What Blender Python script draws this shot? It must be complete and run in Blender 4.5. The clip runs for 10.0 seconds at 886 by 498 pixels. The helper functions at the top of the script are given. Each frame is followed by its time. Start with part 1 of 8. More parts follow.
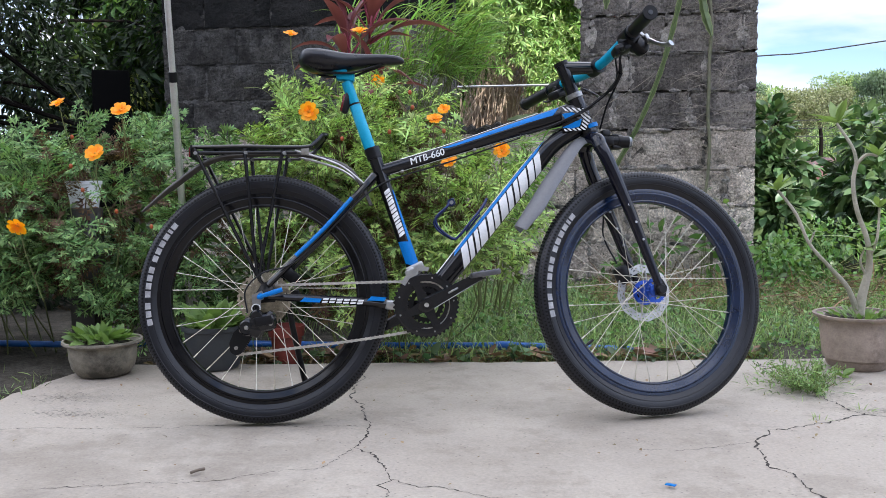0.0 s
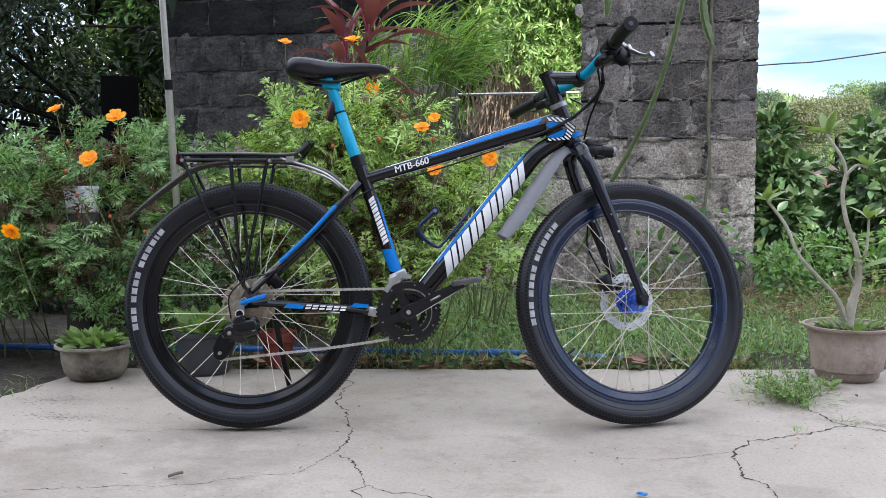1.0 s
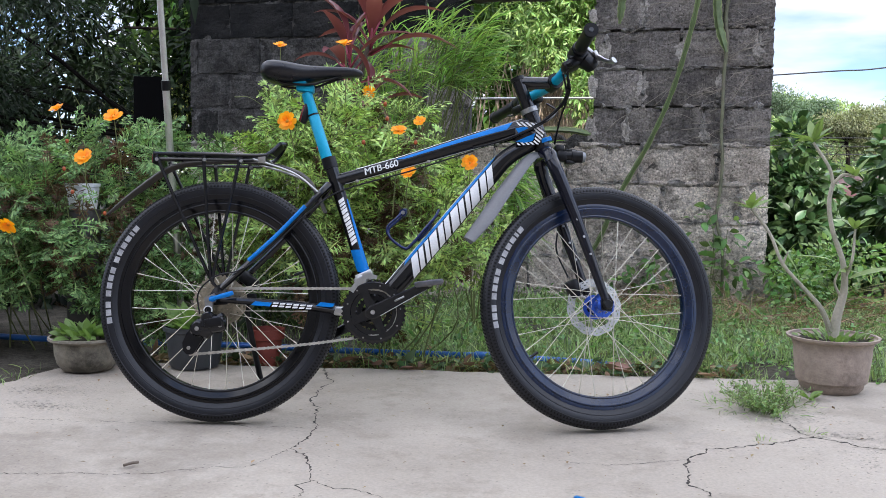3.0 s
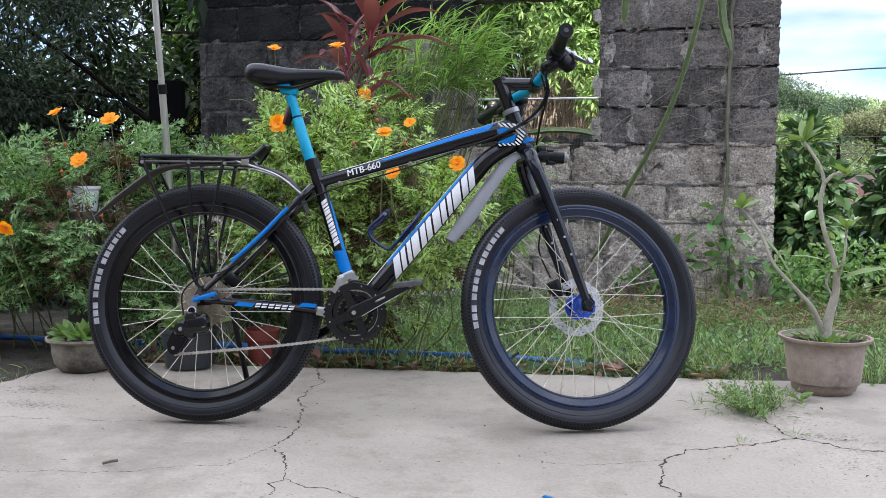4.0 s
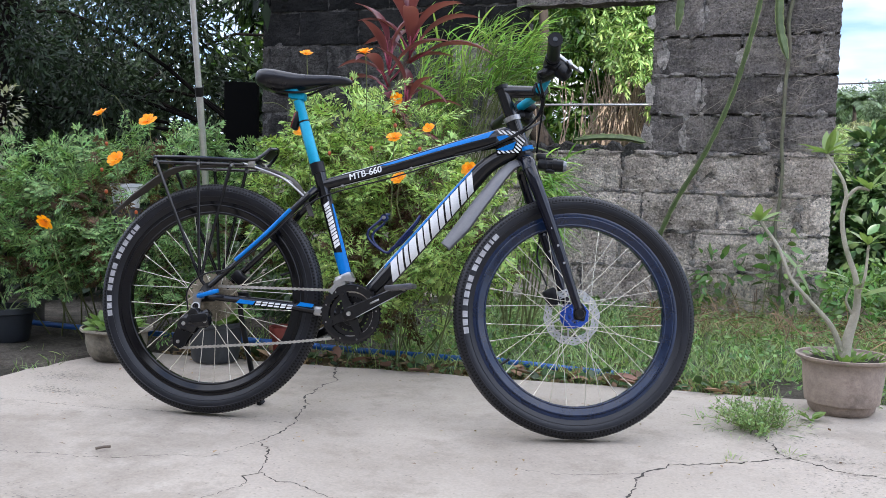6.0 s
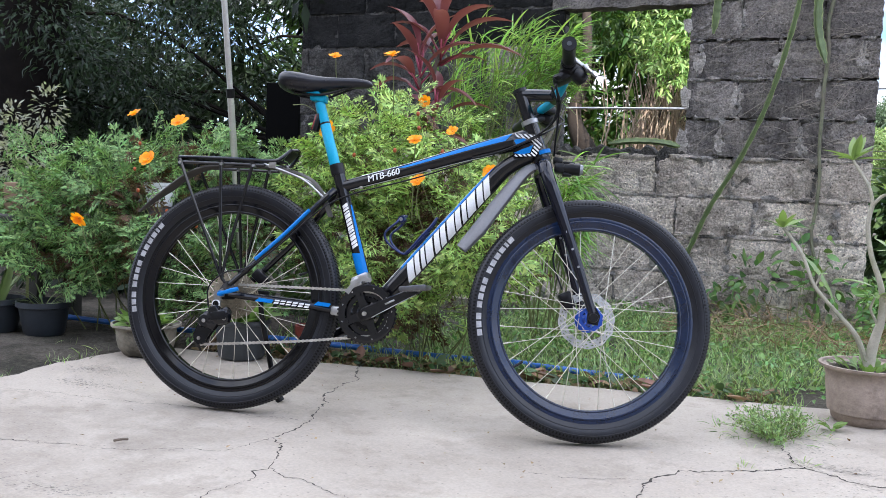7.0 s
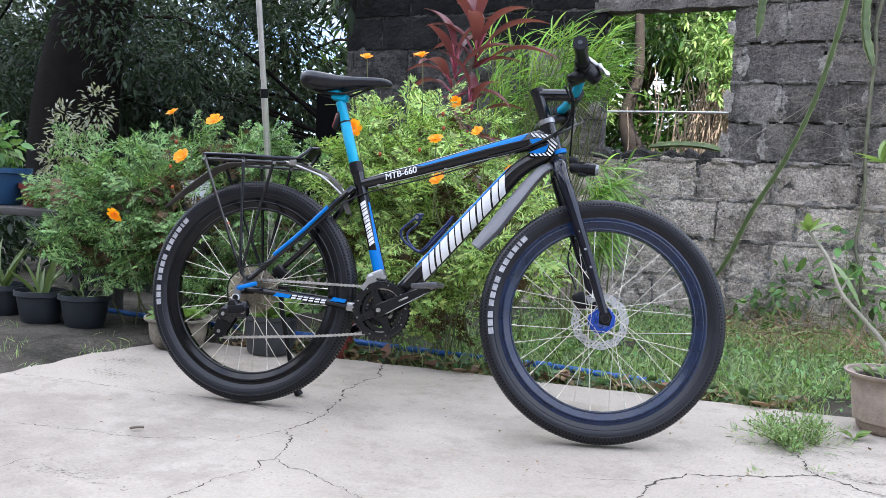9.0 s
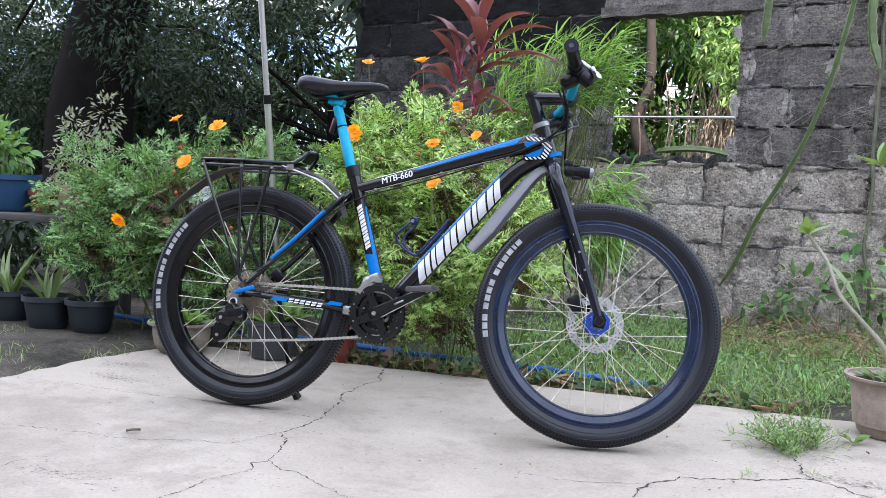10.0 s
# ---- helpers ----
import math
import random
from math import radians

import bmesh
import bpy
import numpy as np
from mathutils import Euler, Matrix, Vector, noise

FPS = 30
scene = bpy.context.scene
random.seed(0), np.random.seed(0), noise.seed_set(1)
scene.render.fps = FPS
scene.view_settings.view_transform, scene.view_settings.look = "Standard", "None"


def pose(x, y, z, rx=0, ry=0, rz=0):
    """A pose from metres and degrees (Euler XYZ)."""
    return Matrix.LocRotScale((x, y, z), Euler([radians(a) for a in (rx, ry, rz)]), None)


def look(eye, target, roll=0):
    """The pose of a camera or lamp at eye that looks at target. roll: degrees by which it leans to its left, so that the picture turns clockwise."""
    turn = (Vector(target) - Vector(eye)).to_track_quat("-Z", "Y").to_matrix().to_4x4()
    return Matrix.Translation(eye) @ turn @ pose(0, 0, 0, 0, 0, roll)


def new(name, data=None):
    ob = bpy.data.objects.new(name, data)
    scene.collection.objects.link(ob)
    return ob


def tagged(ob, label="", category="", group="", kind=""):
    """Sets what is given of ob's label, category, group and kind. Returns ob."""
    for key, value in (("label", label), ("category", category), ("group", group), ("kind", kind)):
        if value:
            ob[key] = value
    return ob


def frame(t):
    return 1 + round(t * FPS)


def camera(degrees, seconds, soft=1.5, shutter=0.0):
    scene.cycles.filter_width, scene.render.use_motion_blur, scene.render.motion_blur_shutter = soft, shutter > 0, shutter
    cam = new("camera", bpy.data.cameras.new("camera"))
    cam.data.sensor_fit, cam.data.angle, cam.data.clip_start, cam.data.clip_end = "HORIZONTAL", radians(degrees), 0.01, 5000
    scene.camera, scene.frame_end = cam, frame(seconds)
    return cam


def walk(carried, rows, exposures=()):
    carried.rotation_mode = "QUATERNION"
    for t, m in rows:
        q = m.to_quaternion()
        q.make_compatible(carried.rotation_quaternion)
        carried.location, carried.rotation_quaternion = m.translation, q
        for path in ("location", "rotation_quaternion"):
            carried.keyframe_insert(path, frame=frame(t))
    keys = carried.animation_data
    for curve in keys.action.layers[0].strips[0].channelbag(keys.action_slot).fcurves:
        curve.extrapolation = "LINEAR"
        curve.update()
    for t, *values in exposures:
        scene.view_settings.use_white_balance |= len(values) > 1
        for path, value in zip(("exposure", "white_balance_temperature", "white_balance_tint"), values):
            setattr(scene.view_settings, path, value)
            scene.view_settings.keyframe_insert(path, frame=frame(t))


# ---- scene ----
# ---------------------------------------------------------------- camera
cam = camera(50.0, 10.0, 0.6)
PATH = [
    (0, (0.38, -0.061, 0.69), (0.067, 1.907, 0.514), -0.6),
    (0.5, (0.426, -0.063, 0.697), (0.1, 1.903, 0.525), -0.3),
    (1, (0.47, -0.065, 0.696), (0.125, 1.898, 0.533), -0.2),
    (1.5, (0.518, -0.062, 0.691), (0.15, 1.898, 0.532), 0.3),
    (2, (0.58, -0.061, 0.692), (0.182, 1.893, 0.536), 0.3),
    (2.5, (0.644, -0.054, 0.694), (0.218, 1.894, 0.539), 0.6),
    (4, (0.835, -0.03, 0.696), (0.326, 1.898, 0.542), 0.4),
    (4.5, (0.909, -0.008, 0.703), (0.352, 1.907, 0.553), 0.5),
    (5, (0.983, 0.005, 0.706), (0.353, 1.897, 0.555), 0.8),
    (5.5, (1.059, 0.014, 0.707), (0.396, 1.895, 0.556), 1.3),
    (6, (1.113, 0.026, 0.71), (0.41, 1.893, 0.558), 1.6),
    (6.2, (1.124, 0.036, 0.715), (0.394, 1.892, 0.562), 1.8),
    (7.5, (1.254, 0.044, 0.713), (0.431, 1.861, 0.564), 2.3),
    (8, (1.276, 0.046, 0.706), (0.424, 1.849, 0.557), 2.5),
    (8.5, (1.303, 0.058, 0.706), (0.424, 1.849, 0.558), 2.7),
    (9, (1.335, 0.086, 0.703), (0.42, 1.859, 0.556), 2.8),
    (9.5, (1.369, 0.103, 0.696), (0.437, 1.867, 0.555), 2.8),
    (10, (1.398, 0.109, 0.695), (0.448, 1.864, 0.562), 2.6),
]
EXPOSURE = [(0, 1.96, 6350, 15), (5, 1.96, 6350, 15), (6.2, 2.12, 6300, 15), (7.5, 2.31, 6250, 15), (10, 2.36, 6200, 15)]
walk(cam, [(t, look(eye, target, roll)) for t, eye, target, roll in PATH], EXPOSURE)

# ---------------------------------------------------------------- light
SUN_FROM = Vector((0.60, -0.80, 0.0)).normalized()
SUN_EL = radians(30)
SKY_LOW, SKY_HIGH = 0.34, 1.12
world = bpy.data.worlds.new("sky")
scene.world = world
world.use_nodes = True
wn, wl = world.node_tree.nodes, world.node_tree.links
sky = wn.new("ShaderNodeTexSky")
sky.sky_type = "NISHITA"
sky.sun_disc = False
sky.sun_elevation = SUN_EL
sky.sun_rotation = math.atan2(SUN_FROM.x, SUN_FROM.y)
sky.dust_density = 0.0
sky.altitude = 4000
sky.ozone_density = 1.5
geo = wn.new("ShaderNodeTexCoord")
cl = wn.new("ShaderNodeTexNoise")
cl.inputs["Scale"].default_value = 3.6
cl.inputs["Detail"].default_value = 6
stretch = wn.new("ShaderNodeMapping")
stretch.inputs["Scale"].default_value = (1, 1, 4.0)
stretch.inputs["Location"].default_value = (8.1, 2.2, 0.6)
ramp = wn.new("ShaderNodeValToRGB")
ramp.color_ramp.elements[0].position = 0.40
ramp.color_ramp.elements[1].position = 0.60
mix = wn.new("ShaderNodeMix")
mix.data_type = "RGBA"
mix.inputs[7].default_value = (6.6, 6.8, 7.0, 1)
wl.new(geo.outputs["Generated"], stretch.inputs["Vector"])
wl.new(stretch.outputs["Vector"], cl.inputs["Vector"])
wl.new(cl.outputs["Fac"], ramp.inputs["Fac"])
wl.new(ramp.outputs["Color"], mix.inputs[0])
wl.new(sky.outputs["Color"], mix.inputs[6])
# a hazy sky: brightest overhead, dimmer towards the horizon
axes = wn.new("ShaderNodeSeparateXYZ")
wl.new(geo.outputs["Generated"], axes.inputs[0])
rise = wn.new("ShaderNodeMapRange")
rise.interpolation_type = "SMOOTHSTEP"
rise.inputs["From Min"].default_value, rise.inputs["From Max"].default_value = 0.14, 0.58
rise.inputs["To Min"].default_value, rise.inputs["To Max"].default_value = SKY_LOW, SKY_HIGH
wl.new(axes.outputs["Z"], rise.inputs["Value"])
dome = wn.new("ShaderNodeVectorMath")
dome.operation = "SCALE"
wl.new(mix.outputs[2], dome.inputs[0])
wl.new(rise.outputs[0], dome.inputs["Scale"])
bg = wn["Background"]
wl.new(dome.outputs[0], bg.inputs["Color"])
bg.inputs["Strength"].default_value = 0.15
sun = new("sun", bpy.data.lights.new("sun", "SUN"))
sun.data.energy = 2.0
sun.data.angle = radians(0.6)
sun.data.color = (1.0, 0.95, 0.86)
to_sun = Vector((SUN_FROM.x * math.cos(SUN_EL), SUN_FROM.y * math.cos(SUN_EL), math.sin(SUN_EL)))
sun.matrix_world = look(to_sun * 30, (0, 0, 0))


# ---------------------------------------------------------------- materials
def mat(name, color, rough=0.6, metal=0.0, vary=0.15, scale=8.0, bump=0.0, bscale=60.0, coat=0.0, second=None, spread=0.0, transmit=0.0, spots=0.5, spec=0.5):
    """Principled surface: colour varied by coarse and fine noise, with an optional second colour in stains and fine relief."""
    m = bpy.data.materials.new(name)
    m.use_nodes = True
    n, l = m.node_tree.nodes, m.node_tree.links
    p = n["Principled BSDF"]
    p.inputs["Metallic"].default_value = metal
    p.inputs["Coat Weight"].default_value = coat
    p.inputs["Coat Roughness"].default_value = 0.08
    p.inputs["Specular IOR Level"].default_value = spec
    p.inputs["Transmission Weight"].default_value = transmit
    co = n.new("ShaderNodeTexCoord")
    big = n.new("ShaderNodeTexNoise")
    big.inputs["Scale"].default_value = scale
    big.inputs["Detail"].default_value = 5
    big.inputs["Roughness"].default_value = 0.65
    fine = n.new("ShaderNodeTexNoise")
    fine.inputs["Scale"].default_value = scale * 14
    fine.inputs["Detail"].default_value = 3
    l.new(co.outputs["Object"], big.inputs["Vector"])
    l.new(co.outputs["Object"], fine.inputs["Vector"])
    c = Vector(color)
    r1 = n.new("ShaderNodeValToRGB")
    e = r1.color_ramp.elements
    e[0].position, e[1].position = 0.3, 0.72
    e[0].color = (*(c * (1 - vary)), 1)
    e[1].color = (*(c * (1 + vary)), 1)
    l.new(big.outputs["Fac"], r1.inputs["Fac"])
    out = r1.outputs["Color"]
    if second:
        mx = n.new("ShaderNodeMix")
        mx.data_type = "RGBA"
        mx.inputs[7].default_value = (*second, 1)
        st = n.new("ShaderNodeTexNoise")
        st.inputs["Scale"].default_value = scale * 0.45
        st.inputs["Detail"].default_value = 8
        st.inputs["Roughness"].default_value = 0.7
        rs = n.new("ShaderNodeValToRGB")
        rs.color_ramp.elements[0].position = spots
        rs.color_ramp.elements[1].position = spots + 0.16
        l.new(co.outputs["Object"], st.inputs["Vector"])
        l.new(st.outputs["Fac"], rs.inputs["Fac"])
        l.new(rs.outputs["Color"], mx.inputs[0])
        l.new(out, mx.inputs[6])
        out = mx.outputs[2]
    mul = n.new("ShaderNodeMix")
    mul.data_type = "RGBA"
    mul.blend_type = "MULTIPLY"
    mul.inputs[0].default_value = 0.35 if vary > 0 else 0.0
    l.new(out, mul.inputs[6])
    l.new(fine.outputs["Color"], mul.inputs[7])
    bright = n.new("ShaderNodeHueSaturation")
    bright.inputs["Value"].default_value = 1.18 if vary > 0 else 1.0
    l.new(mul.outputs[2], bright.inputs["Color"])
    if vary > 0:
        g2 = n.new("ShaderNodeValToRGB")
        l.new(fine.outputs["Fac"], g2.inputs["Fac"])
        g2.color_ramp.elements[0].position, g2.color_ramp.elements[1].position = 0.25, 0.75
        g2.color_ramp.elements[0].color = (0.55, 0.55, 0.55, 1)
        l.new(g2.outputs["Color"], mul.inputs[7])
    out = bright.outputs["Color"]
    if spread:
        info = n.new("ShaderNodeObjectInfo")
        isl = n.new("ShaderNodeNewGeometry")
        add = n.new("ShaderNodeMath")
        add.operation = "ADD"
        l.new(info.outputs["Random"], add.inputs[0])
        l.new(isl.outputs["Random Per Island"], add.inputs[1])
        fr = n.new("ShaderNodeMath")
        fr.operation = "FRACT"
        l.new(add.outputs[0], fr.inputs[0])
        mr = n.new("ShaderNodeMapRange")
        mr.inputs["To Min"].default_value = 1 - spread
        mr.inputs["To Max"].default_value = 1 + spread
        l.new(fr.outputs[0], mr.inputs["Value"])
        h2 = n.new("ShaderNodeHueSaturation")
        l.new(mr.outputs[0], h2.inputs["Value"])
        l.new(out, h2.inputs["Color"])
        out = h2.outputs["Color"]
    l.new(out, p.inputs["Base Color"])
    rr = n.new("ShaderNodeMapRange")
    rr.inputs["To Min"].default_value = max(0.02, rough - 0.08)
    rr.inputs["To Max"].default_value = min(1, rough + 0.1)
    l.new(big.outputs["Fac"], rr.inputs["Value"])
    l.new(rr.outputs[0], p.inputs["Roughness"])
    if bump:
        bn = n.new("ShaderNodeTexNoise")
        bn.inputs["Scale"].default_value = bscale
        bn.inputs["Detail"].default_value = 6
        bp = n.new("ShaderNodeBump")
        bp.inputs["Strength"].default_value = bump
        bp.inputs["Distance"].default_value = 0.01
        l.new(co.outputs["Object"], bn.inputs["Vector"])
        l.new(bn.outputs["Fac"], bp.inputs["Height"])
        l.new(bp.outputs["Normal"], p.inputs["Normal"])
    return m


def leaf_mat(name, color, spread=0.35, back=0.45, rough=0.45, hue=0.03, spec=0.4):
    """Leaf: diffuse and gloss, with light passing through, each leaf its own shade."""
    m = bpy.data.materials.new(name)
    m.use_nodes = True
    n, l = m.node_tree.nodes, m.node_tree.links
    p = n["Principled BSDF"]
    p.inputs["Roughness"].default_value = rough
    p.inputs["Specular IOR Level"].default_value = spec
    isl = n.new("ShaderNodeNewGeometry")
    mr = n.new("ShaderNodeMapRange")
    mr.inputs["To Min"].default_value = 1 - spread
    mr.inputs["To Max"].default_value = 1 + spread
    l.new(isl.outputs["Random Per Island"], mr.inputs["Value"])
    mh = n.new("ShaderNodeMapRange")
    mh.inputs["To Min"].default_value = 0.5 - hue
    mh.inputs["To Max"].default_value = 0.5 + hue
    wnz = n.new("ShaderNodeTexWhiteNoise")
    wnz.noise_dimensions = "1D"
    l.new(isl.outputs["Random Per Island"], wnz.inputs["W"])
    l.new(wnz.outputs["Value"], mh.inputs["Value"])
    hs = n.new("ShaderNodeHueSaturation")
    hs.inputs["Color"].default_value = (*color, 1)
    l.new(mr.outputs[0], hs.inputs["Value"])
    l.new(mh.outputs[0], hs.inputs["Hue"])
    l.new(hs.outputs["Color"], p.inputs["Base Color"])
    tr = n.new("ShaderNodeBsdfTranslucent")
    warm = n.new("ShaderNodeMix")
    warm.data_type = "RGBA"
    warm.blend_type = "MULTIPLY"
    warm.inputs[0].default_value = 1
    warm.inputs[7].default_value = (1.35, 1.5, 0.8, 1)
    l.new(hs.outputs["Color"], warm.inputs[6])
    l.new(warm.outputs[2], tr.inputs["Color"])
    ms = n.new("ShaderNodeMixShader")
    ms.inputs[0].default_value = back
    l.new(p.outputs[0], ms.inputs[1])
    l.new(tr.outputs[0], ms.inputs[2])
    l.new(ms.outputs[0], n["Material Output"].inputs["Surface"])
    return m


def stone(name, base, dark, pale, scale, grain, pits, rough=0.95, spread=0.0, specks=0.5, relief=0.012, streak=False, sand=0.35):
    """Concrete: cloudy tone, dark mould or dirt, pale dust, sandy grain, and pitted relief."""
    m = bpy.data.materials.new(name)
    m.use_nodes = True
    n, l = m.node_tree.nodes, m.node_tree.links
    p = n["Principled BSDF"]
    p.inputs["Roughness"].default_value = rough
    p.inputs["Specular IOR Level"].default_value = 0.25
    co = n.new("ShaderNodeTexCoord")
    info = n.new("ShaderNodeObjectInfo")
    off = n.new("ShaderNodeVectorMath")
    off.operation = "MULTIPLY_ADD"
    off.inputs[1].default_value = (1, 1, 1)
    l.new(co.outputs["Object"], off.inputs[0])
    sc = n.new("ShaderNodeVectorMath")
    sc.operation = "SCALE"
    sc.inputs[0].default_value = (37, 17, 53)
    l.new(info.outputs["Random"], sc.inputs["Scale"])
    l.new(sc.outputs[0], off.inputs[2])
    vec = off.outputs[0]

    def nz(s, detail, roughness, stretch=None):
        t = n.new("ShaderNodeTexNoise")
        t.inputs["Scale"].default_value = s
        t.inputs["Detail"].default_value = detail
        t.inputs["Roughness"].default_value = roughness
        if stretch:
            mp = n.new("ShaderNodeMapping")
            mp.inputs["Scale"].default_value = stretch
            l.new(vec, mp.inputs["Vector"])
            l.new(mp.outputs[0], t.inputs["Vector"])
        else:
            l.new(vec, t.inputs["Vector"])
        return t.outputs["Fac"]

    def band(fac, a, b):
        r = n.new("ShaderNodeMapRange")
        r.interpolation_type = "SMOOTHSTEP"
        r.inputs["From Min"].default_value, r.inputs["From Max"].default_value = a, b
        l.new(fac, r.inputs["Value"])
        return r.outputs[0]

    def blend(fac, c1, c2, amount=1.0, mode="MIX"):
        x = n.new("ShaderNodeMix")
        x.data_type = "RGBA"
        x.blend_type = mode
        q = n.new("ShaderNodeMath")
        q.operation = "MULTIPLY"
        q.inputs[1].default_value = amount
        l.new(fac, q.inputs[0])
        l.new(q.outputs[0], x.inputs[0])
        for k, c in ((6, c1), (7, c2)):
            if isinstance(c, tuple):
                x.inputs[k].default_value = (*c, 1)
            else:
                l.new(c, x.inputs[k])
        return x.outputs[2]

    col = blend(band(nz(scale, 6, 0.6), 0.35, 0.7), base, pale)
    col = blend(band(nz(scale * 0.55, 9, 0.72, (1, 1, 0.45) if streak else None), 0.47, 0.66), col, dark, 0.9)
    col = blend(band(nz(scale * 2.7, 8, 0.75), 0.52, 0.62), col, dark, 0.45)
    g = nz(grain, 3, 0.7)
    gr = n.new("ShaderNodeMapRange")
    gr.inputs["From Min"].default_value, gr.inputs["From Max"].default_value = 0.25, 0.75
    gr.inputs["To Min"].default_value, gr.inputs["To Max"].default_value = 1 - sand, 1 + sand
    l.new(g, gr.inputs["Value"])
    hv = n.new("ShaderNodeHueSaturation")
    l.new(gr.outputs[0], hv.inputs["Value"])
    l.new(col, hv.inputs["Color"])
    col = hv.outputs["Color"]
    vo = n.new("ShaderNodeTexVoronoi")
    vo.inputs["Scale"].default_value = grain * 0.35
    l.new(vec, vo.inputs["Vector"])
    col = blend(band(vo.outputs["Distance"], 0.16, 0.06), col, tuple(0.4 * c for c in dark), specks)
    if spread:
        mr = n.new("ShaderNodeMapRange")
        mr.inputs["To Min"].default_value, mr.inputs["To Max"].default_value = 1 - spread, 1 + spread
        l.new(info.outputs["Random"], mr.inputs["Value"])
        h2 = n.new("ShaderNodeHueSaturation")
        l.new(mr.outputs[0], h2.inputs["Value"])
        l.new(col, h2.inputs["Color"])
        col = h2.outputs["Color"]
    l.new(col, p.inputs["Base Color"])
    add = n.new("ShaderNodeMath")
    add.operation = "MULTIPLY_ADD"
    add.inputs[1].default_value = pits
    l.new(nz(scale * 5, 8, 0.75), add.inputs[0])
    l.new(g, add.inputs[2])
    bp = n.new("ShaderNodeBump")
    bp.inputs["Strength"].default_value = 1.0
    bp.inputs["Distance"].default_value = relief
    l.new(add.outputs[0], bp.inputs["Height"])
    l.new(bp.outputs["Normal"], p.inputs["Normal"])
    return m


M = {}
M["black"] = mat("black_paint", (0.004, 0.004, 0.005), 0.12, 0, 0.1, 20, coat=0.1, spec=0.38)
M["fork"] = mat("fork_paint", (0.0035, 0.004, 0.009), 0.12, 0, 0.1, 20, coat=0.1, spec=0.35)
M["matte"] = mat("matte_black", (0.004, 0.004, 0.005), 0.32, 0, 0.2, 30, spec=0.25)
M["rubber"] = mat("tyre_rubber", (0.0045, 0.0052, 0.0085), 0.36, 0, 0.3, 30, bump=0.12, bscale=400, spec=0.38)
M["tread"] = mat("tyre_tread", (0.0075, 0.007, 0.0068), 0.7, 0, 0.4, 40, bump=0.2, bscale=300, spec=0.15)
M["rim_black"] = mat("rim_black", (0.002, 0.002, 0.003), 0.14, 0, 0.1, 20, spec=0.3)
M["rim_blue"] = mat("rim_dark_blue", (0.003, 0.0095, 0.031), 0.2, 0, 0.3, 20, spec=0.5)
M["blue"] = mat("blue_decal", (0.001, 0.14, 0.44), 0.3, 0, 0.05, 20, spec=0.2)
M["cyan"] = mat("blue_anodised", (0.0005, 0.24, 0.38), 0.3, 0.1, 0.08, 20, spec=0.25)
M["hub_blue"] = mat("hub_blue", (0.022, 0.075, 0.37), 0.3, 0.5, 0.1, 30)
M["cage_blue"] = mat("cage_blue", (0.004, 0.012, 0.065), 0.25, 0.3, 0.1, 30)
M["white"] = mat("white_decal", (0.62, 0.62, 0.62), 0.4, 0, 0.04, 20)
M["steel"] = mat("bright_steel", (0.27, 0.27, 0.265), 0.36, 0.9, 0.15, 30)
M["lever"] = mat("polished_alloy", (0.36, 0.36, 0.355), 0.3, 0.85, 0.1, 30)
M["chain"] = mat("chain_steel", (0.47, 0.445, 0.40), 0.38, 0.6, 0.25, 60)
M["gloss"] = mat("gloss_black", (0.004, 0.004, 0.005), 0.14, 0, 0.15, 30, spec=0.45)
M["pedal"] = mat("pedal_alloy", (0.10, 0.10, 0.108), 0.35, 0.6, 0.25, 50)
M["disc"] = mat("disc_steel", (0.40, 0.40, 0.39), 0.38, 0.8, 0.12, 60)
M["spoke"] = mat("spoke_steel", (0.54, 0.505, 0.43), 0.4, 0.9, 0.1, 30)
M["cog"] = mat("worn_cog", (0.30, 0.262, 0.195), 0.36, 0.75, 0.4, 70)
M["dull"] = mat("dull_steel", (0.27, 0.258, 0.235), 0.4, 0.6, 0.25, 60)
M["leather"] = mat("saddle_vinyl", (0.005, 0.005, 0.008), 0.28, 0, 0.15, 25, bump=0.05, bscale=500, spec=0.45)
M["fender"] = mat("smoky_plastic", (0.118, 0.12, 0.128), 0.35, 0, 0.12, 12)
M["red"] = mat("red_lens", (0.13, 0.008, 0.008), 0.2, 0, 0.1, 20)
M["lens"] = mat("clear_lens", (0.16, 0.17, 0.18), 0.12, 0.2, 0.05, 20)
M["sidewall_print"] = mat("worn_sidewall_print", (0.30, 0.30, 0.31), 0.5, 0, 0.35, 60, spec=0.3)
M["stripe"] = mat("silver_decal", (0.62, 0.63, 0.65), 0.4, 0.2, 0.05, 20)
M["concrete"] = stone("worn_concrete", (0.315, 0.277, 0.23), (0.215, 0.185, 0.15), (0.365, 0.325, 0.272), 1.5, 120, 1.2, 0.85, 0.0, 0.45, 0.0006, False, 0.13)
M["undergrowth"] = leaf_mat("undergrowth_leaf", (0.05, 0.085, 0.03), 0.5, 0.25)
M["crack"] = mat("crack_dirt", (0.03, 0.025, 0.02), 1.0, 0, 0.4, 30)
M["soil"] = stone("damp_soil", (0.088, 0.076, 0.06), (0.032, 0.030, 0.02), (0.135, 0.118, 0.095), 5.0, 70, 3.0, 0.95, 0.0, 0.5, 0.012, False, 0.45)
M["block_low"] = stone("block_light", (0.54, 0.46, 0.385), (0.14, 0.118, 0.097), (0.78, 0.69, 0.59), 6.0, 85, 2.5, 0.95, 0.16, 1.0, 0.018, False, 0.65)
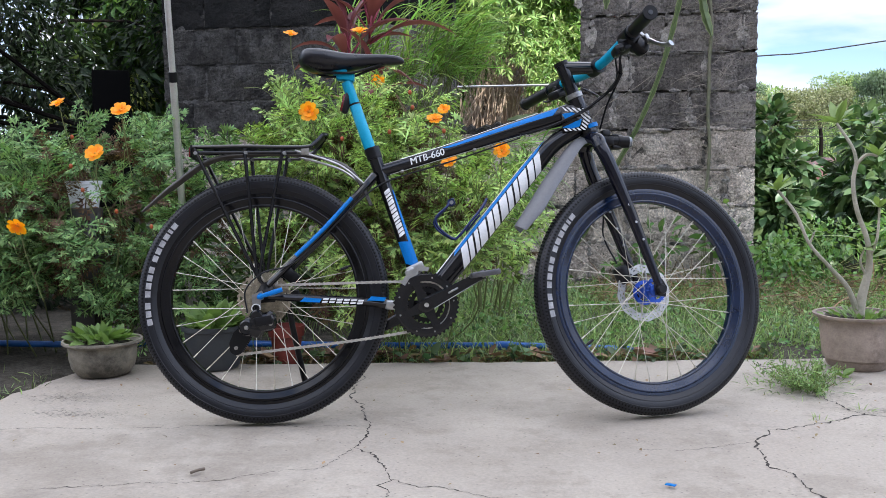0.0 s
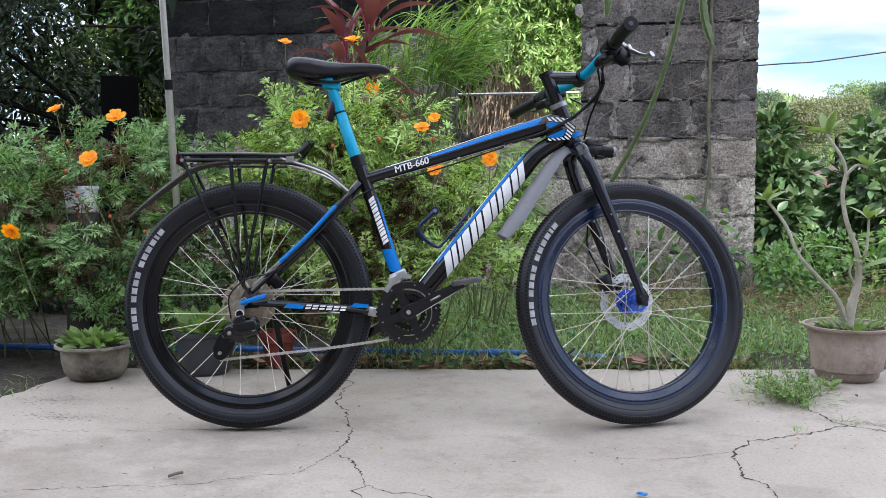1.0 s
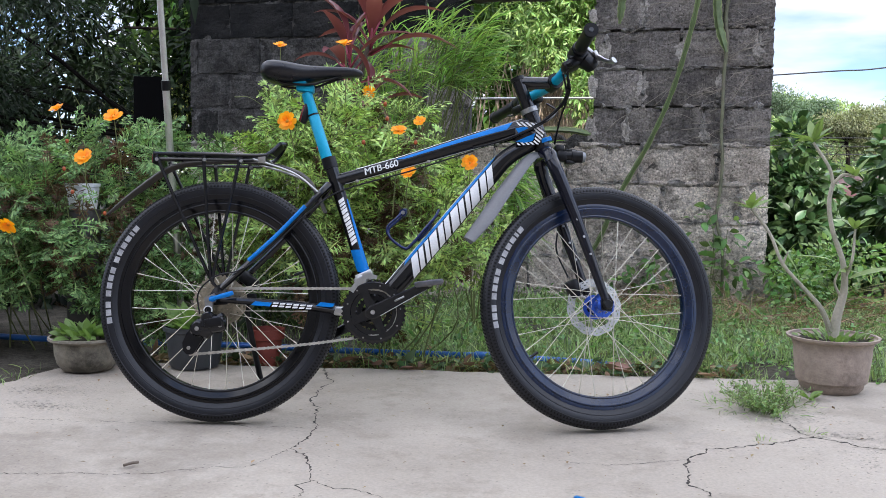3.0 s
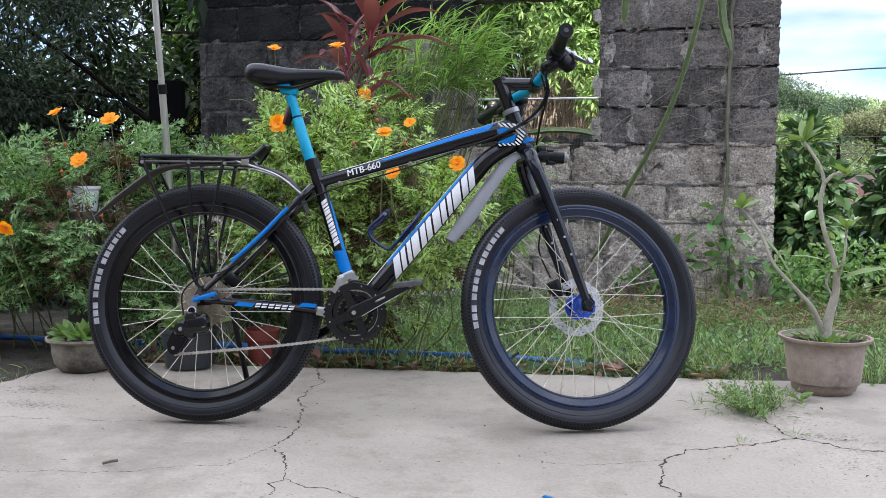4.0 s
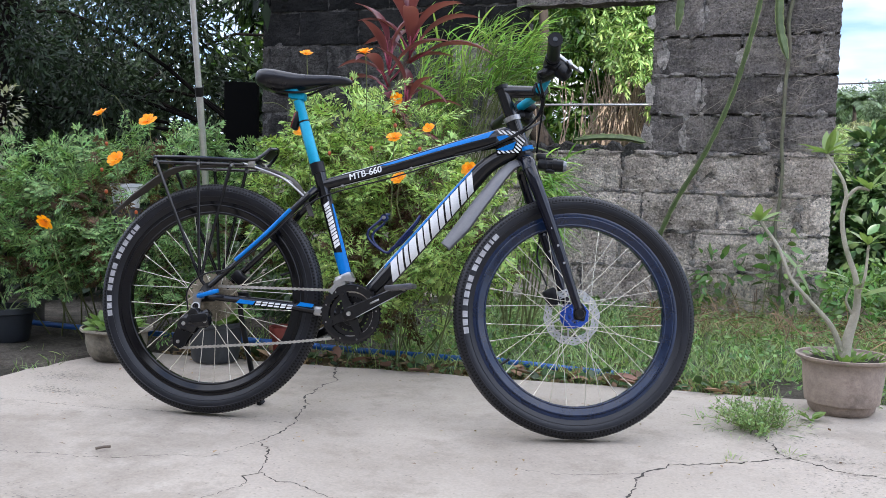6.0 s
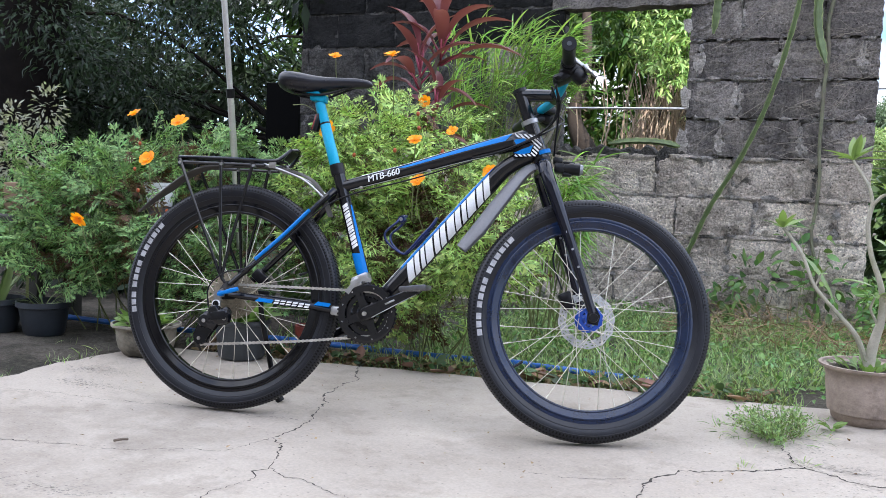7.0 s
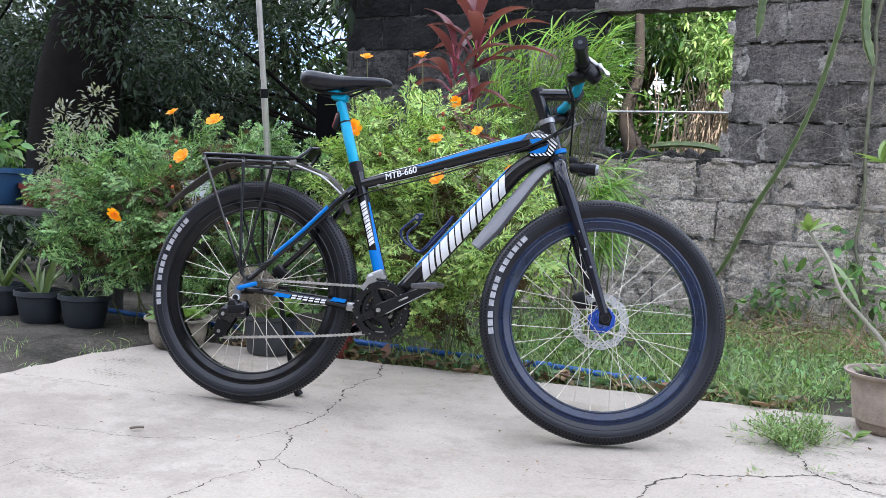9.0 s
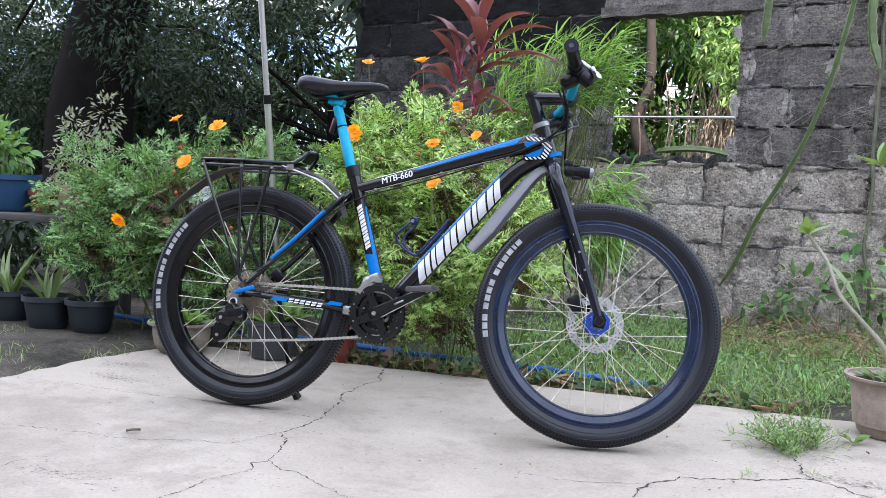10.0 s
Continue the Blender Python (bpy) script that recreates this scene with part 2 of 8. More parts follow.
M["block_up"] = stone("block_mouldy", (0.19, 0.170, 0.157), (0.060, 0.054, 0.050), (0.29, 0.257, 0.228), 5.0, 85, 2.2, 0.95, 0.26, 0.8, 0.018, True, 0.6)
M["block_dark"] = stone("block_dark_grey", (0.057, 0.052, 0.047), (0.014, 0.0135, 0.013), (0.125, 0.12, 0.112), 7.0, 75, 2.5, 0.95, 0.28, 0.75, 0.018, True, 0.6)
M["block_black"] = stone("block_near_black", (0.008, 0.008, 0.008), (0.003, 0.003, 0.003), (0.02, 0.019, 0.018), 5.0, 75, 2.5, 0.95, 0.3, 0.5, 0.012)
M["mortar"] = stone("mortar", (0.31, 0.285, 0.26), (0.035, 0.032, 0.029), (0.55, 0.51, 0.465), 14.0, 90, 3.0, 0.95, 0.0, 0.7, 0.022, False, 0.55)
M["joint"] = stone("dirty_joint", (0.10, 0.09, 0.08), (0.015, 0.014, 0.013), (0.27, 0.245, 0.22), 12.0, 90, 3.0, 0.95, 0.0, 0.5, 0.02, False, 0.5)
M["joint_low"] = stone("weathered_joint", (0.40, 0.345, 0.29), (0.045, 0.04, 0.034), (0.62, 0.55, 0.475), 11.0, 90, 3.0, 0.95, 0.0, 0.62, 0.02, False, 0.6)
M["joint_grey"] = stone("grey_joint", (0.11, 0.105, 0.10), (0.03, 0.029, 0.028), (0.17, 0.162, 0.155), 14.0, 90, 3.0, 0.95, 0.0, 0.5, 0.015, False, 0.5)
M["smear_low"] = stone("weathered_mortar", (0.53, 0.46, 0.39), (0.20, 0.172, 0.145), (0.68, 0.60, 0.52), 13.0, 90, 2.2, 0.95, 0.0, 0.7, 0.014, False, 0.55)
M["smear"] = stone("pale_mortar", (0.42, 0.38, 0.34), (0.19, 0.17, 0.15), (0.53, 0.485, 0.44), 16.0, 90, 2.0, 0.95, 0.0, 0.5, 0.012, False, 0.5)
M["plaster"] = mat("house_plaster", (0.36, 0.34, 0.31), 0.9, 0, 0.08, 1.5, bump=0.2, bscale=30)
M["terracotta"] = mat("clay_pot", (0.26, 0.205, 0.165), 0.8, 0, 0.3, 14, bump=0.25, second=(0.13, 0.10, 0.08), spots=0.50)
M["bowlmat"] = mat("stained_planter", (0.23, 0.205, 0.16), 0.75, 0, 0.25, 9, bump=0.15, second=(0.05, 0.045, 0.034), spots=0.46)
M["pot_black"] = mat("black_plastic_pot", (0.024, 0.029, 0.036), 0.45, 0, 0.2, 12)
M["pot_gray"] = mat("gray_plastic_tub", (0.032, 0.037, 0.042), 0.45, 0, 0.2, 12)
M["pot_blue"] = mat("blue_planter", (0.014, 0.055, 0.125), 0.5, 0, 0.15, 10)
M["pot_red"] = mat("red_pot", (0.16, 0.03, 0.02), 0.6, 0, 0.15, 10)
M["pot_white"] = mat("white_bucket", (0.62, 0.64, 0.66), 0.5, 0, 0.1, 10)
M["pipe"] = mat("blue_pipe", (0.015, 0.10, 0.34), 0.35, 0, 0.1, 10)
M["pole"] = mat("galvanised_pole", (0.55, 0.54, 0.52), 0.38, 0.85, 0.12, 15)
M["bark"] = mat("bark", (0.10, 0.078, 0.06), 0.9, 0, 0.3, 6, bump=0.8, bscale=30)
M["bark_mid"] = mat("fig_bark", (0.042, 0.032, 0.025), 0.9, 0, 0.35, 6, bump=0.8, bscale=30)
# Near-black bark: the deep shade round the trunks is put into its colour.
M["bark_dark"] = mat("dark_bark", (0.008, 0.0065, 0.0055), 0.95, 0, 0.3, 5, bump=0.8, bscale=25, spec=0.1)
M["stem_gray"] = mat("pale_stem", (0.315, 0.29, 0.23), 0.75, 0, 0.2, 14, bump=0.3, bscale=80, second=(0.17, 0.18, 0.11), spots=0.52)
M["stem_green"] = mat("green_stem", (0.13, 0.15, 0.05), 0.7, 0, 0.2, 20)
M["rootlet"] = mat("rootlet", (0.31, 0.27, 0.22), 0.9, 0, 0.3, 20)
M["fender_brown"] = mat("dusty_plastic", (0.045, 0.04, 0.035), 0.5, 0, 0.2, 12, spec=0.3)
M["box_card"] = mat("brown_carton", (0.20, 0.13, 0.08), 0.9, 0, 0.2, 8)
M["twig"] = mat("dry_twig", (0.125, 0.112, 0.075), 0.9, 0, 0.35, 20, bump=0.5, bscale=80)
M["roots"] = mat("aerial_roots", (0.37, 0.285, 0.21), 0.9, 0, 0.3, 12)
M["cactus"] = mat("climbing_cactus", (0.078, 0.112, 0.038), 0.55, 0, 0.3, 12)
M["cactus_edge"] = mat("cactus_edge", (0.21, 0.25, 0.10), 0.6, 0, 0.35, 40)
M["vine_stem"] = mat("vine_stem", (0.11, 0.112, 0.066), 0.7, 0, 0.3, 20, bump=0.4, bscale=60, second=(0.12, 0.10, 0.075), spots=0.5)
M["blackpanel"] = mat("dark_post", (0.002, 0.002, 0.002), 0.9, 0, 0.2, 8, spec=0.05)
M["wood"] = mat("weathered_plank", (0.055, 0.052, 0.048), 0.8, 0, 0.2, 10, bump=0.3)
M["roof"] = mat("red_roof", (0.10, 0.034, 0.028), 0.7, 0, 0.25, 4)
M["hill"] = mat("far_hill", (0.025, 0.036, 0.016), 0.9, 0, 0.3, 0.3)
M["cable"] = mat("cable", (0.02, 0.02, 0.022), 0.6, 0, 0.1, 10)
M["petal"] = leaf_mat("orange_petal", (0.92, 0.36, 0.006), 0.15, 0.35, 0.5, 0.012)
M["petal_centre"] = mat("flower_centre", (0.62, 0.30, 0.02), 0.7, 0, 0.2, 60)
M["bud"] = mat("orange_bud", (0.30, 0.06, 0.012), 0.6, 0, 0.2, 60)
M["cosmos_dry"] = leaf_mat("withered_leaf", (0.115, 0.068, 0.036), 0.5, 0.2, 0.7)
M["lichen"] = mat("grey_lichen", (0.18, 0.163, 0.136), 1.0, 0, 0.4, 30)
M["moss"] = mat("dirt_flake", (0.22, 0.195, 0.158), 1.0, 0, 0.4, 30)
M["cosmos"] = leaf_mat("cosmos_leaf", (0.31, 0.42, 0.138), 0.8, 0.22, 0.55, 0.03, 0.14)
M["cosmos_dark"] = leaf_mat("cosmos_leaf_dark", (0.16, 0.26, 0.098), 0.8, 0.22, 0.55, 0.03, 0.14)
# Shaded copy of the tree leaf, with the shade put into its colour.
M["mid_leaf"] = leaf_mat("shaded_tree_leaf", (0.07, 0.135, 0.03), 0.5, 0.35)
# Leaves of the backlit trees: their deep shade is put into this base colour.
M["deep_shade_leaf"] = leaf_mat("deep_shade_tree_leaf", (0.024, 0.040, 0.021), 0.7, 0.25, 0.5, 0.02, 0.3)
# Lit copies: sunlight is put into these two leaf colours.
M["lit_leaf"] = leaf_mat("lit_tree_leaf", (0.27, 0.395, 0.135), 0.7, 0.25, 0.4, 0.03, 0.4)
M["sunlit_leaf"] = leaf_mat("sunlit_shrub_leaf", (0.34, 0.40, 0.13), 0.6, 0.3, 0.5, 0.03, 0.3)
M["broad_leaf"] = leaf_mat("broad_leaf", (0.068, 0.122, 0.048), 0.5, 0.2, 0.4)
M["weed_leaf"] = leaf_mat("weed_leaf", (0.135, 0.235, 0.075), 0.5, 0.35)
M["weed_light"] = leaf_mat("light_weed_leaf", (0.195, 0.285, 0.11), 0.5, 0.3)
M["grass"] = leaf_mat("grass_blade", (0.222, 0.298, 0.128), 0.65, 0.35)
M["dry_grass"] = leaf_mat("dry_litter", (0.22, 0.15, 0.085), 0.5, 0.2, 0.8)
M["dead_leaf"] = leaf_mat("dead_leaf", (0.20, 0.12, 0.075), 0.5, 0.1, 0.7)
M["reed"] = leaf_mat("reed_leaf", (0.215, 0.33, 0.098), 0.6, 0.45)
M["cordyline"] = leaf_mat("cordyline_leaf", (0.15, 0.045, 0.043), 0.6, 0.35, 0.3, 0.03)
M["pink_stalk"] = mat("pink_stalk", (0.30, 0.05, 0.085), 0.5, 0, 0.15, 20)
M["aloe"] = leaf_mat("aloe_leaf", (0.13, 0.20, 0.07), 0.25, 0.15, 0.4)
M["plum_leaf"] = leaf_mat("plumeria_leaf", (0.15, 0.24, 0.075), 0.3, 0.3, 0.4)
M["variegated"] = leaf_mat("pale_leaf", (0.25, 0.25, 0.19), 0.35, 0.35)
# Far leaf colours are lightened: the distance haze is put into them.
M["far_leaf"] = leaf_mat("far_foliage", (0.21, 0.29, 0.115), 0.5, 0.3, 0.7, 0.03)
M["far_olive"] = leaf_mat("far_olive_foliage", (0.19, 0.205, 0.115), 0.5, 0.3, 0.7, 0.03)
M["far_dome"] = leaf_mat("far_hazy_foliage", (0.10, 0.15, 0.09), 0.5, 0.3, 0.7, 0.02)


# ---------------------------------------------------------------- mesh helpers
def empty(name, m=None, **tags):
    ob = new(name)
    ob.empty_display_size = 0.05
    if m:
        ob.matrix_basis = m
    return tagged(ob, **tags)


def finish(name, me, material, parent=None, smooth=True):
    me.materials.append(material)
    if smooth:
        me.polygons.foreach_set("use_smooth", [True] * len(me.polygons))
    ob = new(name, me)
    if parent:
        ob.parent = parent
    return ob


def part(name, bm, material, parent, label="", smooth=True, sharp=35):
    """Link a bmesh as one mesh object under a thing or a part."""
    bmesh.ops.recalc_face_normals(bm, faces=bm.faces)
    if smooth:
        for e in bm.edges:
            if len(e.link_faces) == 2 and e.calc_face_angle(0) > radians(sharp):
                e.smooth = False
    me = bpy.data.meshes.new(name)
    bm.to_mesh(me)
    bm.free()
    ob = finish(name, me, material, parent, smooth)
    if label:
        ob["label"] = label
    return ob


def arrays(name, verts, faces, material, parent=None, smooth=False):
    """An object from vertex and equal-sized face arrays."""
    verts, faces = np.asarray(verts, dtype=np.float32), np.asarray(faces, dtype=np.int32)
    k = faces.shape[1]
    me = bpy.data.meshes.new(name)
    me.vertices.add(len(verts))
    me.vertices.foreach_set("co", verts.ravel())
    me.loops.add(faces.size)
    me.loops.foreach_set("vertex_index", faces.ravel())
    me.polygons.add(len(faces))
    me.polygons.foreach_set("loop_start", np.arange(0, faces.size, k, dtype=np.int32))
    me.update(calc_edges=True)
    return finish(name, me, material, parent, smooth)


def spline(pts, n):
    """Catmull-Rom through pts, n steps a span."""
    p = [np.array(q, float) for q in pts]
    if len(p) == 2:
        return [p[0] + (p[1] - p[0]) * i / n for i in range(n + 1)]
    p = [2 * p[0] - p[1], *p, 2 * p[-1] - p[-2]]
    out = []
    for i in range(1, len(p) - 2):
        for j in range(n):
            t = j / n
            a, b, c, d = p[i - 1], p[i], p[i + 1], p[i + 2]
            out.append(0.5 * (2 * b + (c - a) * t + (2 * a - 5 * b + 4 * c - d) * t * t + (3 * b - a - 3 * c + d) * t ** 3))
    out.append(p[-2])
    return out


def tube(bm, pts, r, n=10, cap=True, flat=1.0, up=None):
    """Sweep a round (or flattened: flat scales the second axis) section along pts; r is a radius or a radius per point."""
    pts = [Vector(p) for p in pts]
    rs = r if isinstance(r, (list, tuple)) else [r] * len(pts)
    if len(rs) != len(pts):
        rs = list(np.interp(np.linspace(0, 1, len(pts)), np.linspace(0, 1, len(rs)), rs))
    rings, side = [], None
    for i, p in enumerate(pts):
        d = (pts[min(i + 1, len(pts) - 1)] - pts[max(i - 1, 0)]).normalized()
        if side is None:
            ref = Vector(up) if up else (Vector((0, 1, 0)) if abs(d.y) < 0.9 else Vector((0, 0, 1)))
            side = (ref - d * ref.dot(d)).normalized()
        else:
            side = (side - d * side.dot(d)).normalized()
        other = d.cross(side)
        rings.append([bm.verts.new(p + side * (math.cos(a) * rs[i]) + other * (math.sin(a) * rs[i] * flat)) for a in (2 * math.pi * k / n for k in range(n))])
    for a, b in zip(rings, rings[1:]):
        for k in range(n):
            bm.faces.new((a[k], a[(k + 1) % n], b[(k + 1) % n], b[k]))
    if cap:
        bm.faces.new(rings[0][::-1])
        bm.faces.new(rings[-1])
    return bm


def lathe(bm, prof, n=32, m=None, closed=False):
    """Turn a profile of (r, h) round the y axis, or by m from there."""
    m = m or Matrix()
    rings = []
    for r, h in prof:
        if abs(r) < 1e-6:
            rings.append([bm.verts.new(m @ Vector((0, h, 0)))])
        else:
            rings.append([bm.verts.new(m @ Vector((r * math.cos(a), h, r * math.sin(a)))) for a in (2 * math.pi * k / n for k in range(n))])
    pairs = list(zip(rings, rings[1:])) + ([(rings[-1], rings[0])] if closed else [])
    for a, b in pairs:
        for k in range(n):
            k2 = (k + 1) % n
            if len(a) == 1 and len(b) == 1:
                continue
            if len(a) == 1:
                bm.faces.new((a[0], b[k2], b[k]))
            elif len(b) == 1:
                bm.faces.new((a[k], a[k2], b[0]))
            else:
                bm.faces.new((a[k], a[k2], b[k2], b[k]))
    return bm


UPRIGHT = Matrix.Rotation(math.pi / 2, 4, "X")


def block(bm, m, size, bevel=0.0):
    """A bevelled box of that size at the pose m."""
    r = bmesh.ops.create_cube(bm, size=1, matrix=m @ Matrix.Diagonal((*size, 1)))
    if bevel:
        es = list({e for v in r["verts"] for e in v.link_edges})
        bmesh.ops.bevel(bm, geom=es, offset=bevel, segments=2, affect="EDGES", profile=0.5)
    return bm


def plate(bm, outline, y0, y1):
    """A flat plate in the xz plane with that outline, from y0 to y1."""
    a = [bm.verts.new((x, y0, z)) for x, z in outline]
    b = [bm.verts.new((x, y1, z)) for x, z in outline]
    bm.faces.new(a)
    bm.faces.new(b[::-1])
    for i in range(len(a)):
        j = (i + 1) % len(a)
        bm.faces.new((a[i], b[i], b[j], a[j]))
    return bm


B = bmesh.new
# ---------------------------------------------------------------- bicycle
BIKE = pose(-0.485, 2.344, 0.0, 0, 0, 12.5) @ pose(0, 0, 0, -8.1)
bike = empty("bicycle", BIKE, label="black and blue mountain bicycle standing on its kickstand on concrete", category="bicycle")
REAR_AXLE = Vector((-0.005, 0.0, 0.338))
FRONT_AXLE = Vector((1.054, 0.0, 0.3365))
BB = Vector((0.430, 0.0, 0.312))


class Tube:
    """A tube in the plane of the frame: centre line, and its half widths across (ry) and in the plane (rz)."""

    def __init__(self, pts, ry, rz, steps=8):
        c = np.array(spline(pts, steps * 3))
        s = np.concatenate([[0], np.cumsum(np.linalg.norm(np.diff(c, axis=0), axis=1))])
        even = np.linspace(0, s[-1], steps * (len(pts) - 1) + 1)
        self.p = [Vector((x, 0, z)) for x, z in zip(np.interp(even, s, c[:, 0]), np.interp(even, s, c[:, 1]))]
        k = np.linspace(0, 1, len(self.p))
        self.ry = np.interp(k, np.linspace(0, 1, len(ry)), ry)
        self.rz = np.interp(k, np.linspace(0, 1, len(rz)), rz)

    def at(self, u, v, lift=0.0):
        """The point on the near side, u along, v across the visible face (-1 to 1)."""
        f = min(max(u, 0), 1) * (len(self.p) - 1)
        i = min(int(f), len(self.p) - 2)
        f -= i
        c = self.p[i].lerp(self.p[i + 1], f)
        d = (self.p[i + 1] - self.p[i]).normalized()
        nz = Vector((-d.z, 0, d.x))
        ry, rz = (self.ry[i] * (1 - f) + self.ry[i + 1] * f) + lift, (self.rz[i] * (1 - f) + self.rz[i + 1] * f) + lift
        v = max(-1, min(1, v))
        return c + nz * (rz * v) + Vector((0, -ry * math.sqrt(max(0, 1 - v * v)), 0))

    def mesh(self, n=20):
        bm = B()
        rings = []
        for i, c in enumerate(self.p):
            d = (self.p[min(i + 1, len(self.p) - 1)] - self.p[max(i - 1, 0)]).normalized()
            nz = Vector((-d.z, 0, d.x))
            rings.append([bm.verts.new(c + nz * (self.rz[i] * math.sin(a)) + Vector((0, self.ry[i] * math.cos(a), 0))) for a in (2 * math.pi * k / n for k in range(n))])
        for a, b in zip(rings, rings[1:]):
            for k in range(n):
                bm.faces.new((a[k], a[(k + 1) % n], b[(k + 1) % n], b[k]))
        bm.faces.new(rings[0])
        bm.faces.new(rings[-1])
        return bm

    def decal(self, bm, quad, lift=0.0008, nu=6, nv=5):
        """A painted patch with (u, v) corners, wrapped on the tube."""
        g = []
        for i in range(nu + 1):
            a, row = i / nu, []
            for j in range(nv + 1):
                b = j / nv
                u = (quad[0][0] * (1 - a) + quad[1][0] * a) * (1 - b) + (quad[3][0] * (1 - a) + quad[2][0] * a) * b
                v = (quad[0][1] * (1 - a) + quad[1][1] * a) * (1 - b) + (quad[3][1] * (1 - a) + quad[2][1] * a) * b
                row.append(bm.verts.new(self.at(u, v, lift)))
            g.append(row)
        for i in range(nu):
            for j in range(nv):
                bm.faces.new((g[i][j], g[i + 1][j], g[i + 1][j + 1], g[i][j + 1]))


def lettering(tb, name, u0, u1, v0, v1, slant, widths, material, parent):
    """A word shown as plain slanted bars, in pairs of a broad and a narrow one."""
    bm = B()
    step = (u1 - u0) / sum(widths)
    h, a = v1 - v0, u0
    for i, w in enumerate(widths):
        end = a + step * (w - 0.13)
        cut = a + (end - a) * (0.58, 0.36, 0.50)[i % 3]
        for x0, x1 in ((a, cut - step * 0.045), (cut + step * 0.045, end)):
            tb.decal(bm, [(x0, v0), (x1, v0), (x1 + slant, v1), (x0 + slant, v1)], 0.0014, 3, 6)
        a += step * w
    return part(name, bm, material, parent)


seat_tube = Tube([(0.432, 0.315), (0.291, 0.742)], [0.017, 0.017], [0.018, 0.018])
top_tube = Tube([(0.318, 0.682), (0.50, 0.735), (0.70, 0.797), (0.872, 0.846)], [0.016, 0.018, 0.020, 0.019], [0.0175, 0.0185, 0.023, 0.029])
down_tube = Tube([(0.440, 0.330), (0.60, 0.522), (0.74, 0.692), (0.80, 0.757), (0.885, 0.805)], [0.021, 0.022, 0.022, 0.021, 0.02], [0.026, 0.028, 0.0275, 0.026, 0.021])
head_tube = Tube([(0.858, 0.884), (0.896, 0.782)], [0.021, 0.022], [0.022, 0.023])
frame_parts = {}
for nm, tb in (("seat_tube", seat_tube), ("top_tube", top_tube), ("down_tube", down_tube), ("head_tube", head_tube)):
    frame_parts[nm] = part(nm, tb.mesh(), M["black"], bike)
for s in (-1, 1):
    part("seat_stay", tube(B(), spline([(0.296, s * 0.016, 0.668), (0.262, s * 0.036, 0.628), (0.16, s * 0.055, 0.515), (0.012, s * 0.066, 0.372)], 6), [0.011, 0.0095, 0.0085, 0.0085]), M["black"], bike)
    part("chain_stay", tube(B(), spline([(0.41, s * 0.022, 0.312), (0.33, s * 0.042, 0.316), (0.22, s * 0.056, 0.328), (0.012, s * 0.066, 0.342)], 6), [0.013, 0.013, 0.0115, 0.0095]), M["black"], bike)
    part("dropout", plate(B(), [(-0.018, 0.325), (0.03, 0.328), (0.034, 0.352), (0.018, 0.385), (-0.004, 0.378), (-0.02, 0.352)], s * 0.066 - 0.003, s * 0.066 + 0.003), M["matte"], bike)
part("bottom_bracket_shell", lathe(B(), [(0, -0.037), (0.023, -0.037), (0.023, 0.037), (0, 0.037)], 24, Matrix.Translation(BB)), M["black"], bike)
# painted bands
bm = B()
top_tube.decal(bm, [(0.34, 0.30), (0.86, 0.20), (0.90, 0.80), (0.30, 0.62)], 0.0010, 14)
part("blue_band", bm, M["blue"], frame_parts["top_tube"], "bright blue painted band")
bm = B()
top_tube.decal(bm, [(0.10, 0.80), (0.80, 0.93), (0.80, 0.98), (0.10, 0.90)], 0.0010, 14, 2)
top_tube.decal(bm, [(0.03, -0.93), (0.78, -0.93), (0.78, -0.87), (0.03, -0.85)], 0.0010, 14, 2)
part("white_pinstripe", bm, M["white"], frame_parts["top_tube"])
stripes = B()
# the border of slanted stripes runs round the arrow, from the top tube over the head tube
BORDER = [(0.8179, 0.8511), (0.8763, 0.8475), (0.8994, 0.8236), (0.8826, 0.7874), (0.8193, 0.7832)]
INNER = [(0.8255, 0.84), (0.8633, 0.835), (0.8771, 0.8206), (0.8669, 0.7939), (0.8226, 0.7911)]


def clipped(poly, n, c):
    """The part of a polygon on the far side of the line n.p = c."""
    res = []
    for a, b in zip(poly, poly[1:] + poly[:1]):
        da, db = n[0] * a[0] + n[1] * a[1] - c, n[0] * b[0] + n[1] * b[1] - c
        if da >= 0:
            res.append(a)
        if da * db < 0:
            f = da / (da - db)
            res.append((a[0] + (b[0] - a[0]) * f, a[1] + (b[1] - a[1]) * f))
    return res


SLANT = (math.cos(radians(50)), math.sin(radians(50)))
for k in range(26):
    c = 0.990 + 0.0088 * k + (SLANT[0] * 0.82 + SLANT[1] * 0.78 - 0.990) - 0.02
    for a in range(4):
        quad = clipped([BORDER[a], BORDER[a + 1], INNER[a + 1], INNER[a]], SLANT, c)
        quad = clipped(quad, (-SLANT[0], -SLANT[1]), -(c + 0.0046)) if len(quad) > 2 else []
        if len(quad) > 2:
            stripes.faces.new([stripes.verts.new((x, -0.0262, z)) for x, z in quad])
part("white_stripes", stripes, M["white"], frame_parts["head_tube"], "white slanted stripes at the head")
bm = plate(B(), [(0.8170, 0.7820), (0.8160, 0.8520), (0.8770, 0.8485), (0.9005, 0.8240), (0.8835, 0.7865)], -0.0256, -0.0215)
part("head_gusset", bm, M["black"], frame_parts["head_tube"])
for shape in ([(0.8172, 0.7943), (0.8723, 0.8191), (0.8654, 0.797), (0.8431, 0.7909)], [(0.8168, 0.8320), (0.8443, 0.8367), (0.8630, 0.8287), (0.8248, 0.8180)]):
    bm = B()
    bm.faces.new([bm.verts.new((x, -0.0262, z)) for x, z in shape])
    part("blue_arrow", bm, M["blue"], frame_parts["head_tube"], "bright blue arrow graphic at the head")
bm = B()
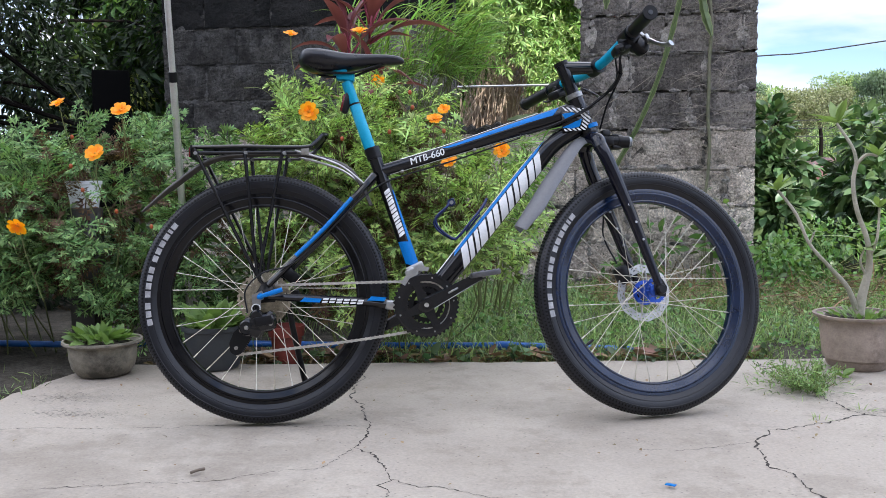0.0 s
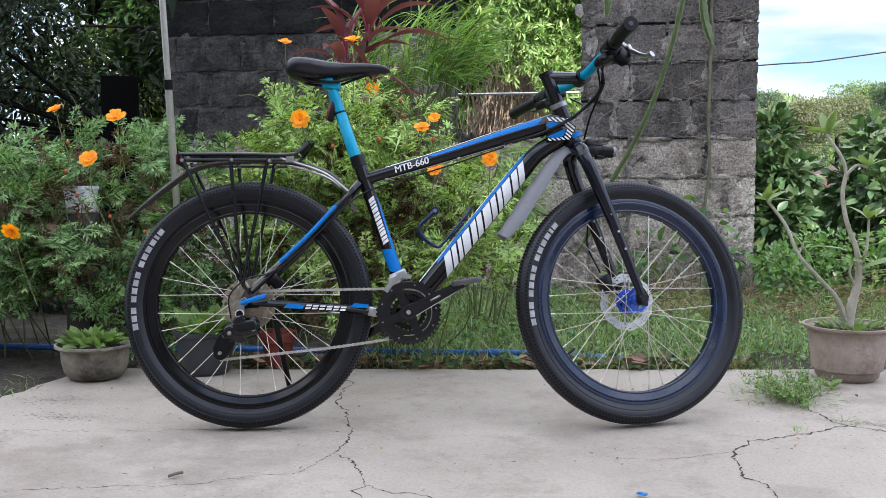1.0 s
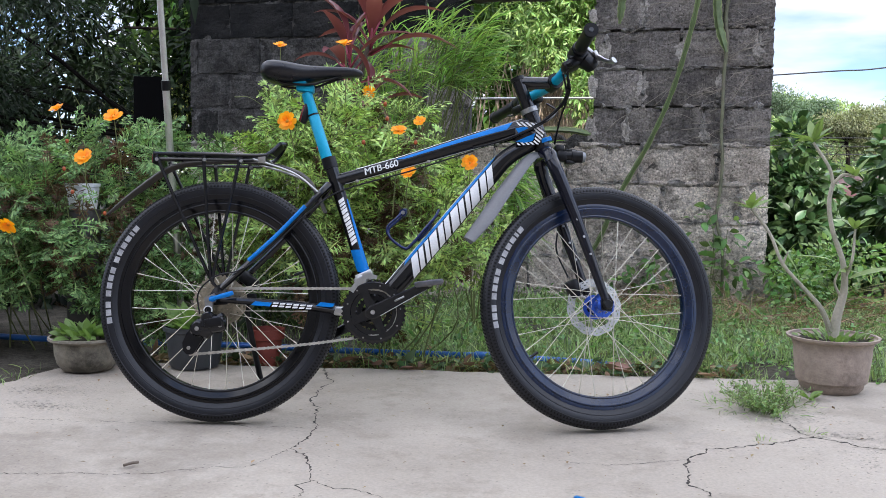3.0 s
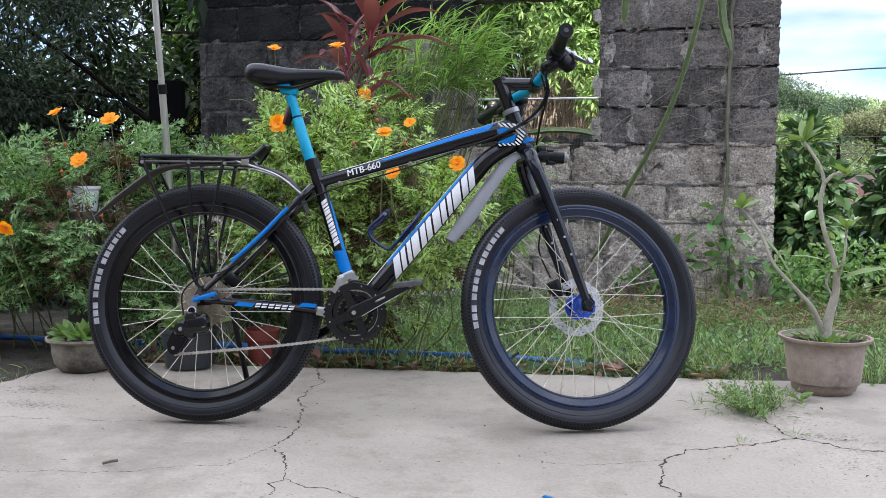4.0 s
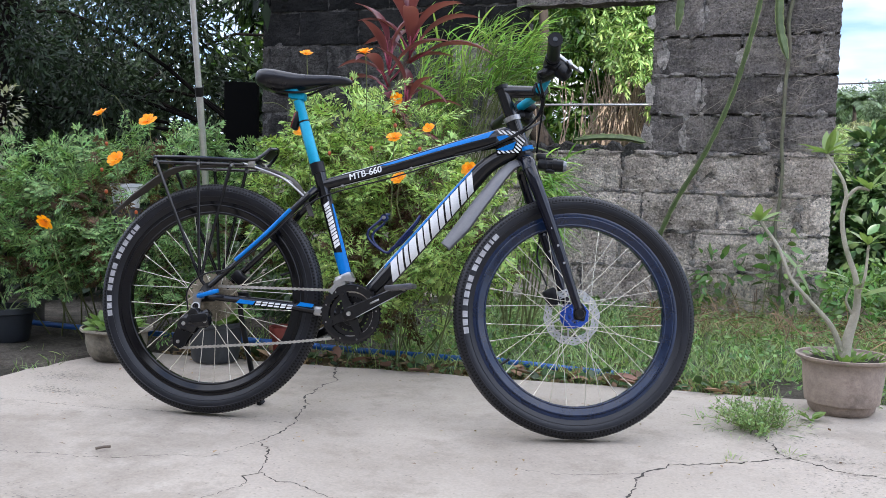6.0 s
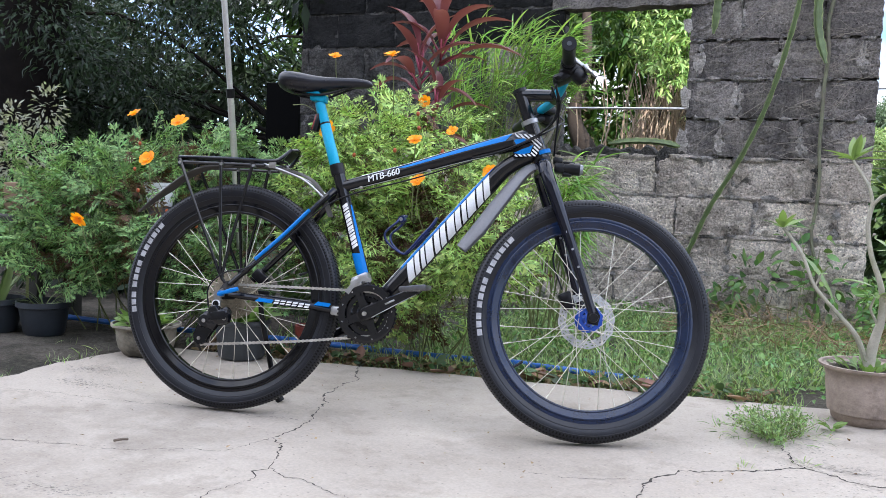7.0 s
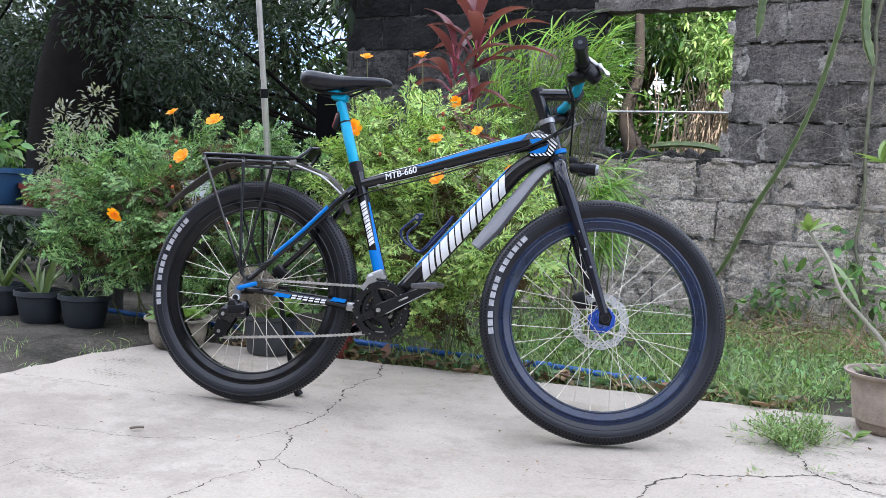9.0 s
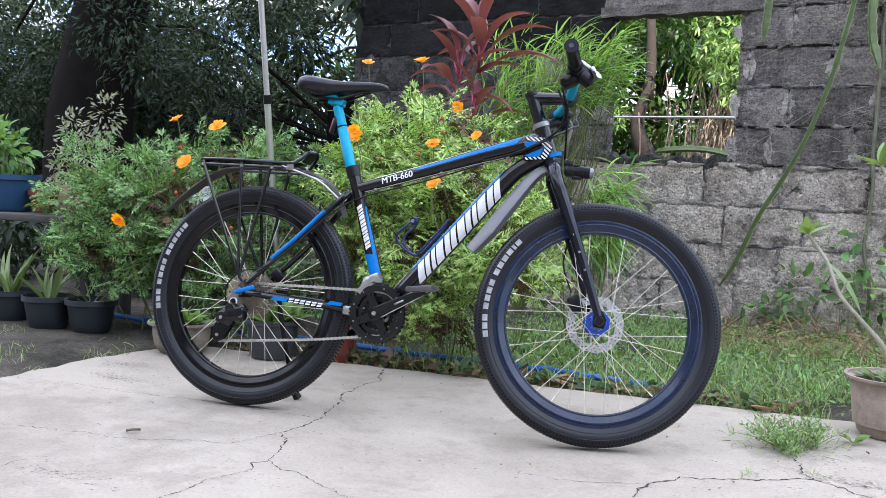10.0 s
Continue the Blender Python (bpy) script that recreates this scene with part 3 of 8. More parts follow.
down_tube.decal(bm, [(0.20, 0.66), (0.76, 0.68), (0.82, 0.93), (0.22, 0.90)], 0.0010, 16)
part("blue_band", bm, M["blue"], frame_parts["down_tube"], "bright blue painted band")
bm = B()
down_tube.decal(bm, [(0.05, 0.88), (0.80, 0.955), (0.80, 0.995), (0.05, 0.98)], 0.0013, 16, 2)
part("white_pinstripe", bm, M["white"], frame_parts["down_tube"])
lettering(down_tube, "white_lettering", 0.185, 0.725, -0.88, 0.60, 0.058, (1, 1, 0.95, 1.1, 1.1, 1.05), M["white"], frame_parts["down_tube"])
bm = B()
seat_tube.decal(bm, [(0.39, -0.92), (0.39, -0.50), (0.72, -0.78), (0.72, -0.95)], 0.0010, 10)
seat_tube.decal(bm, [(0.22, -0.90), (0.27, 0.88), (0.41, 0.88), (0.39, -0.90)], 0.0010, 6)
part("blue_band", bm, M["blue"], frame_parts["seat_tube"], "bright blue painted band")
lettering(seat_tube, "white_lettering", 0.74, 0.44, -0.45, 0.45, -0.015, (1, 1, 1, 1, 1, 1), M["white"], frame_parts["seat_tube"])


def flat_text(name, body, size, m, material, parent):
    cu = bpy.data.curves.new(name, "FONT")
    cu.body, cu.size, cu.extrude, cu.shear = body, size, 0.0003, 0.10
    cu.align_y = "CENTER"
    ob = new(name, cu)
    dg = bpy.context.evaluated_depsgraph_get()
    me = bpy.data.meshes.new_from_object(ob.evaluated_get(dg))
    bpy.data.objects.remove(ob)
    ob = finish(name, me, material, parent, False)
    ob.matrix_local = m
    return ob


a, b = top_tube.at(0.135, -0.05, 0.0016), top_tube.at(0.33, -0.05, 0.0016)
ang = math.degrees(math.atan2(b.z - a.z, b.x - a.x))
for dx, dy in ((0, 0), (0.0011, -0.0001), (0.0006, -0.0002)):
    flat_text("white_model_mark", "MTB-660", 0.0262, Matrix.Translation((a.x + dx, -0.0222 + dy, a.z + dx * 0.35)) @ pose(0, 0, 0, 90) @ pose(0, 0, 0, 0, 0, ang), M["white"], frame_parts["top_tube"])
# chain stay mark
bm = B()
for k in range(6):
    x = 0.155 + k * 0.0185
    for z0, z1 in ((-0.0055, -0.001), (0.0015, 0.006)):
        y = -0.0725
        zc = 0.329
        vs = [bm.verts.new((x + dx + dz * 0.4, y, zc - k * 0.0012 + dz)) for dx, dz in ((0, z0), (0.0145, z0), (0.0145, z1), (0, z1))]
        bm.faces.new(vs)
part("stay_lettering", bm, M["white"], bike)
for x0, x1 in ((0.095, 0.147), (0.272, 0.318)):
    bm = B()
    bm.faces.new([bm.verts.new((x, -0.0722 + (0.008 if x0 > 0.2 else 0), z)) for x, z in ((x0, 0.327), (x1, 0.324), (x1 + 0.006, 0.334), (x0 + 0.012, 0.338))])
    part("stay_blue_mark", bm, M["blue"], bike)
bm = B()
tube(bm, spline([(0.235, -0.0535, 0.603), (0.16, -0.0635, 0.521), (0.085, -0.0700, 0.449)], 6), 0.0072, 8, flat=0.8)
part("stay_blue_band", bm, M["blue"], bike, "bright blue painted band on the seat stay")
# seat post and saddle
part("seat_collar", tube(B(), [(0.2985, 0, 0.716), (0.289, 0, 0.746)], 0.021, 18), M["matte"], bike)
post = part("seat_post", tube(B(), [(0.2895, 0, 0.7320), (0.2235, 0, 0.930)], 0.0152, 20), M["cyan"], bike, "bright blue anodised seat post")
block(bm := B(), pose(0.2205, 0, 0.944, 0, 8, 0), (0.050, 0.034, 0.022), 0.005)
block(bm, pose(0.206, 0, 0.957, 0, 6, 0), (0.040, 0.048, 0.012), 0.004)
part("saddle_clamp", bm, M["cyan"], post)
part("post_ring", tube(B(), [(0.2452, 0, 0.8648), (0.2436, 0, 0.8696)], 0.0166, 20), M["matte"], post, "thin dark ring")
part("post_sleeve", tube(B(), [(0.2890, 0, 0.7335), (0.2445, 0, 0.8670), (0.2440, 0, 0.8685)], [0.0160, 0.0160, 0.0150], 20), M["cyan"], post)


def saddle():
    """A padded sport saddle: rounded wide tail, waist, narrow nose."""
    bm = B()
    xs = [0.092, 0.098, 0.115, 0.145, 0.18, 0.22, 0.26, 0.30, 0.34, 0.368, 0.380, 0.384]
    half = [0.012, 0.040, 0.066, 0.072, 0.066, 0.048, 0.032, 0.025, 0.022, 0.019, 0.012, 0.004]
    top = [0.994, 1.010, 1.020, 1.020, 1.015, 1.008, 1.007, 1.007, 1.006, 1.002, 0.996, 0.988]
    low = [0.984, 0.972, 0.962, 0.956, 0.953, 0.958, 0.968, 0.974, 0.977, 0.978, 0.980, 0.984]
    rings = []
    n = 20
    for x, h, t, l in zip(xs, half, top, low):
        ring = []
        for k in range(n):
            a = 2 * math.pi * k / n
            c, s = math.cos(a), math.sin(a)
            yy = h * math.copysign(abs(c) ** 0.75, c)
            zz = (t + l) / 2 + (t - l) / 2 * math.copysign(abs(s) ** 0.7, s)
            if s < 0:
                yy *= 1 + 0.25 * s * 0.7
            if s > 0.55 and abs(c) < 0.4 and 0.13 < x < 0.34:
                zz -= 0.004
            ring.append(bm.verts.new((x, yy, zz)))
        rings.append(ring)
    for p, q in zip(rings, rings[1:]):
        for k in range(n):
            bm.faces.new((p[k], p[(k + 1) % n], q[(k + 1) % n], q[k]))
    bm.faces.new(rings[0])
    bm.faces.new(rings[-1])
    ob = part("saddle", bm, M["leather"], bike, "black padded vinyl saddle", sharp=70)
    m = ob.modifiers.new("smooth", "SUBSURF")
    m.levels = m.render_levels = 1
    for s in (-1, 1):
        part("saddle_rail", tube(B(), spline([(0.135, s * 0.030, 0.966), (0.165, s * 0.026, 0.953), (0.235, s * 0.022, 0.951), (0.28, s * 0.014, 0.964), (0.335, s * 0.008, 0.982)], 6), 0.0036, 8), M["matte"], ob)
    return ob


saddle()
# rear light under the saddle
bm = B()
block(bm, pose(0.2235, 0, 0.874, 0, 14, 0), (0.018, 0.026, 0.064), 0.007)
lamp = part("rear_light", bm, M["matte"], bike)
block(bm := B(), pose(0.2140, 0, 0.872, 0, 14, 0), (0.010, 0.020, 0.050), 0.005)
part("red_lens", bm, M["red"], lamp, "red plastic lens")


# wheels
RIM = [(0.2468, -0.0050), (0.2472, -0.0100), (0.2490, -0.0128), (0.2515, -0.0132), (0.2535, -0.0120), (0.2600, -0.0146), (0.2680, -0.0180), (0.2712, -0.0192), (0.2738, -0.0184), (0.2752, -0.0168), (0.2810, -0.0172), (0.2865, -0.0160)]


def wheel(name, rim_mat, rim_label, hub_mat, m, seed):
    """Wheel about the local y axis: rim with tyre, tread, spokes, hub, disc and valve as its pieces."""
    rim = part(name, lathe(B(), RIM + [(r, -h) for r, h in RIM[::-1]], 96, closed=True), rim_mat, bike, rim_label, sharp=50)
    rim.matrix_local = m
    prof = [(0.2835, -0.0165), (0.2905, -0.0215), (0.300, -0.0262), (0.310, -0.0280), (0.319, -0.0275), (0.326, -0.0250), (0.3318, -0.019), (0.3342, -0.010), (0.3350, 0.0)]
    prof = prof + [(r, -h) for r, h in prof[-2::-1]]
    part("tyre", lathe(B(), prof, 128), M["rubber"], rim, "black rubber tyre with worn gray sidewall lettering", sharp=60)
    for r, h in ((0.2965, -0.0252), (0.3145, -0.0283)):
        part("tyre_bead", lathe(B(), [(r - 0.0012, h + 0.0002), (r, h - 0.0009), (r + 0.0012, h + 0.0002)], 128), M["rubber"], rim)
    # tread knobs
    unit = np.array([(x, y, z) for x in (-1, 1) for y in (-1, 1) for z in (0, 1)], float)
    quads = np.array([(0, 1, 3, 2), (4, 6, 7, 5), (0, 4, 5, 1), (2, 3, 7, 6), (1, 5, 7, 3), (0, 2, 6, 4)])
    vs, fs = [], []
    rng = np.random.RandomState(seed)
    for row, (y, r, tilt, lx, ly, hgt, ph) in enumerate([(-0.0268, 0.3205, 66, 0.0024, 0.0034, 0.0006, 0.0), (0.0268, 0.3205, -66, 0.0024, 0.0034, 0.0006, 0.5), (-0.0205, 0.3290, 40, 0.0026, 0.0034, 0.0010, 0.5), (0.0205, 0.3290, -40, 0.0026, 0.0034, 0.0010, 0.0), (-0.0095, 0.3338, 8, 0.0027, 0.0031, 0.0011, 0.2), (0.0095, 0.3338, -8, 0.0027, 0.0031, 0.0011, 0.7), (0.0, 0.3345, 0, 0.0027, 0.0028, 0.0011, 0.45)]):
        n = 210
        for k in range(n):
            a = 360 * (k + ph) / n
            mm = np.array(pose(0, 0, 0, 0, a, 0) @ Matrix.Translation((0, y, r)) @ pose(0, 0, 0, tilt, 0, 0) @ Matrix.Diagonal((lx * rng.uniform(0.9, 1.1), ly, hgt, 1)))
            v = unit.copy()
            v[:, :2] *= np.where(v[:, 2:3] > 0, 0.8, 1.0)
            vs.append(v @ mm[:3, :3].T + mm[:3, 3])
            fs.append(quads + 8 * len(fs))
    tr = arrays("tread", np.concatenate(vs), np.concatenate(fs), M["tread"], rim)
    tagged(tr, label="rows of small dusty rubber knobs", kind="stuff")
    # sidewall lettering as plain bars
    bm = B()
    widths = [1, 1, 1, 0, 1, 1, 1, 1, 0, 1, 1, 1, 1, 0.6, 1]
    a0, a1 = (193, 137) if seed == 1 else (193, 138)
    tot = sum(w if w else 0.45 for w in widths)
    ang = 0
    for i, w in enumerate(widths):
        st = w if w else 0.45
        if w:
            s, e = a0 + (a1 - a0) * (ang + 0.10) / tot, a0 + (a1 - a0) * (ang + st - 0.12) / tot
            g = []
            for k in range(4):
                t = radians(s + (e - s) * k / 3)
                g.append([bm.verts.new((r * math.cos(t), -0.0275 - 0.0013 * min(1, (r - 0.2985) / 0.006), r * math.sin(t))) for r in (0.2985, 0.3030, 0.3080, 0.3125)])
            for p, q in zip(g, g[1:]):
                for j in range(3):
                    bm.faces.new((p[j], p[j + 1], q[j + 1], q[j]))
        ang += st
    part("tyre_lettering", bm, M["sidewall_print"], rim, "worn pale gray lettering on the tyre wall")
    fl = 0.0345 if seed == 1 else 0.0300
    hub = part("hub", lathe(B(), [(0, -0.052), (0.008, -0.052), (0.009, -0.040), (0.0165, -0.036), (0.0175, -0.030), (0.0150, -0.022), (0.0145, 0.0), (0.0150, 0.022), (0.0175, 0.030), (0.0165, 0.036), (0.009, 0.040), (0.008, 0.052), (0, 0.052)], 28), M["matte"] if seed == 2 else hub_mat, rim)
    for y in (-0.0300, 0.0300):
        bm = lathe(B(), [(fl - 0.0105, y - 0.0014), (fl, y - 0.0014), (fl, y + 0.0014), (fl - 0.0105, y + 0.0014)], 36, closed=True)
        for k in range(8):
            t = 2 * math.pi * k / 8
            tube(bm, [(0.014 * math.cos(t), y, 0.014 * math.sin(t)), ((fl - 0.008) * math.cos(t), y, (fl - 0.008) * math.sin(t))], 0.0019, 6)
        part("hub_flange", bm, hub_mat, hub)
    # spokes: two flanges, leading and trailing
    mesh = None
    for k in range(32):
        s = -1 if k % 2 else 1
        lead = 1 if (k // 2) % 2 else -1
        if k < 4:
            h = Vector(((fl - 0.002) * math.cos(radians(76 * lead)), s * 0.0318, (fl - 0.002) * math.sin(radians(76 * lead))))
            t = Vector((0.249, s * 0.003, 0.0))
            sp = part("spoke", tube(B(), [h, h + (t - h) * 0.93, h + (t - h) * 0.931, t], [0.00095, 0.00095, 0.0019, 0.0019], 6), M["spoke"], rim)
            if k == 0:
                kinds = {}
            kinds[(s, lead)] = sp.data
        else:
            sp = new("spoke", kinds[(s, lead)])
            sp.parent = rim
        sp.matrix_local = pose(0, 0, 0, 0, 360 * k / 32 + 3 * seed, 0)
    # disc with holes on the far side
    bm = B()
    n, y = 144, 0.0345
    k0 = 1.0 if seed == 1 else 0.84
    radii = [k0 * r for r in (0.0570, 0.0600, 0.0628, 0.0650, 0.0678, 0.0700, 0.0728, 0.0755, 0.0790)]
    ring = [[[bm.verts.new((r * (1 + (0.018 * math.sin(24 * math.pi * k / n) if i in (0, 8) else 0)) * math.cos(2 * math.pi * k / n), y + dy, r * (1 + (0.018 * math.sin(24 * math.pi * k / n) if i in (0, 8) else 0)) * math.sin(2 * math.pi * k / n))) for k in range(n)] for i, r in enumerate(radii)] for dy in (0, 0.0018)]
    for i in range(8):
        for k in range(n):
            if (i == 1 and k % 8 in (0, 1)) or (i == 3 and k % 8 in (4, 5)) or (i == 5 and k % 8 in (1, 2)) or (i == 6 and k % 8 in (5, 6)):
                continue
            k2 = (k + 1) % n
            for side in (0, 1):
                bm.faces.new((ring[side][i][k], ring[side][i][k2], ring[side][i + 1][k2], ring[side][i + 1][k]))
    for k in range(6):
        t0, t1 = radians(60 * k), radians(60 * k + 22)
        tube(bm, [(0.020 * math.cos(t0), y, 0.020 * math.sin(t0)), (k0 * 0.060 * math.cos(t1), y, k0 * 0.060 * math.sin(t1))], 0.0030, 6)
    part("brake_disc", bm, M["disc"] if seed == 1 else M["cog"], rim, "perforated steel brake disc", smooth=False)
    va = radians(216 if seed == 1 else 20)
    d = Vector((math.cos(va), 0, math.sin(va)))
    part("valve", tube(B(), [d * 0.250, d * 0.238, d * 0.2375, d * 0.218], [0.003, 0.003, 0.0042, 0.0038], 8), M["matte"], rim)
    return rim


AXIS_P = Vector((0.860, 0, 0.878))
AXIS_D = Vector((-0.351, 0, 0.936)).normalized()


def steer(deg):
    return Matrix.Translation(AXIS_P) @ Matrix.Rotation(radians(deg), 4, AXIS_D) @ Matrix.Translation(-AXIS_P)


STEER, BAR = steer(13.0), steer(17.0)
rear = wheel("rear_wheel", M["rim_black"], "deep glossy black rim", M["matte"], Matrix.Translation(REAR_AXLE) @ Matrix.Scale(1.004, 4), 2)
front = wheel("front_wheel", M["rim_blue"], "deep dark blue rim", M["hub_blue"], STEER @ Matrix.Translation(FRONT_AXLE) @ Matrix.Scale(1.0115, 4), 1)
# cassette
def sprocket(teeth, inner, y):
    """One toothed ring with a row of holes, about the wheel's axis."""
    bm = B()
    r = 0.00206 * teeth
    n = teeth * 4
    prof = [r + (0.0026 if j % 4 in (1, 2) else -0.0012) for j in range(n)]
    mid = [r - 0.005, inner + 0.004]
    lv = []
    for yy in (y - 0.0009, y + 0.0009):
        lv.append([[bm.verts.new((q[j] * math.cos(2 * math.pi * j / n), yy, q[j] * math.sin(2 * math.pi * j / n))) for j in range(n)] for q in (prof, [mid[0]] * n, [mid[1]] * n, [inner] * n)])
    for j in range(n):
        k = (j + 1) % n
        for rings in lv:
            for a in range(3):
                if a == 1 and j % 8 in (2, 3, 4):
                    continue
                bm.faces.new((rings[a][j], rings[a][k], rings[a + 1][k], rings[a + 1][j]))
        bm.faces.new((lv[0][0][j], lv[0][0][k], lv[1][0][k], lv[1][0][j]))
    return bm


cassette = part("cassette", lathe(B(), [(0, -0.048), (0.013, -0.048), (0.017, -0.044), (0.017, -0.016), (0, -0.016)], 24), M["cog"], bike, "worn steel cassette of seven sprockets")
cassette.matrix_local = Matrix.Translation(REAR_AXLE)
for k, teeth in enumerate((34, 28, 24, 21, 18, 15, 13)):
    part("sprocket", sprocket(teeth, 0.017, -0.020 - k * 0.0042), M["cog"], cassette, smooth=False)
part("axle", tube(B(), [(0, -0.082, 0), (0, 0.08, 0)], 0.005, 12), M["dull"], rear)
part("axle", tube(B(), [(0, -0.072, 0), (0, 0.072, 0)], 0.005, 12), M["matte"], front)


def placed(ob, m):
    ob.matrix_local = m
    return ob


# fork
fork = placed(part("fork_crown", tube(B(), spline([(0.905, -0.052, 0.728), (0.902, -0.040, 0.752), (0.899, 0, 0.764), (0.902, 0.040, 0.752), (0.905, 0.052, 0.728)], 6), [0.019, 0.021, 0.023, 0.021, 0.019], 16), M["fork"], bike), STEER)
for s in (-1, 1):
    leg = placed(part("fork_leg", tube(B(), spline([(0.903, s * 0.047, 0.742), (0.922, s * 0.058, 0.690), (0.980, s * 0.061, 0.545), (1.052, s * 0.060, 0.350)], 7), [0.0195, 0.0185, 0.0155, 0.0115], 18), M["fork"], bike), STEER)
    for k, f in enumerate((0.36, 0.50, 0.64)):
        c = Vector((0.922, s * 0.058, 0.690)).lerp(Vector((1.052, s * 0.060, 0.350)), f)
        part("bolt", lathe(B(), [(0, -0.0175), (0.0035, -0.0175), (0.0035, -0.010), (0, -0.010)], 10, Matrix.Translation((c.x, c.y, c.z))), M["steel"], leg)
    part("fork_end", plate(B(), [(1.040, 0.321), (1.068, 0.317), (1.074, 0.344), (1.060, 0.367), (1.043, 0.364), (1.038, 0.344)], s * 0.060 - 0.0035, s * 0.060 + 0.0035), M["matte"], leg)
    part("axle_nut", lathe(B(), [(0, -0.012), (0.011, -0.012), (0.0135, -0.006), (0.0135, 0.006), (0, 0.006)], 16, Matrix.Translation((1.054, s * 0.066, 0.3365))), M["matte"], leg)
part("headset_cup", tube(B(), [(0.9005, 0, 0.770), (0.8955, 0, 0.784)], 0.0255, 20), M["matte"], bike)
part("headset_cup", tube(B(), [(0.8595, 0, 0.880), (0.8545, 0, 0.893)], 0.0245, 20), M["steel"], bike)
bm = B()
tube(bm, [(0.9005, 0, 0.795), (0.8965, 0, 0.806)], 0.0238, 20)
part("blue_ring", bm, M["blue"], bike, "blue ring at the foot of the head tube")
# front caliper and hose
placed(part("brake_caliper", block(B(), pose(0.996, 0.044, 0.388, 0, -25, 0), (0.038, 0.036, 0.052), 0.008), M["matte"], bike), STEER)
placed(part("brake_hose", tube(B(), spline([(0.982, 0.045, 0.42), (0.955, 0.066, 0.50), (0.958, 0.07, 0.58), (0.91, 0.066, 0.68), (0.90, 0.03, 0.80)], 7), 0.0026, 8), M["matte"], bike), STEER)
# stem, bar, grips, levers
stem = placed(part("stem", tube(tube(B(), [(0.8552, 0, 0.891), (0.824, 0, 0.974)], 0.0185, 18), [(0.828, 0, 0.966), (0.930, 0, 0.976)], [0.0195, 0.0165], 18), M["black"], bike), BAR)
part("stem_cap", tube(B(), [(0.8245, 0, 0.972), (0.8205, 0, 0.982)], 0.0205, 18), M["matte"], stem)
part("bar_clamp", tube(B(), [(0.932, -0.022, 0.977), (0.932, 0.022, 0.977)], 0.0225, 18), M["matte"], stem)
BARLINE = [(0.930, 0.0, 0.976), (0.930, 0.05, 0.976), (0.927, 0.13, 0.985), (0.918, 0.20, 0.989), (0.881, 0.375, 0.982)]
bar = placed(part("handlebar", tube(tube(B(), spline([(x, -y, z) for x, y, z in BARLINE], 6), 0.0135, 14), spline(BARLINE, 6), 0.0135, 14), M["cyan"], bike, "blue anodised riser handlebar"), BAR)
for s in (-1, 1):
    a, b = Vector((0.909, s * 0.245, 0.9875)), Vector((0.880, s * 0.3787, 0.9816))
    pts = [a.lerp(b, k / 30) for k in range(31)]
    part("grip", tube(B(), pts, [0.0165 + (0.0007 if k % 2 else 0) + (0.002 if k < 2 or k > 28 else 0) for k in range(31)], 18), M["matte"], bar, "black rubber grip")
    c = b + (b - a).normalized() * 0.002
    part("bar_plug", tube(B(), [b, c], 0.006, 14), M["pot_gray"], bar)
    bm = B()
    block(bm, Matrix.Translation((0.930, s * 0.205, 0.977)) @ pose(0, 0, 0, 0, 20, -s * 8), (0.066, 0.050, 0.040), 0.012)
    block(bm, Matrix.Translation((0.905, s * 0.190, 0.958)) @ pose(0, 0, 0, 0, -25, s * 15), (0.050, 0.052, 0.026), 0.009)
    tube(bm, [(0.918, s * 0.185, 0.988), (0.911, s * 0.236, 0.988)], 0.0205, 18)
    block(bm, Matrix.Translation((0.944, s * 0.165, 0.985)) @ pose(0, 0, 0, 0, 10, s * 20), (0.034, 0.030, 0.022), 0.007)
    block(bm, Matrix.Translation((0.944, s * 0.215, 0.960)) @ pose(0, 0, 0, 0, 35, -s * 12), (0.044, 0.038, 0.030), 0.009)
    part("shifter", bm, M["matte"], bar, "black shifter and brake mount")
    part("thumb_lever", tube(B(), spline([(0.905, s * 0.20, 0.950), (0.888, s * 0.222, 0.944), (0.878, s * 0.236, 0.947)], 5), [0.006, 0.0075, 0.006], 10, flat=0.5), M["matte"], bar)
    part("gear_window", lathe(B(), [(0, -0.004), (0.014, -0.004), (0.016, 0), (0.014, 0.004), (0, 0.004)], 16, Matrix.Translation((0.935, s * 0.185, 1.001)) @ pose(0, 0, 0, 80)), M["matte"], bar)
    part("brake_lever", tube(B(), spline([(0.950, s * 0.205, 0.984), (0.968, s * 0.228, 0.974), (0.972, s * 0.262, 0.953), (0.968, s * 0.300, 0.935), (0.960, s * 0.328, 0.926), (0.960, s * 0.338, 0.926)], 6), [0.0085, 0.0100, 0.0078, 0.0068, 0.0082, 0.0088], 12, flat=0.6), M["lever"], bar, "polished alloy brake lever")
    part("lever_bracket", block(block(B(), Matrix.Translation((0.944, s * 0.222, 0.992)) @ pose(0, 0, 0, 0, 28, -s * 14), (0.046, 0.014, 0.011), 0.003), Matrix.Translation((0.962, s * 0.226, 0.980)) @ pose(0, 0, 0, 0, 60, 0), (0.024, 0.014, 0.012), 0.003), M["lever"], bar, "polished alloy lever bracket")
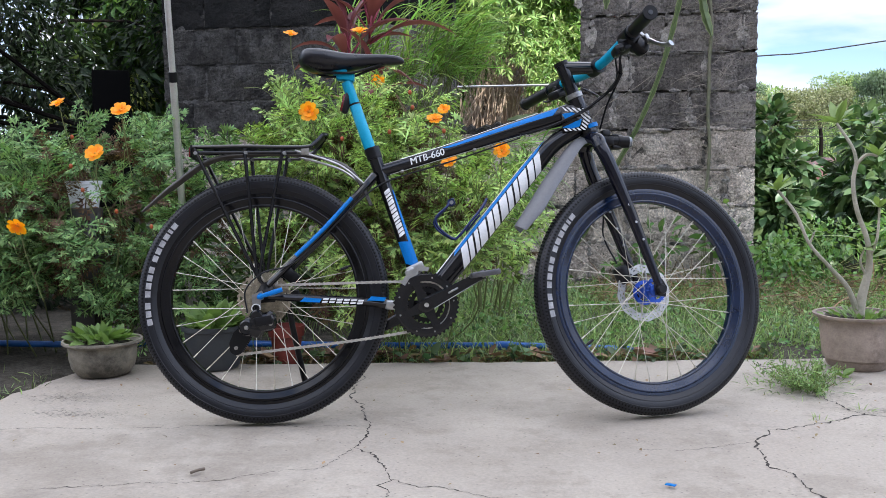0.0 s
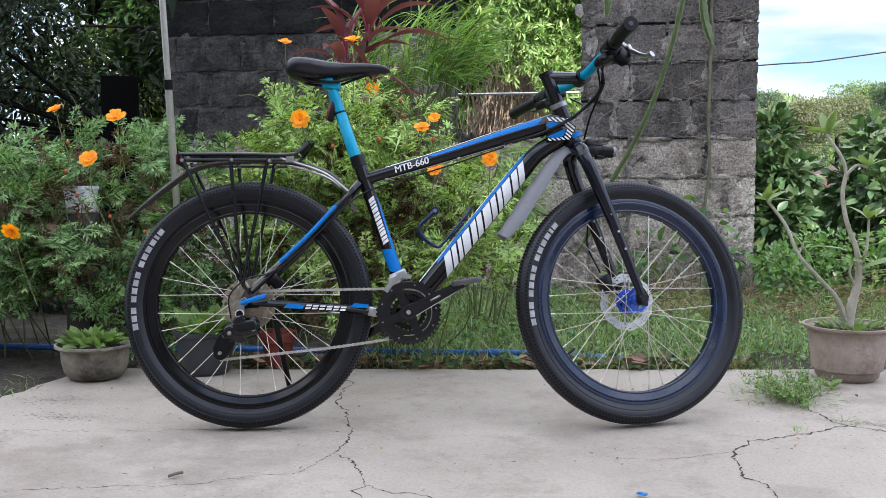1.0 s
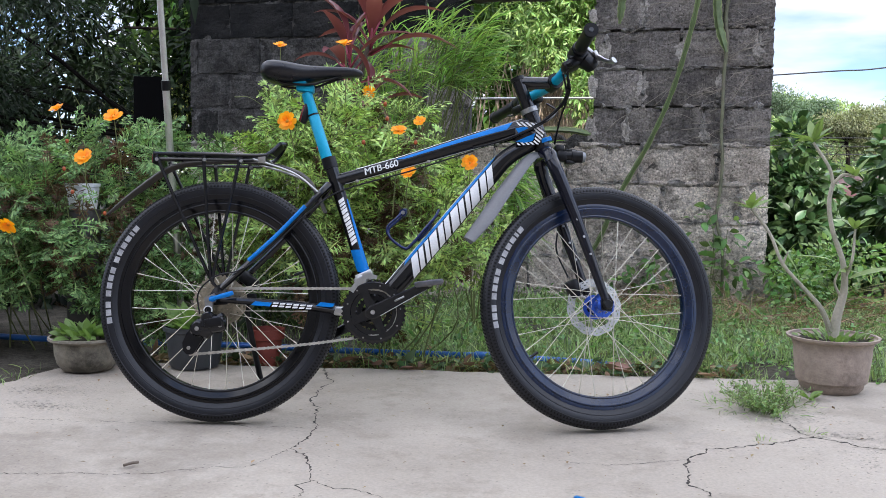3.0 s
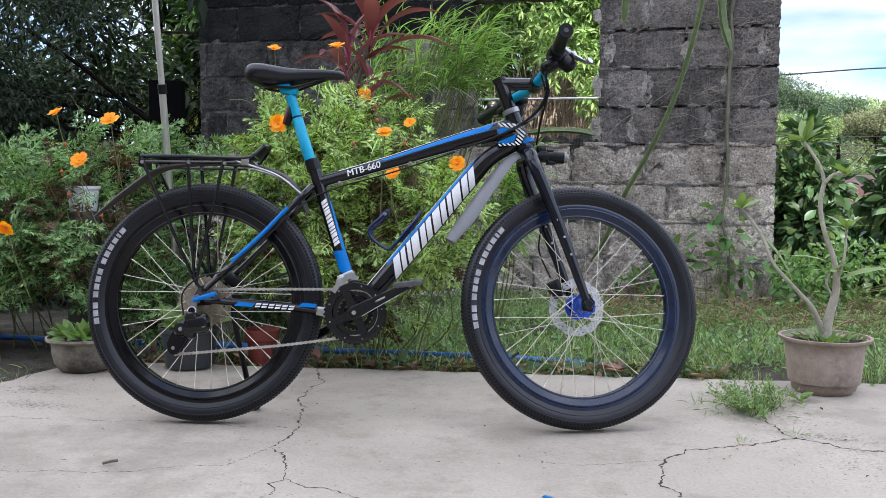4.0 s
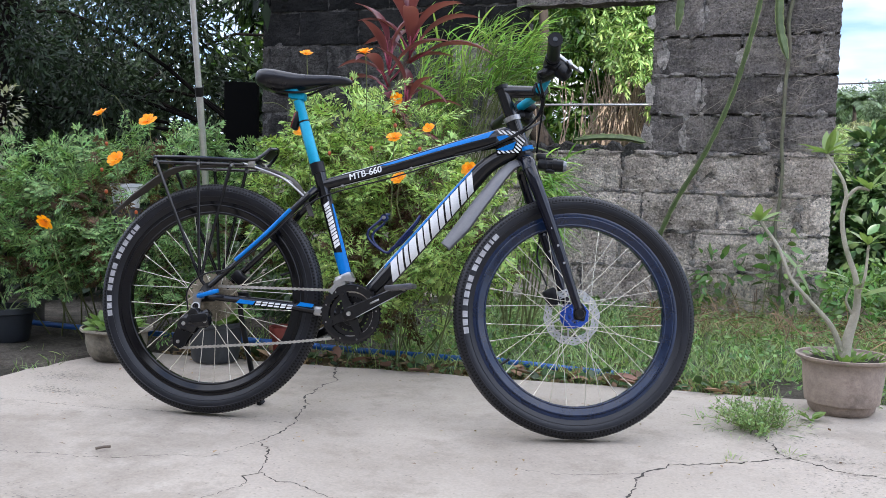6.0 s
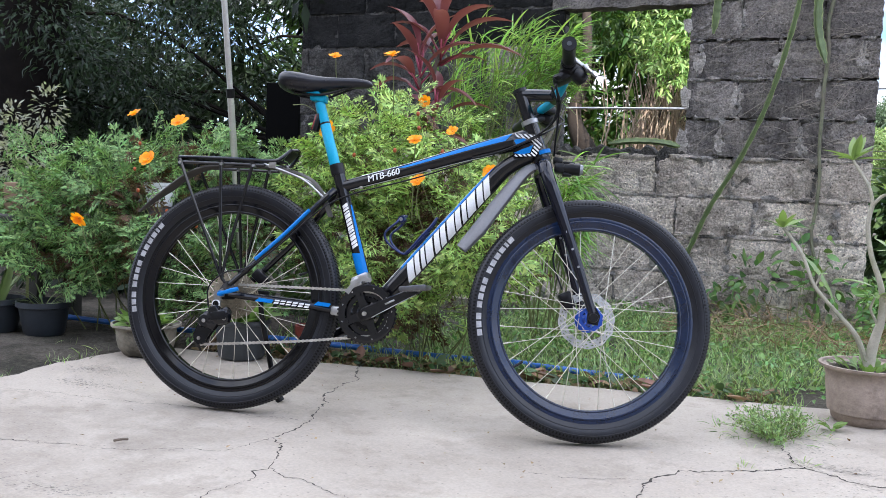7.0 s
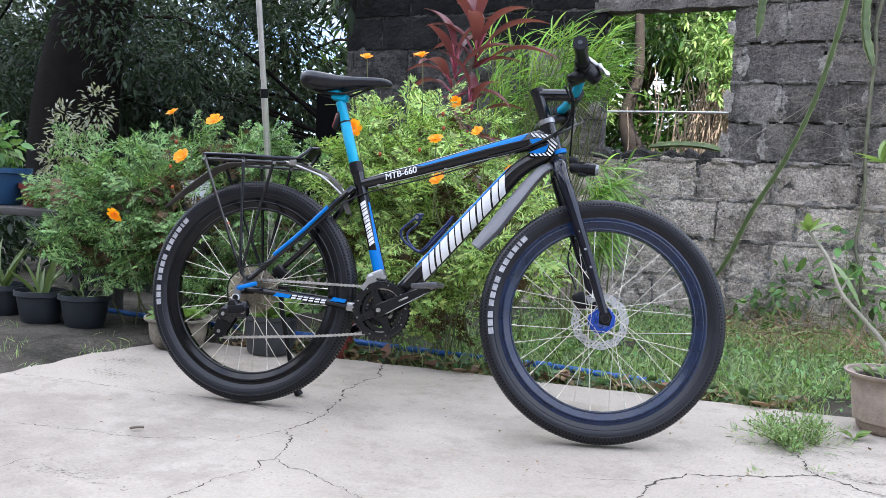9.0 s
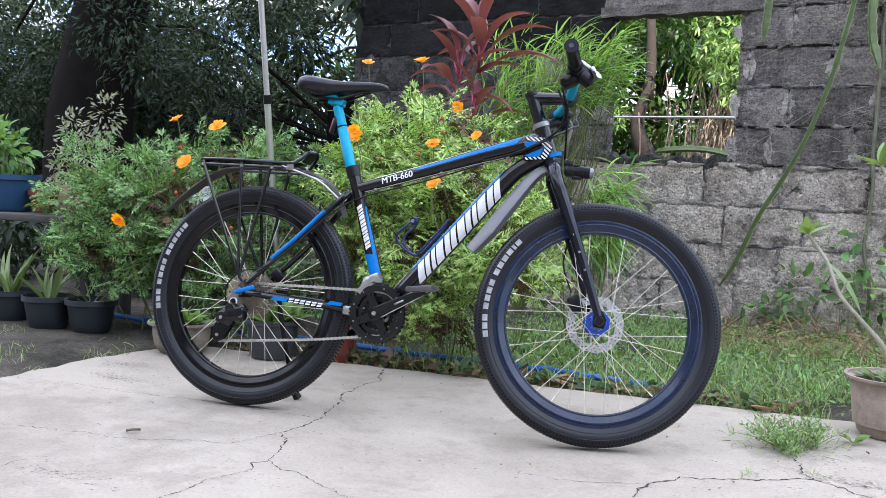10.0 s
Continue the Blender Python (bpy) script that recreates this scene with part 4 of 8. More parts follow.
# cables
for pts in ([(0.940, -0.195, 0.950), (0.952, -0.150, 0.908), (0.930, -0.075, 0.876), (0.880, -0.036, 0.842), (0.80, -0.027, 0.803), (0.72, -0.023, 0.779)], [(0.930, -0.190, 0.948), (0.945, -0.130, 0.900), (0.915, -0.050, 0.868), (0.860, -0.033, 0.832), (0.78, -0.026, 0.797), (0.70, -0.022, 0.775)], [(0.925, 0.19, 0.95), (0.945, 0.12, 0.918), (0.935, 0.03, 0.888), (0.900, -0.033, 0.850), (0.83, -0.029, 0.815)], [(0.942, -0.200, 0.952), (0.948, -0.130, 0.898), (0.938, -0.045, 0.850), (0.930, 0.01, 0.795)]):
    part("cable", tube(B(), spline(pts, 7), 0.0028, 8), M["matte"], bike)
part("cable_sleeve", tube(B(), spline([(0.950, -0.160, 0.914), (0.946, -0.125, 0.896), (0.936, -0.09, 0.883)], 5), 0.0062, 8), M["matte"], bike)
part("cable", tube(B(), spline([(0.70, -0.018, 0.768), (0.52, -0.012, 0.709), (0.34, -0.016, 0.655), (0.26, -0.05, 0.600), (0.15, -0.066, 0.490), (0.07, -0.075, 0.425), (0.00, -0.080, 0.405), (-0.045, -0.085, 0.36), (-0.04, -0.088, 0.30)], 6), 0.0022, 8), M["matte"], bike)
for u in (0.09, 0.45, 0.80):
    part("cable_guide", block(B(), Matrix.Translation(top_tube.at(u, -0.95)), (0.010, 0.012, 0.008), 0.002), M["dull"], frame_parts["top_tube"])
# front lamp
block(bm := B(), pose(0.948, -0.012, 0.757, 0, 4, -12), (0.030, 0.034, 0.028), 0.006)
tube(bm, [(0.955, -0.014, 0.757), (1.004, -0.021, 0.7555)], [0.0160, 0.0175], 18)
block(bm, pose(0.972, -0.0165, 0.7725), (0.034, 0.018, 0.008), 0.003)
block(bm, pose(0.968, -0.0160, 0.7395), (0.026, 0.022, 0.010), 0.003)
block(bm, pose(0.942, -0.006, 0.780), (0.026, 0.026, 0.018), 0.004)
headlight = placed(part("front_light", bm, M["matte"], bike, "small black front light"), STEER)
part("light_lens", tube(B(), [(1.004, -0.021, 0.7555), (1.013, -0.0222, 0.755)], [0.0165, 0.0135], 16), M["lens"], headlight)
part("light_strap", tube(B(), [(0.974, -0.0165, 0.7565), (0.986, -0.018, 0.7562)], 0.0190, 18), M["matte"], headlight)


def blade(name, pts, widths, material, parent, arch=0.35, label="", thick=0.002):
    """A curved mudguard blade along pts in the xz plane."""
    bm = B()
    c = spline(pts, 6)
    ws = np.interp(np.linspace(0, 1, len(c)), np.linspace(0, 1, len(widths)), widths)
    layers = []
    for off in (0, thick):
        rows = []
        for i, (x, z) in enumerate(c):
            d = Vector((c[min(i + 1, len(c) - 1)][0] - c[max(i - 1, 0)][0], 0, c[min(i + 1, len(c) - 1)][1] - c[max(i - 1, 0)][1])).normalized()
            nz = Vector((-d.z, 0, d.x))
            if nz.z < 0:
                nz = -nz
            rows.append([bm.verts.new(Vector((x, 0, z)) + Vector((0, ws[i] * k / 4, 0)) - nz * (arch * ws[i] * (k / 4) ** 2 + off)) for k in range(-4, 5)])
        layers.append(rows)
    for rows in layers:
        for p, q in zip(rows, rows[1:]):
            for k in range(8):
                bm.faces.new((p[k], p[k + 1], q[k + 1], q[k]))
    a, b = layers
    for i in range(len(c) - 1):
        for k in (0, 8):
            bm.faces.new((a[i][k], a[i + 1][k], b[i + 1][k], b[i][k]))
    for i in (0, -1):
        for k in range(8):
            bm.faces.new((a[i][k], a[i][k + 1], b[i][k + 1], b[i][k]))
    return part(name, bm, material, parent, label, sharp=60)


placed(blade("front_mudguard", [(0.900, 0.775), (0.845, 0.757), (0.775, 0.672), (0.715, 0.585), (0.672, 0.522)], [0.018, 0.028, 0.037, 0.040, 0.030], M["fender"], bike, 0.95, "smoky grey plastic mudguard"), steer(8))
blade("rear_mudguard", [(0.290, 0.590), (0.268, 0.640), (0.222, 0.700), (0.12, 0.732), (-0.03, 0.738), (-0.15, 0.722), (-0.25, 0.655), (-0.335, 0.580)], [0.020, 0.024, 0.022, 0.020, 0.022, 0.027, 0.026, 0.008], M["fender_brown"], bike, 0.35, "dusty brown-grey plastic mudguard")

# rear rack
bm = B()
for s in (-1, 1):
    tube(bm, spline([(-0.186, s * 0.055, 0.744), (-0.05, s * 0.060, 0.744), (0.105, s * 0.060, 0.741), (0.135, s * 0.052, 0.752), (0.158, s * 0.036, 0.778)], 6), 0.0052, 10)
    tube(bm, [(-0.18, s * 0.058, 0.729), (0.09, s * 0.062, 0.727)], 0.0045, 8)
tube(bm, spline([(0.158, -0.036, 0.778), (0.168, 0, 0.783), (0.158, 0.036, 0.778)], 6), 0.0052, 10)
tube(bm, [(-0.186, -0.055, 0.744), (-0.192, 0, 0.744), (-0.186, 0.055, 0.744)], 0.0052, 10)
rack = part("luggage_rack", bm, M["gloss"], bike, "black alloy rear luggage rack")
part("rack_plate", block(B(), pose(-0.02, 0, 0.7475), (0.30, 0.050, 0.004), 0.001), M["matte"], rack)
part("tail_plate", block(B(), pose(-0.192, 0, 0.735, 0, 0, 0), (0.006, 0.096, 0.034), 0.002), M["matte"], rack)
for x in (-0.13, -0.05, 0.05, 0.11):
    part("cross_bar", tube(B(), [(x, -0.058, 0.7415), (x, 0.058, 0.7415)], 0.004, 8), M["matte"], rack)
part("front_loop", block(B(), pose(0.148, 0, 0.764, 0, -48, 0), (0.038, 0.060, 0.003), 0.001), M["matte"], rack)
for s in (-1, 1):
    for top, bot in (((-0.180, 0.738), (-0.026, 0.418)), ((-0.048, 0.738), (-0.016, 0.412)), ((0.054, 0.736), (-0.008, 0.410))):
        leg = part("rack_leg", tube(B(), spline([(top[0], s * 0.064, top[1]), ((top[0] * 0.6 + bot[0] * 0.4), s * 0.071, top[1] * 0.6 + bot[1] * 0.4), (bot[0], s * 0.078, bot[1]), (0.0, s * 0.077, 0.375)], 5), [0.0052, 0.0046, 0.0046, 0.0042], 10), M["gloss"], rack)
        part("bolt", lathe(B(), [(0, -0.008), (0.005, -0.008), (0.005, 0.008), (0, 0.008)], 10, Matrix.Translation((top[0] + 0.004, s * 0.064, top[1] - 0.012))), M["steel"], leg)
    part("rack_stay", tube(B(), spline([(0.085, s * 0.056, 0.732), (0.165, s * 0.052, 0.708), (0.215, s * 0.046, 0.686), (0.272, s * 0.034, 0.640)], 6), 0.0042, 10, flat=0.8), M["lever"], rack, "polished steel stay")
    part("stay_clamp", block(B(), pose(0.112, s * 0.058, 0.733), (0.022, 0.008, 0.026), 0.002), M["dull"], rack)
part("reflector", block(B(), pose(-0.198, 0, 0.735), (0.008, 0.06, 0.026), 0.002), M["red"], rack, "red reflector")

# drivetrain
RING_Y = -0.050


def ring_gear(r, y, teeth, inner):
    bm = B()
    n = teeth * 4
    outer = [(r + (0.0035 if j % 4 in (1, 2) else -0.001)) for j in range(n)]
    lv = []
    for yy in (y - 0.0012, y + 0.0012):
        o = [bm.verts.new((BB.x + outer[j] * math.cos(2 * math.pi * j / n), yy, BB.z + outer[j] * math.sin(2 * math.pi * j / n))) for j in range(n)]
        i = [bm.verts.new((BB.x + inner * math.cos(2 * math.pi * j / n), yy, BB.z + inner * math.sin(2 * math.pi * j / n))) for j in range(n)]
        lv.append((o, i))
    for j in range(n):
        k = (j + 1) % n
        for o, i in lv:
            bm.faces.new((o[j], o[k], i[k], i[j]))
        bm.faces.new((lv[0][0][j], lv[0][0][k], lv[1][0][k], lv[1][0][j]))
        bm.faces.new((lv[0][1][j], lv[0][1][k], lv[1][1][k], lv[1][1][j]))
    return bm


crank = part("crankset", tube(B(), [(BB.x, -0.078, BB.z), (BB.x, 0.072, BB.z)], 0.011, 16), M["matte"], bike, "black triple crankset")
part("chainring", ring_gear(0.0855, RING_Y - 0.006, 42, 0.066), M["gloss"], crank, smooth=False)
part("chainring", ring_gear(0.0655, RING_Y, 32, 0.050), M["gloss"], crank, smooth=False)
part("chainring", ring_gear(0.046, RING_Y + 0.007, 24, 0.034), M["matte"], crank, smooth=False)
bm = B()
for k in range(4):
    a = radians(25 + 90 * k)
    c, s = math.cos(a), math.sin(a)
    w = 0.010
    outline = [(BB.x + c * r - s * q, BB.z + s * r + c * q) for r, q in ((0.008, -0.016), (0.045, -w), (0.072, -0.012), (0.072, 0.012), (0.045, w), (0.008, 0.016))]
    plate(bm, outline, RING_Y - 0.012, RING_Y - 0.006)
    lathe(bm, [(0, RING_Y - 0.015), (0.005, RING_Y - 0.015), (0.005, RING_Y - 0.008), (0, RING_Y - 0.008)], 10, Matrix.Translation((BB.x + c * 0.060, 0, BB.z + s * 0.060)))
part("spider", bm, M["gloss"], crank, sharp=30)
GUARD = [(0.0640, RING_Y - 0.0125), (0.0780, RING_Y - 0.0135), (0.0835, RING_Y - 0.0120), (0.0835, RING_Y - 0.0085), (0.0640, RING_Y - 0.0085)]
for deg in (8, 41, 77, 128, 163, 201, 249, 287, 331):
    a = radians(deg)
    part("shift_pin", lathe(B(), [(0, RING_Y - 0.0148), (0.0022, RING_Y - 0.0148), (0.0026, RING_Y - 0.012), (0, RING_Y - 0.012)], 8, Matrix.Translation((BB.x + 0.0745 * math.cos(a), 0, BB.z + 0.0745 * math.sin(a)))), M["dull"], crank)
part("chain_guard", lathe(B(), GUARD, 48, Matrix.Translation((BB.x, 0, BB.z)), closed=True), M["gloss"], crank)
for s, ang in ((-1, 27.5), (1, 207.5)):
    e = Vector((math.cos(radians(ang)), 0, math.sin(radians(ang))))
    y = s * 0.072
    p0, p1 = Vector((BB.x, y, BB.z)), Vector((BB.x, s * 0.080, BB.z)) + e * 0.172
    q = Vector((-e.z, 0, e.x))
    bm = B()
    prev = None
    for f, w, d in ((-0.14, 0.003, 0.003), (-0.11, 0.013, 0.006), (0.0, 0.0195, 0.0085), (0.12, 0.0180, 0.0080), (0.5, 0.0145, 0.0070), (0.9, 0.0115, 0.0065), (1.0, 0.0120, 0.0065), (1.06, 0.0085, 0.005), (1.075, 0.002, 0.002)):
        c = p0.lerp(p1, f)
        ring = [bm.verts.new(c + q * (w * a) + Vector((0, d * b, 0))) for a, b in ((-1, -0.5), (-0.8, -1), (0.8, -1), (1, -0.5), (1, 0.5), (0.8, 1), (-0.8, 1), (-1, 0.5))]
        if prev:
            for k in range(8):
                bm.faces.new((prev[k], prev[(k + 1) % 8], ring[(k + 1) % 8], ring[k]))
        else:
            bm.faces.new(ring)
        prev = ring
    bm.faces.new(prev)
    arm = part("crank_arm", bm, M["gloss"], crank, sharp=25)
    part("crank_bolt", lathe(B(), [(0, -0.008), (0.0062, -0.008), (0.0062, 0.006), (0, 0.006)], 14, Matrix.Translation(p0 + Vector((0, s * 0.008, 0)))), M["dull"], arm)
    edge = [p0.lerp(p1, f) - q * w + Vector((0, s * 0.0065, 0)) for f, w in ((0.08, 0.0178), (0.5, 0.0143), (0.92, 0.0116))]
    part("worn_edge", tube(B(), edge, 0.0011, 6), M["steel"], arm, "worn bright metal edge")
    mark = pose(p0.lerp(p1, 0.47).x, p0.lerp(p1, 0.47).y + s * 0.0072, p0.lerp(p1, 0.47).z, 0, -(ang if s < 0 else ang - 180), 0)
    part("arm_mark", block(B(), mark, (0.030, 0.0008, 0.0052)), M["steel"], arm, "small pale printed bar")
    part("pedal_eye", lathe(B(), [(0, -0.0085), (0.0085, -0.0085), (0.0095, -0.006), (0.0095, 0.006), (0, 0.006)], 16, Matrix.Translation(p1)), M["dull"], arm)
    ped = Matrix.Translation(p1 + Vector((0, s * 0.05, 0.0))) @ pose(0, 0, 0, 0, -8 if s < 0 else 0, 0)
    bm = B()
    for yy in (-0.036, 0.036):
        block(bm, ped @ Matrix.Translation((0, yy, 0)), (0.074, 0.010, 0.014), 0.003)
    for xx in (-0.040, 0.040):
        block(bm, ped @ Matrix.Translation((xx * 0.85, 0, 0)), (0.008, 0.080, 0.012), 0.003)
    tube(bm, [p1 + Vector((0, s * 0.006, 0)), p1 + Vector((0, s * 0.086, 0))], 0.0075, 12)
    part("pedal", bm, M["pedal"], crank, "grey alloy cage pedal")
    part("pedal_axle", tube(B(), [p1 + Vector((0, s * 0.005, 0)), p1 + Vector((0, s * 0.020, 0))], 0.0085, 10), M["dull"], crank)
# chain
bm = B()


def links(pts, y0, y1):
    c = spline(pts, 40)
    d, path = 0, [Vector((c[0][0], 0, c[0][1]))]
    for p in c[1:]:
        q = Vector((p[0], 0, p[1]))
        while (q - path[-1]).length > 0.0127:
            path.append(path[-1] + (q - path[-1]).normalized() * 0.0127)
    n = len(path)
    for i in range(n - 1):
        a, b = path[i], path[i + 1]
        y = y0 + (y1 - y0) * i / n
        ang = math.degrees(math.atan2(b.z - a.z, b.x - a.x))
        w = 0.0036 if i % 2 else 0.0022
        for s in (-1, 1):
            for p in (a, b):
                lathe(bm, [(0, s * w - 0.0006), (0.0044, s * w - 0.0006), (0.0044, s * w + 0.0006), (0, s * w + 0.0006)], 8, Matrix.Translation((p.x, y, p.z)))
            mid = (a + b) / 2
            block(bm, Matrix.Translation((mid.x, y + s * w, mid.z)) @ pose(0, 0, 0, 0, -ang, 0), (0.0125, 0.0012, 0.0062))
        lathe(bm, [(0.0035, -0.003), (0.0035, 0.003)], 8, Matrix.Translation((a.x, y, a.z)))


links([(0.030, 0.3725), (0.20, 0.3745), (0.41, 0.3765)], -0.036, RING_Y)
links([(-0.074, 0.189), (0.08, 0.204), (0.25, 0.222), (0.42, 0.2465)], -0.040, RING_Y)
links([(0.41, 0.3765), (0.462, 0.368), (0.494, 0.325), (0.486, 0.278), (0.456, 0.252), (0.42, 0.2465)], RING_Y, RING_Y)
part("chain", bm, M["chain"], bike, "dull silver roller chain", smooth=False)
# front derailleur
bm = plate(B(), [(0.362, 0.372), (0.384, 0.402), (0.412, 0.418), (0.440, 0.412), (0.436, 0.402), (0.412, 0.404), (0.392, 0.392), (0.374, 0.364)], -0.064, -0.060)
plate(bm, [(0.372, 0.376), (0.392, 0.404), (0.430, 0.416), (0.426, 0.404), (0.400, 0.394), (0.382, 0.370)], -0.046, -0.042)
block(bm, pose(0.402, -0.040, 0.412, 0, -25, 0), (0.050, 0.040, 0.022), 0.005)
block(bm, pose(0.392, -0.052, 0.398, 0, -40, 0), (0.030, 0.020, 0.030), 0.006)
part("front_derailleur", bm, M["lever"], bike, "bright alloy front derailleur")
part("stay_bridge_clamp", block(B(), pose(0.335, -0.042, 0.314, 0, 5, 0), (0.030, 0.030, 0.026), 0.006), M["lever"], bike)
# rear derailleur
bm = plate(B(), [(-0.030, 0.346), (-0.004, 0.358), (0.004, 0.346), (-0.006, 0.336), (-0.008, 0.304), (-0.026, 0.302), (-0.028, 0.325)], -0.082, -0.074)
rd = part("rear_derailleur", bm, M["steel"], bike, "black rear derailleur on a pale alloy hanger")
bm = lathe(B(), [(0, -0.112), (0.016, -0.112), (0.0215, -0.105), (0.0225, -0.090), (0.020, -0.078), (0, -0.078)], 24, Matrix.Translation((-0.040, 0, 0.262)))
lathe(bm, [(0, -0.112), (0.014, -0.112), (0.0185, -0.106), (0.0195, -0.092), (0.017, -0.082), (0, -0.082)], 24, Matrix.Translation((-0.014, 0, 0.290)))
block(bm, pose(-0.002, -0.098, 0.274, 0, -9, 0), (0.078, 0.034, 0.050), 0.018)
block(bm, pose(-0.026, -0.099, 0.262, 0, 28, 0), (0.060, 0.028, 0.044), 0.014)
block(bm, pose(0.018, -0.096, 0.288, 0, -40, 0), (0.034, 0.026, 0.028), 0.009)
part("derailleur_body", bm, M["gloss"], rd)
part("cover_plate", block(B(), pose(0.004, -0.1155, 0.279, 0, -9, 0), (0.046, 0.004, 0.024), 0.0018), M["matte"], rd)
for bx, bz in ((-0.040, 0.262), (0.022, 0.272)):
    part("pivot_bolt", lathe(B(), [(0, -0.1155), (0.005, -0.1155), (0.006, -0.113), (0.006, -0.108), (0, -0.108)], 14, Matrix.Translation((bx, 0, bz))), M["dull"], rd)
part("hanger_bolt", lathe(B(), [(0.004, -0.090), (0.0085, -0.090), (0.0095, -0.087), (0.0095, -0.072), (0, -0.072), (0, -0.086), (0.004, -0.086)], 18, Matrix.Translation((-0.018, 0, 0.312))), M["matte"], rd)
part("bolt_washer", lathe(B(), [(0.0098, -0.0885), (0.0120, -0.0885), (0.0120, -0.083), (0.0098, -0.083)], 18, Matrix.Translation((-0.018, 0, 0.312)), closed=True), M["white"], rd)
for y0, y1 in ((-0.062, -0.0595), (-0.042, -0.040)):
    bm = plate(B(), [(-0.052, 0.276), (-0.026, 0.262), (-0.036, 0.232), (-0.058, 0.196), (-0.074, 0.190), (-0.090, 0.200), (-0.092, 0.222), (-0.080, 0.250)], y0, y1)
    part("derailleur_cage", bm, M["matte"], rd)
for x, z in ((-0.045, 0.252), (-0.074, 0.208)):
    part("jockey_wheel", lathe(B(), [(0, -0.056), (0.008, -0.056), (0.008, -0.054), (0.019, -0.053), (0.019, -0.048), (0.008, -0.047), (0, -0.046)], 20, Matrix.Translation((x, 0, z))), M["matte"], rd)
    part("jockey_bolt", lathe(B(), [(0, -0.066), (0.005, -0.066), (0.005, -0.060), (0, -0.060)], 12, Matrix.Translation((x, 0, z))), M["dull"], rd)
# blue release lever on the dropout
bm = tube(B(), spline([(-0.014, -0.090, 0.340), (0.006, -0.096, 0.346), (0.030, -0.098, 0.353), (0.052, -0.098, 0.360)], 5), [0.0045, 0.0058, 0.0068, 0.0058], 12, flat=0.5, up=(-0.3, 0, 0.95))
lathe(bm, [(0, -0.090), (0.0085, -0.090), (0.0085, -0.078), (0, -0.078)], 16, Matrix.Translation((-0.006, 0, 0.343)))
part("release_lever", bm, M["blue"], bike, "blue quick release lever")
# bottle cage
bm = tube(B(), spline([(0.605, -0.006, 0.602), (0.592, -0.012, 0.578), (0.560, -0.014, 0.540), (0.532, -0.012, 0.506), (0.510, -0.010, 0.492), (0.470, -0.028, 0.520), (0.462, -0.034, 0.548), (0.492, -0.034, 0.578), (0.505, -0.020, 0.598), (0.513, 0.0, 0.602)], 6), 0.0036, 10)
tube(bm, spline([(0.605, 0.006, 0.602), (0.592, 0.012, 0.578), (0.560, 0.014, 0.540), (0.532, 0.012, 0.506), (0.510, 0.010, 0.492), (0.470, 0.028, 0.520), (0.462, 0.034, 0.548), (0.492, 0.034, 0.578), (0.505, 0.020, 0.598), (0.513, 0.0, 0.602)], 6), 0.0036, 10)
block(bm, pose(0.566, 0, 0.535, 0, -50, 0), (0.060, 0.014, 0.006), 0.002)
cage = part("bottle_cage", bm, M["cage_blue"], bike, "dark blue metal bottle cage")
part("cage_stop", lathe(B(), [(0, -0.030), (0.010, -0.030), (0.012, -0.022), (0.012, -0.008), (0, -0.008)], 16, Matrix.Translation((0.505, 0, 0.590))), M["cage_blue"], cage)
part("cage_screw", lathe(B(), [(0, -0.033), (0.0055, -0.033), (0.0055, -0.029), (0, -0.029)], 10, Matrix.Translation((0.505, 0, 0.590))), M["steel"], cage)
# kickstand, on the far side
stand = part("kickstand", tube(B(), spline([(0.050, 0.085, 0.335), (0.058, 0.100, 0.26), (0.100, 0.150, 0.040)], 5), [0.008, 0.0085, 0.0085], 12), M["matte"], bike, "black kickstand reaching the ground")
part("kickstand_foot", tube(B(), [(0.098, 0.148, 0.050), (0.112, 0.158, 0.022)], [0.011, 0.014], 12), M["matte"], stand)
part("kickstand_mount", block(B(), pose(0.045, 0.078, 0.345), (0.07, 0.014, 0.030), 0.004), M["matte"], stand)
placed(part("rear_caliper", block(B(), pose(0.062, 0.052, 0.398, 0, 40, 0), (0.055, 0.036, 0.034), 0.007), M["matte"], bike), Matrix())
# ---------------------------------------------------------------- foliage helpers
def unit(v):
    return v / np.maximum(np.linalg.norm(v, axis=-1, keepdims=True), 1e-9)


def scatter(name, P, D, size, template, material, parent=None, rng=None, up=(0, 0, 1), wide=1.0, roll=0.6):
    """Leaves: a template (points with y along the leaf, x across, z out of it; quads) at each place P, pointing along D."""
    tv, tf = template
    n = len(P)
    D = unit(np.asarray(D, float))
    ref = np.tile(np.asarray(up, float), (n, 1)) + rng.normal(0, roll, (n, 3))
    side = unit(np.cross(D, ref))
    out = np.cross(side, D)
    size = np.asarray(size)[:, None, None]
    V = P[:, None, :] + size * (tv[None, :, 1:2] * D[:, None, :] + wide * tv[None, :, 0:1] * side[:, None, :] + tv[None, :, 2:3] * out[:, None, :])
    F = tf[None] + (np.arange(n) * len(tv))[:, None, None]
    return arrays(name, V.reshape(-1, 3), F.reshape(-1, tf.shape[1]), material, parent)


def scatter_each(name, P, D, size, template, material, parent, rng, roll=0.3):
    """Large leaves, each a part of its own."""
    for p, d, s in zip(np.asarray(P, float), np.asarray(D, float), np.asarray(size, float)):
        scatter(name, p[None], d[None], s[None], template, material, parent, rng, roll=roll)


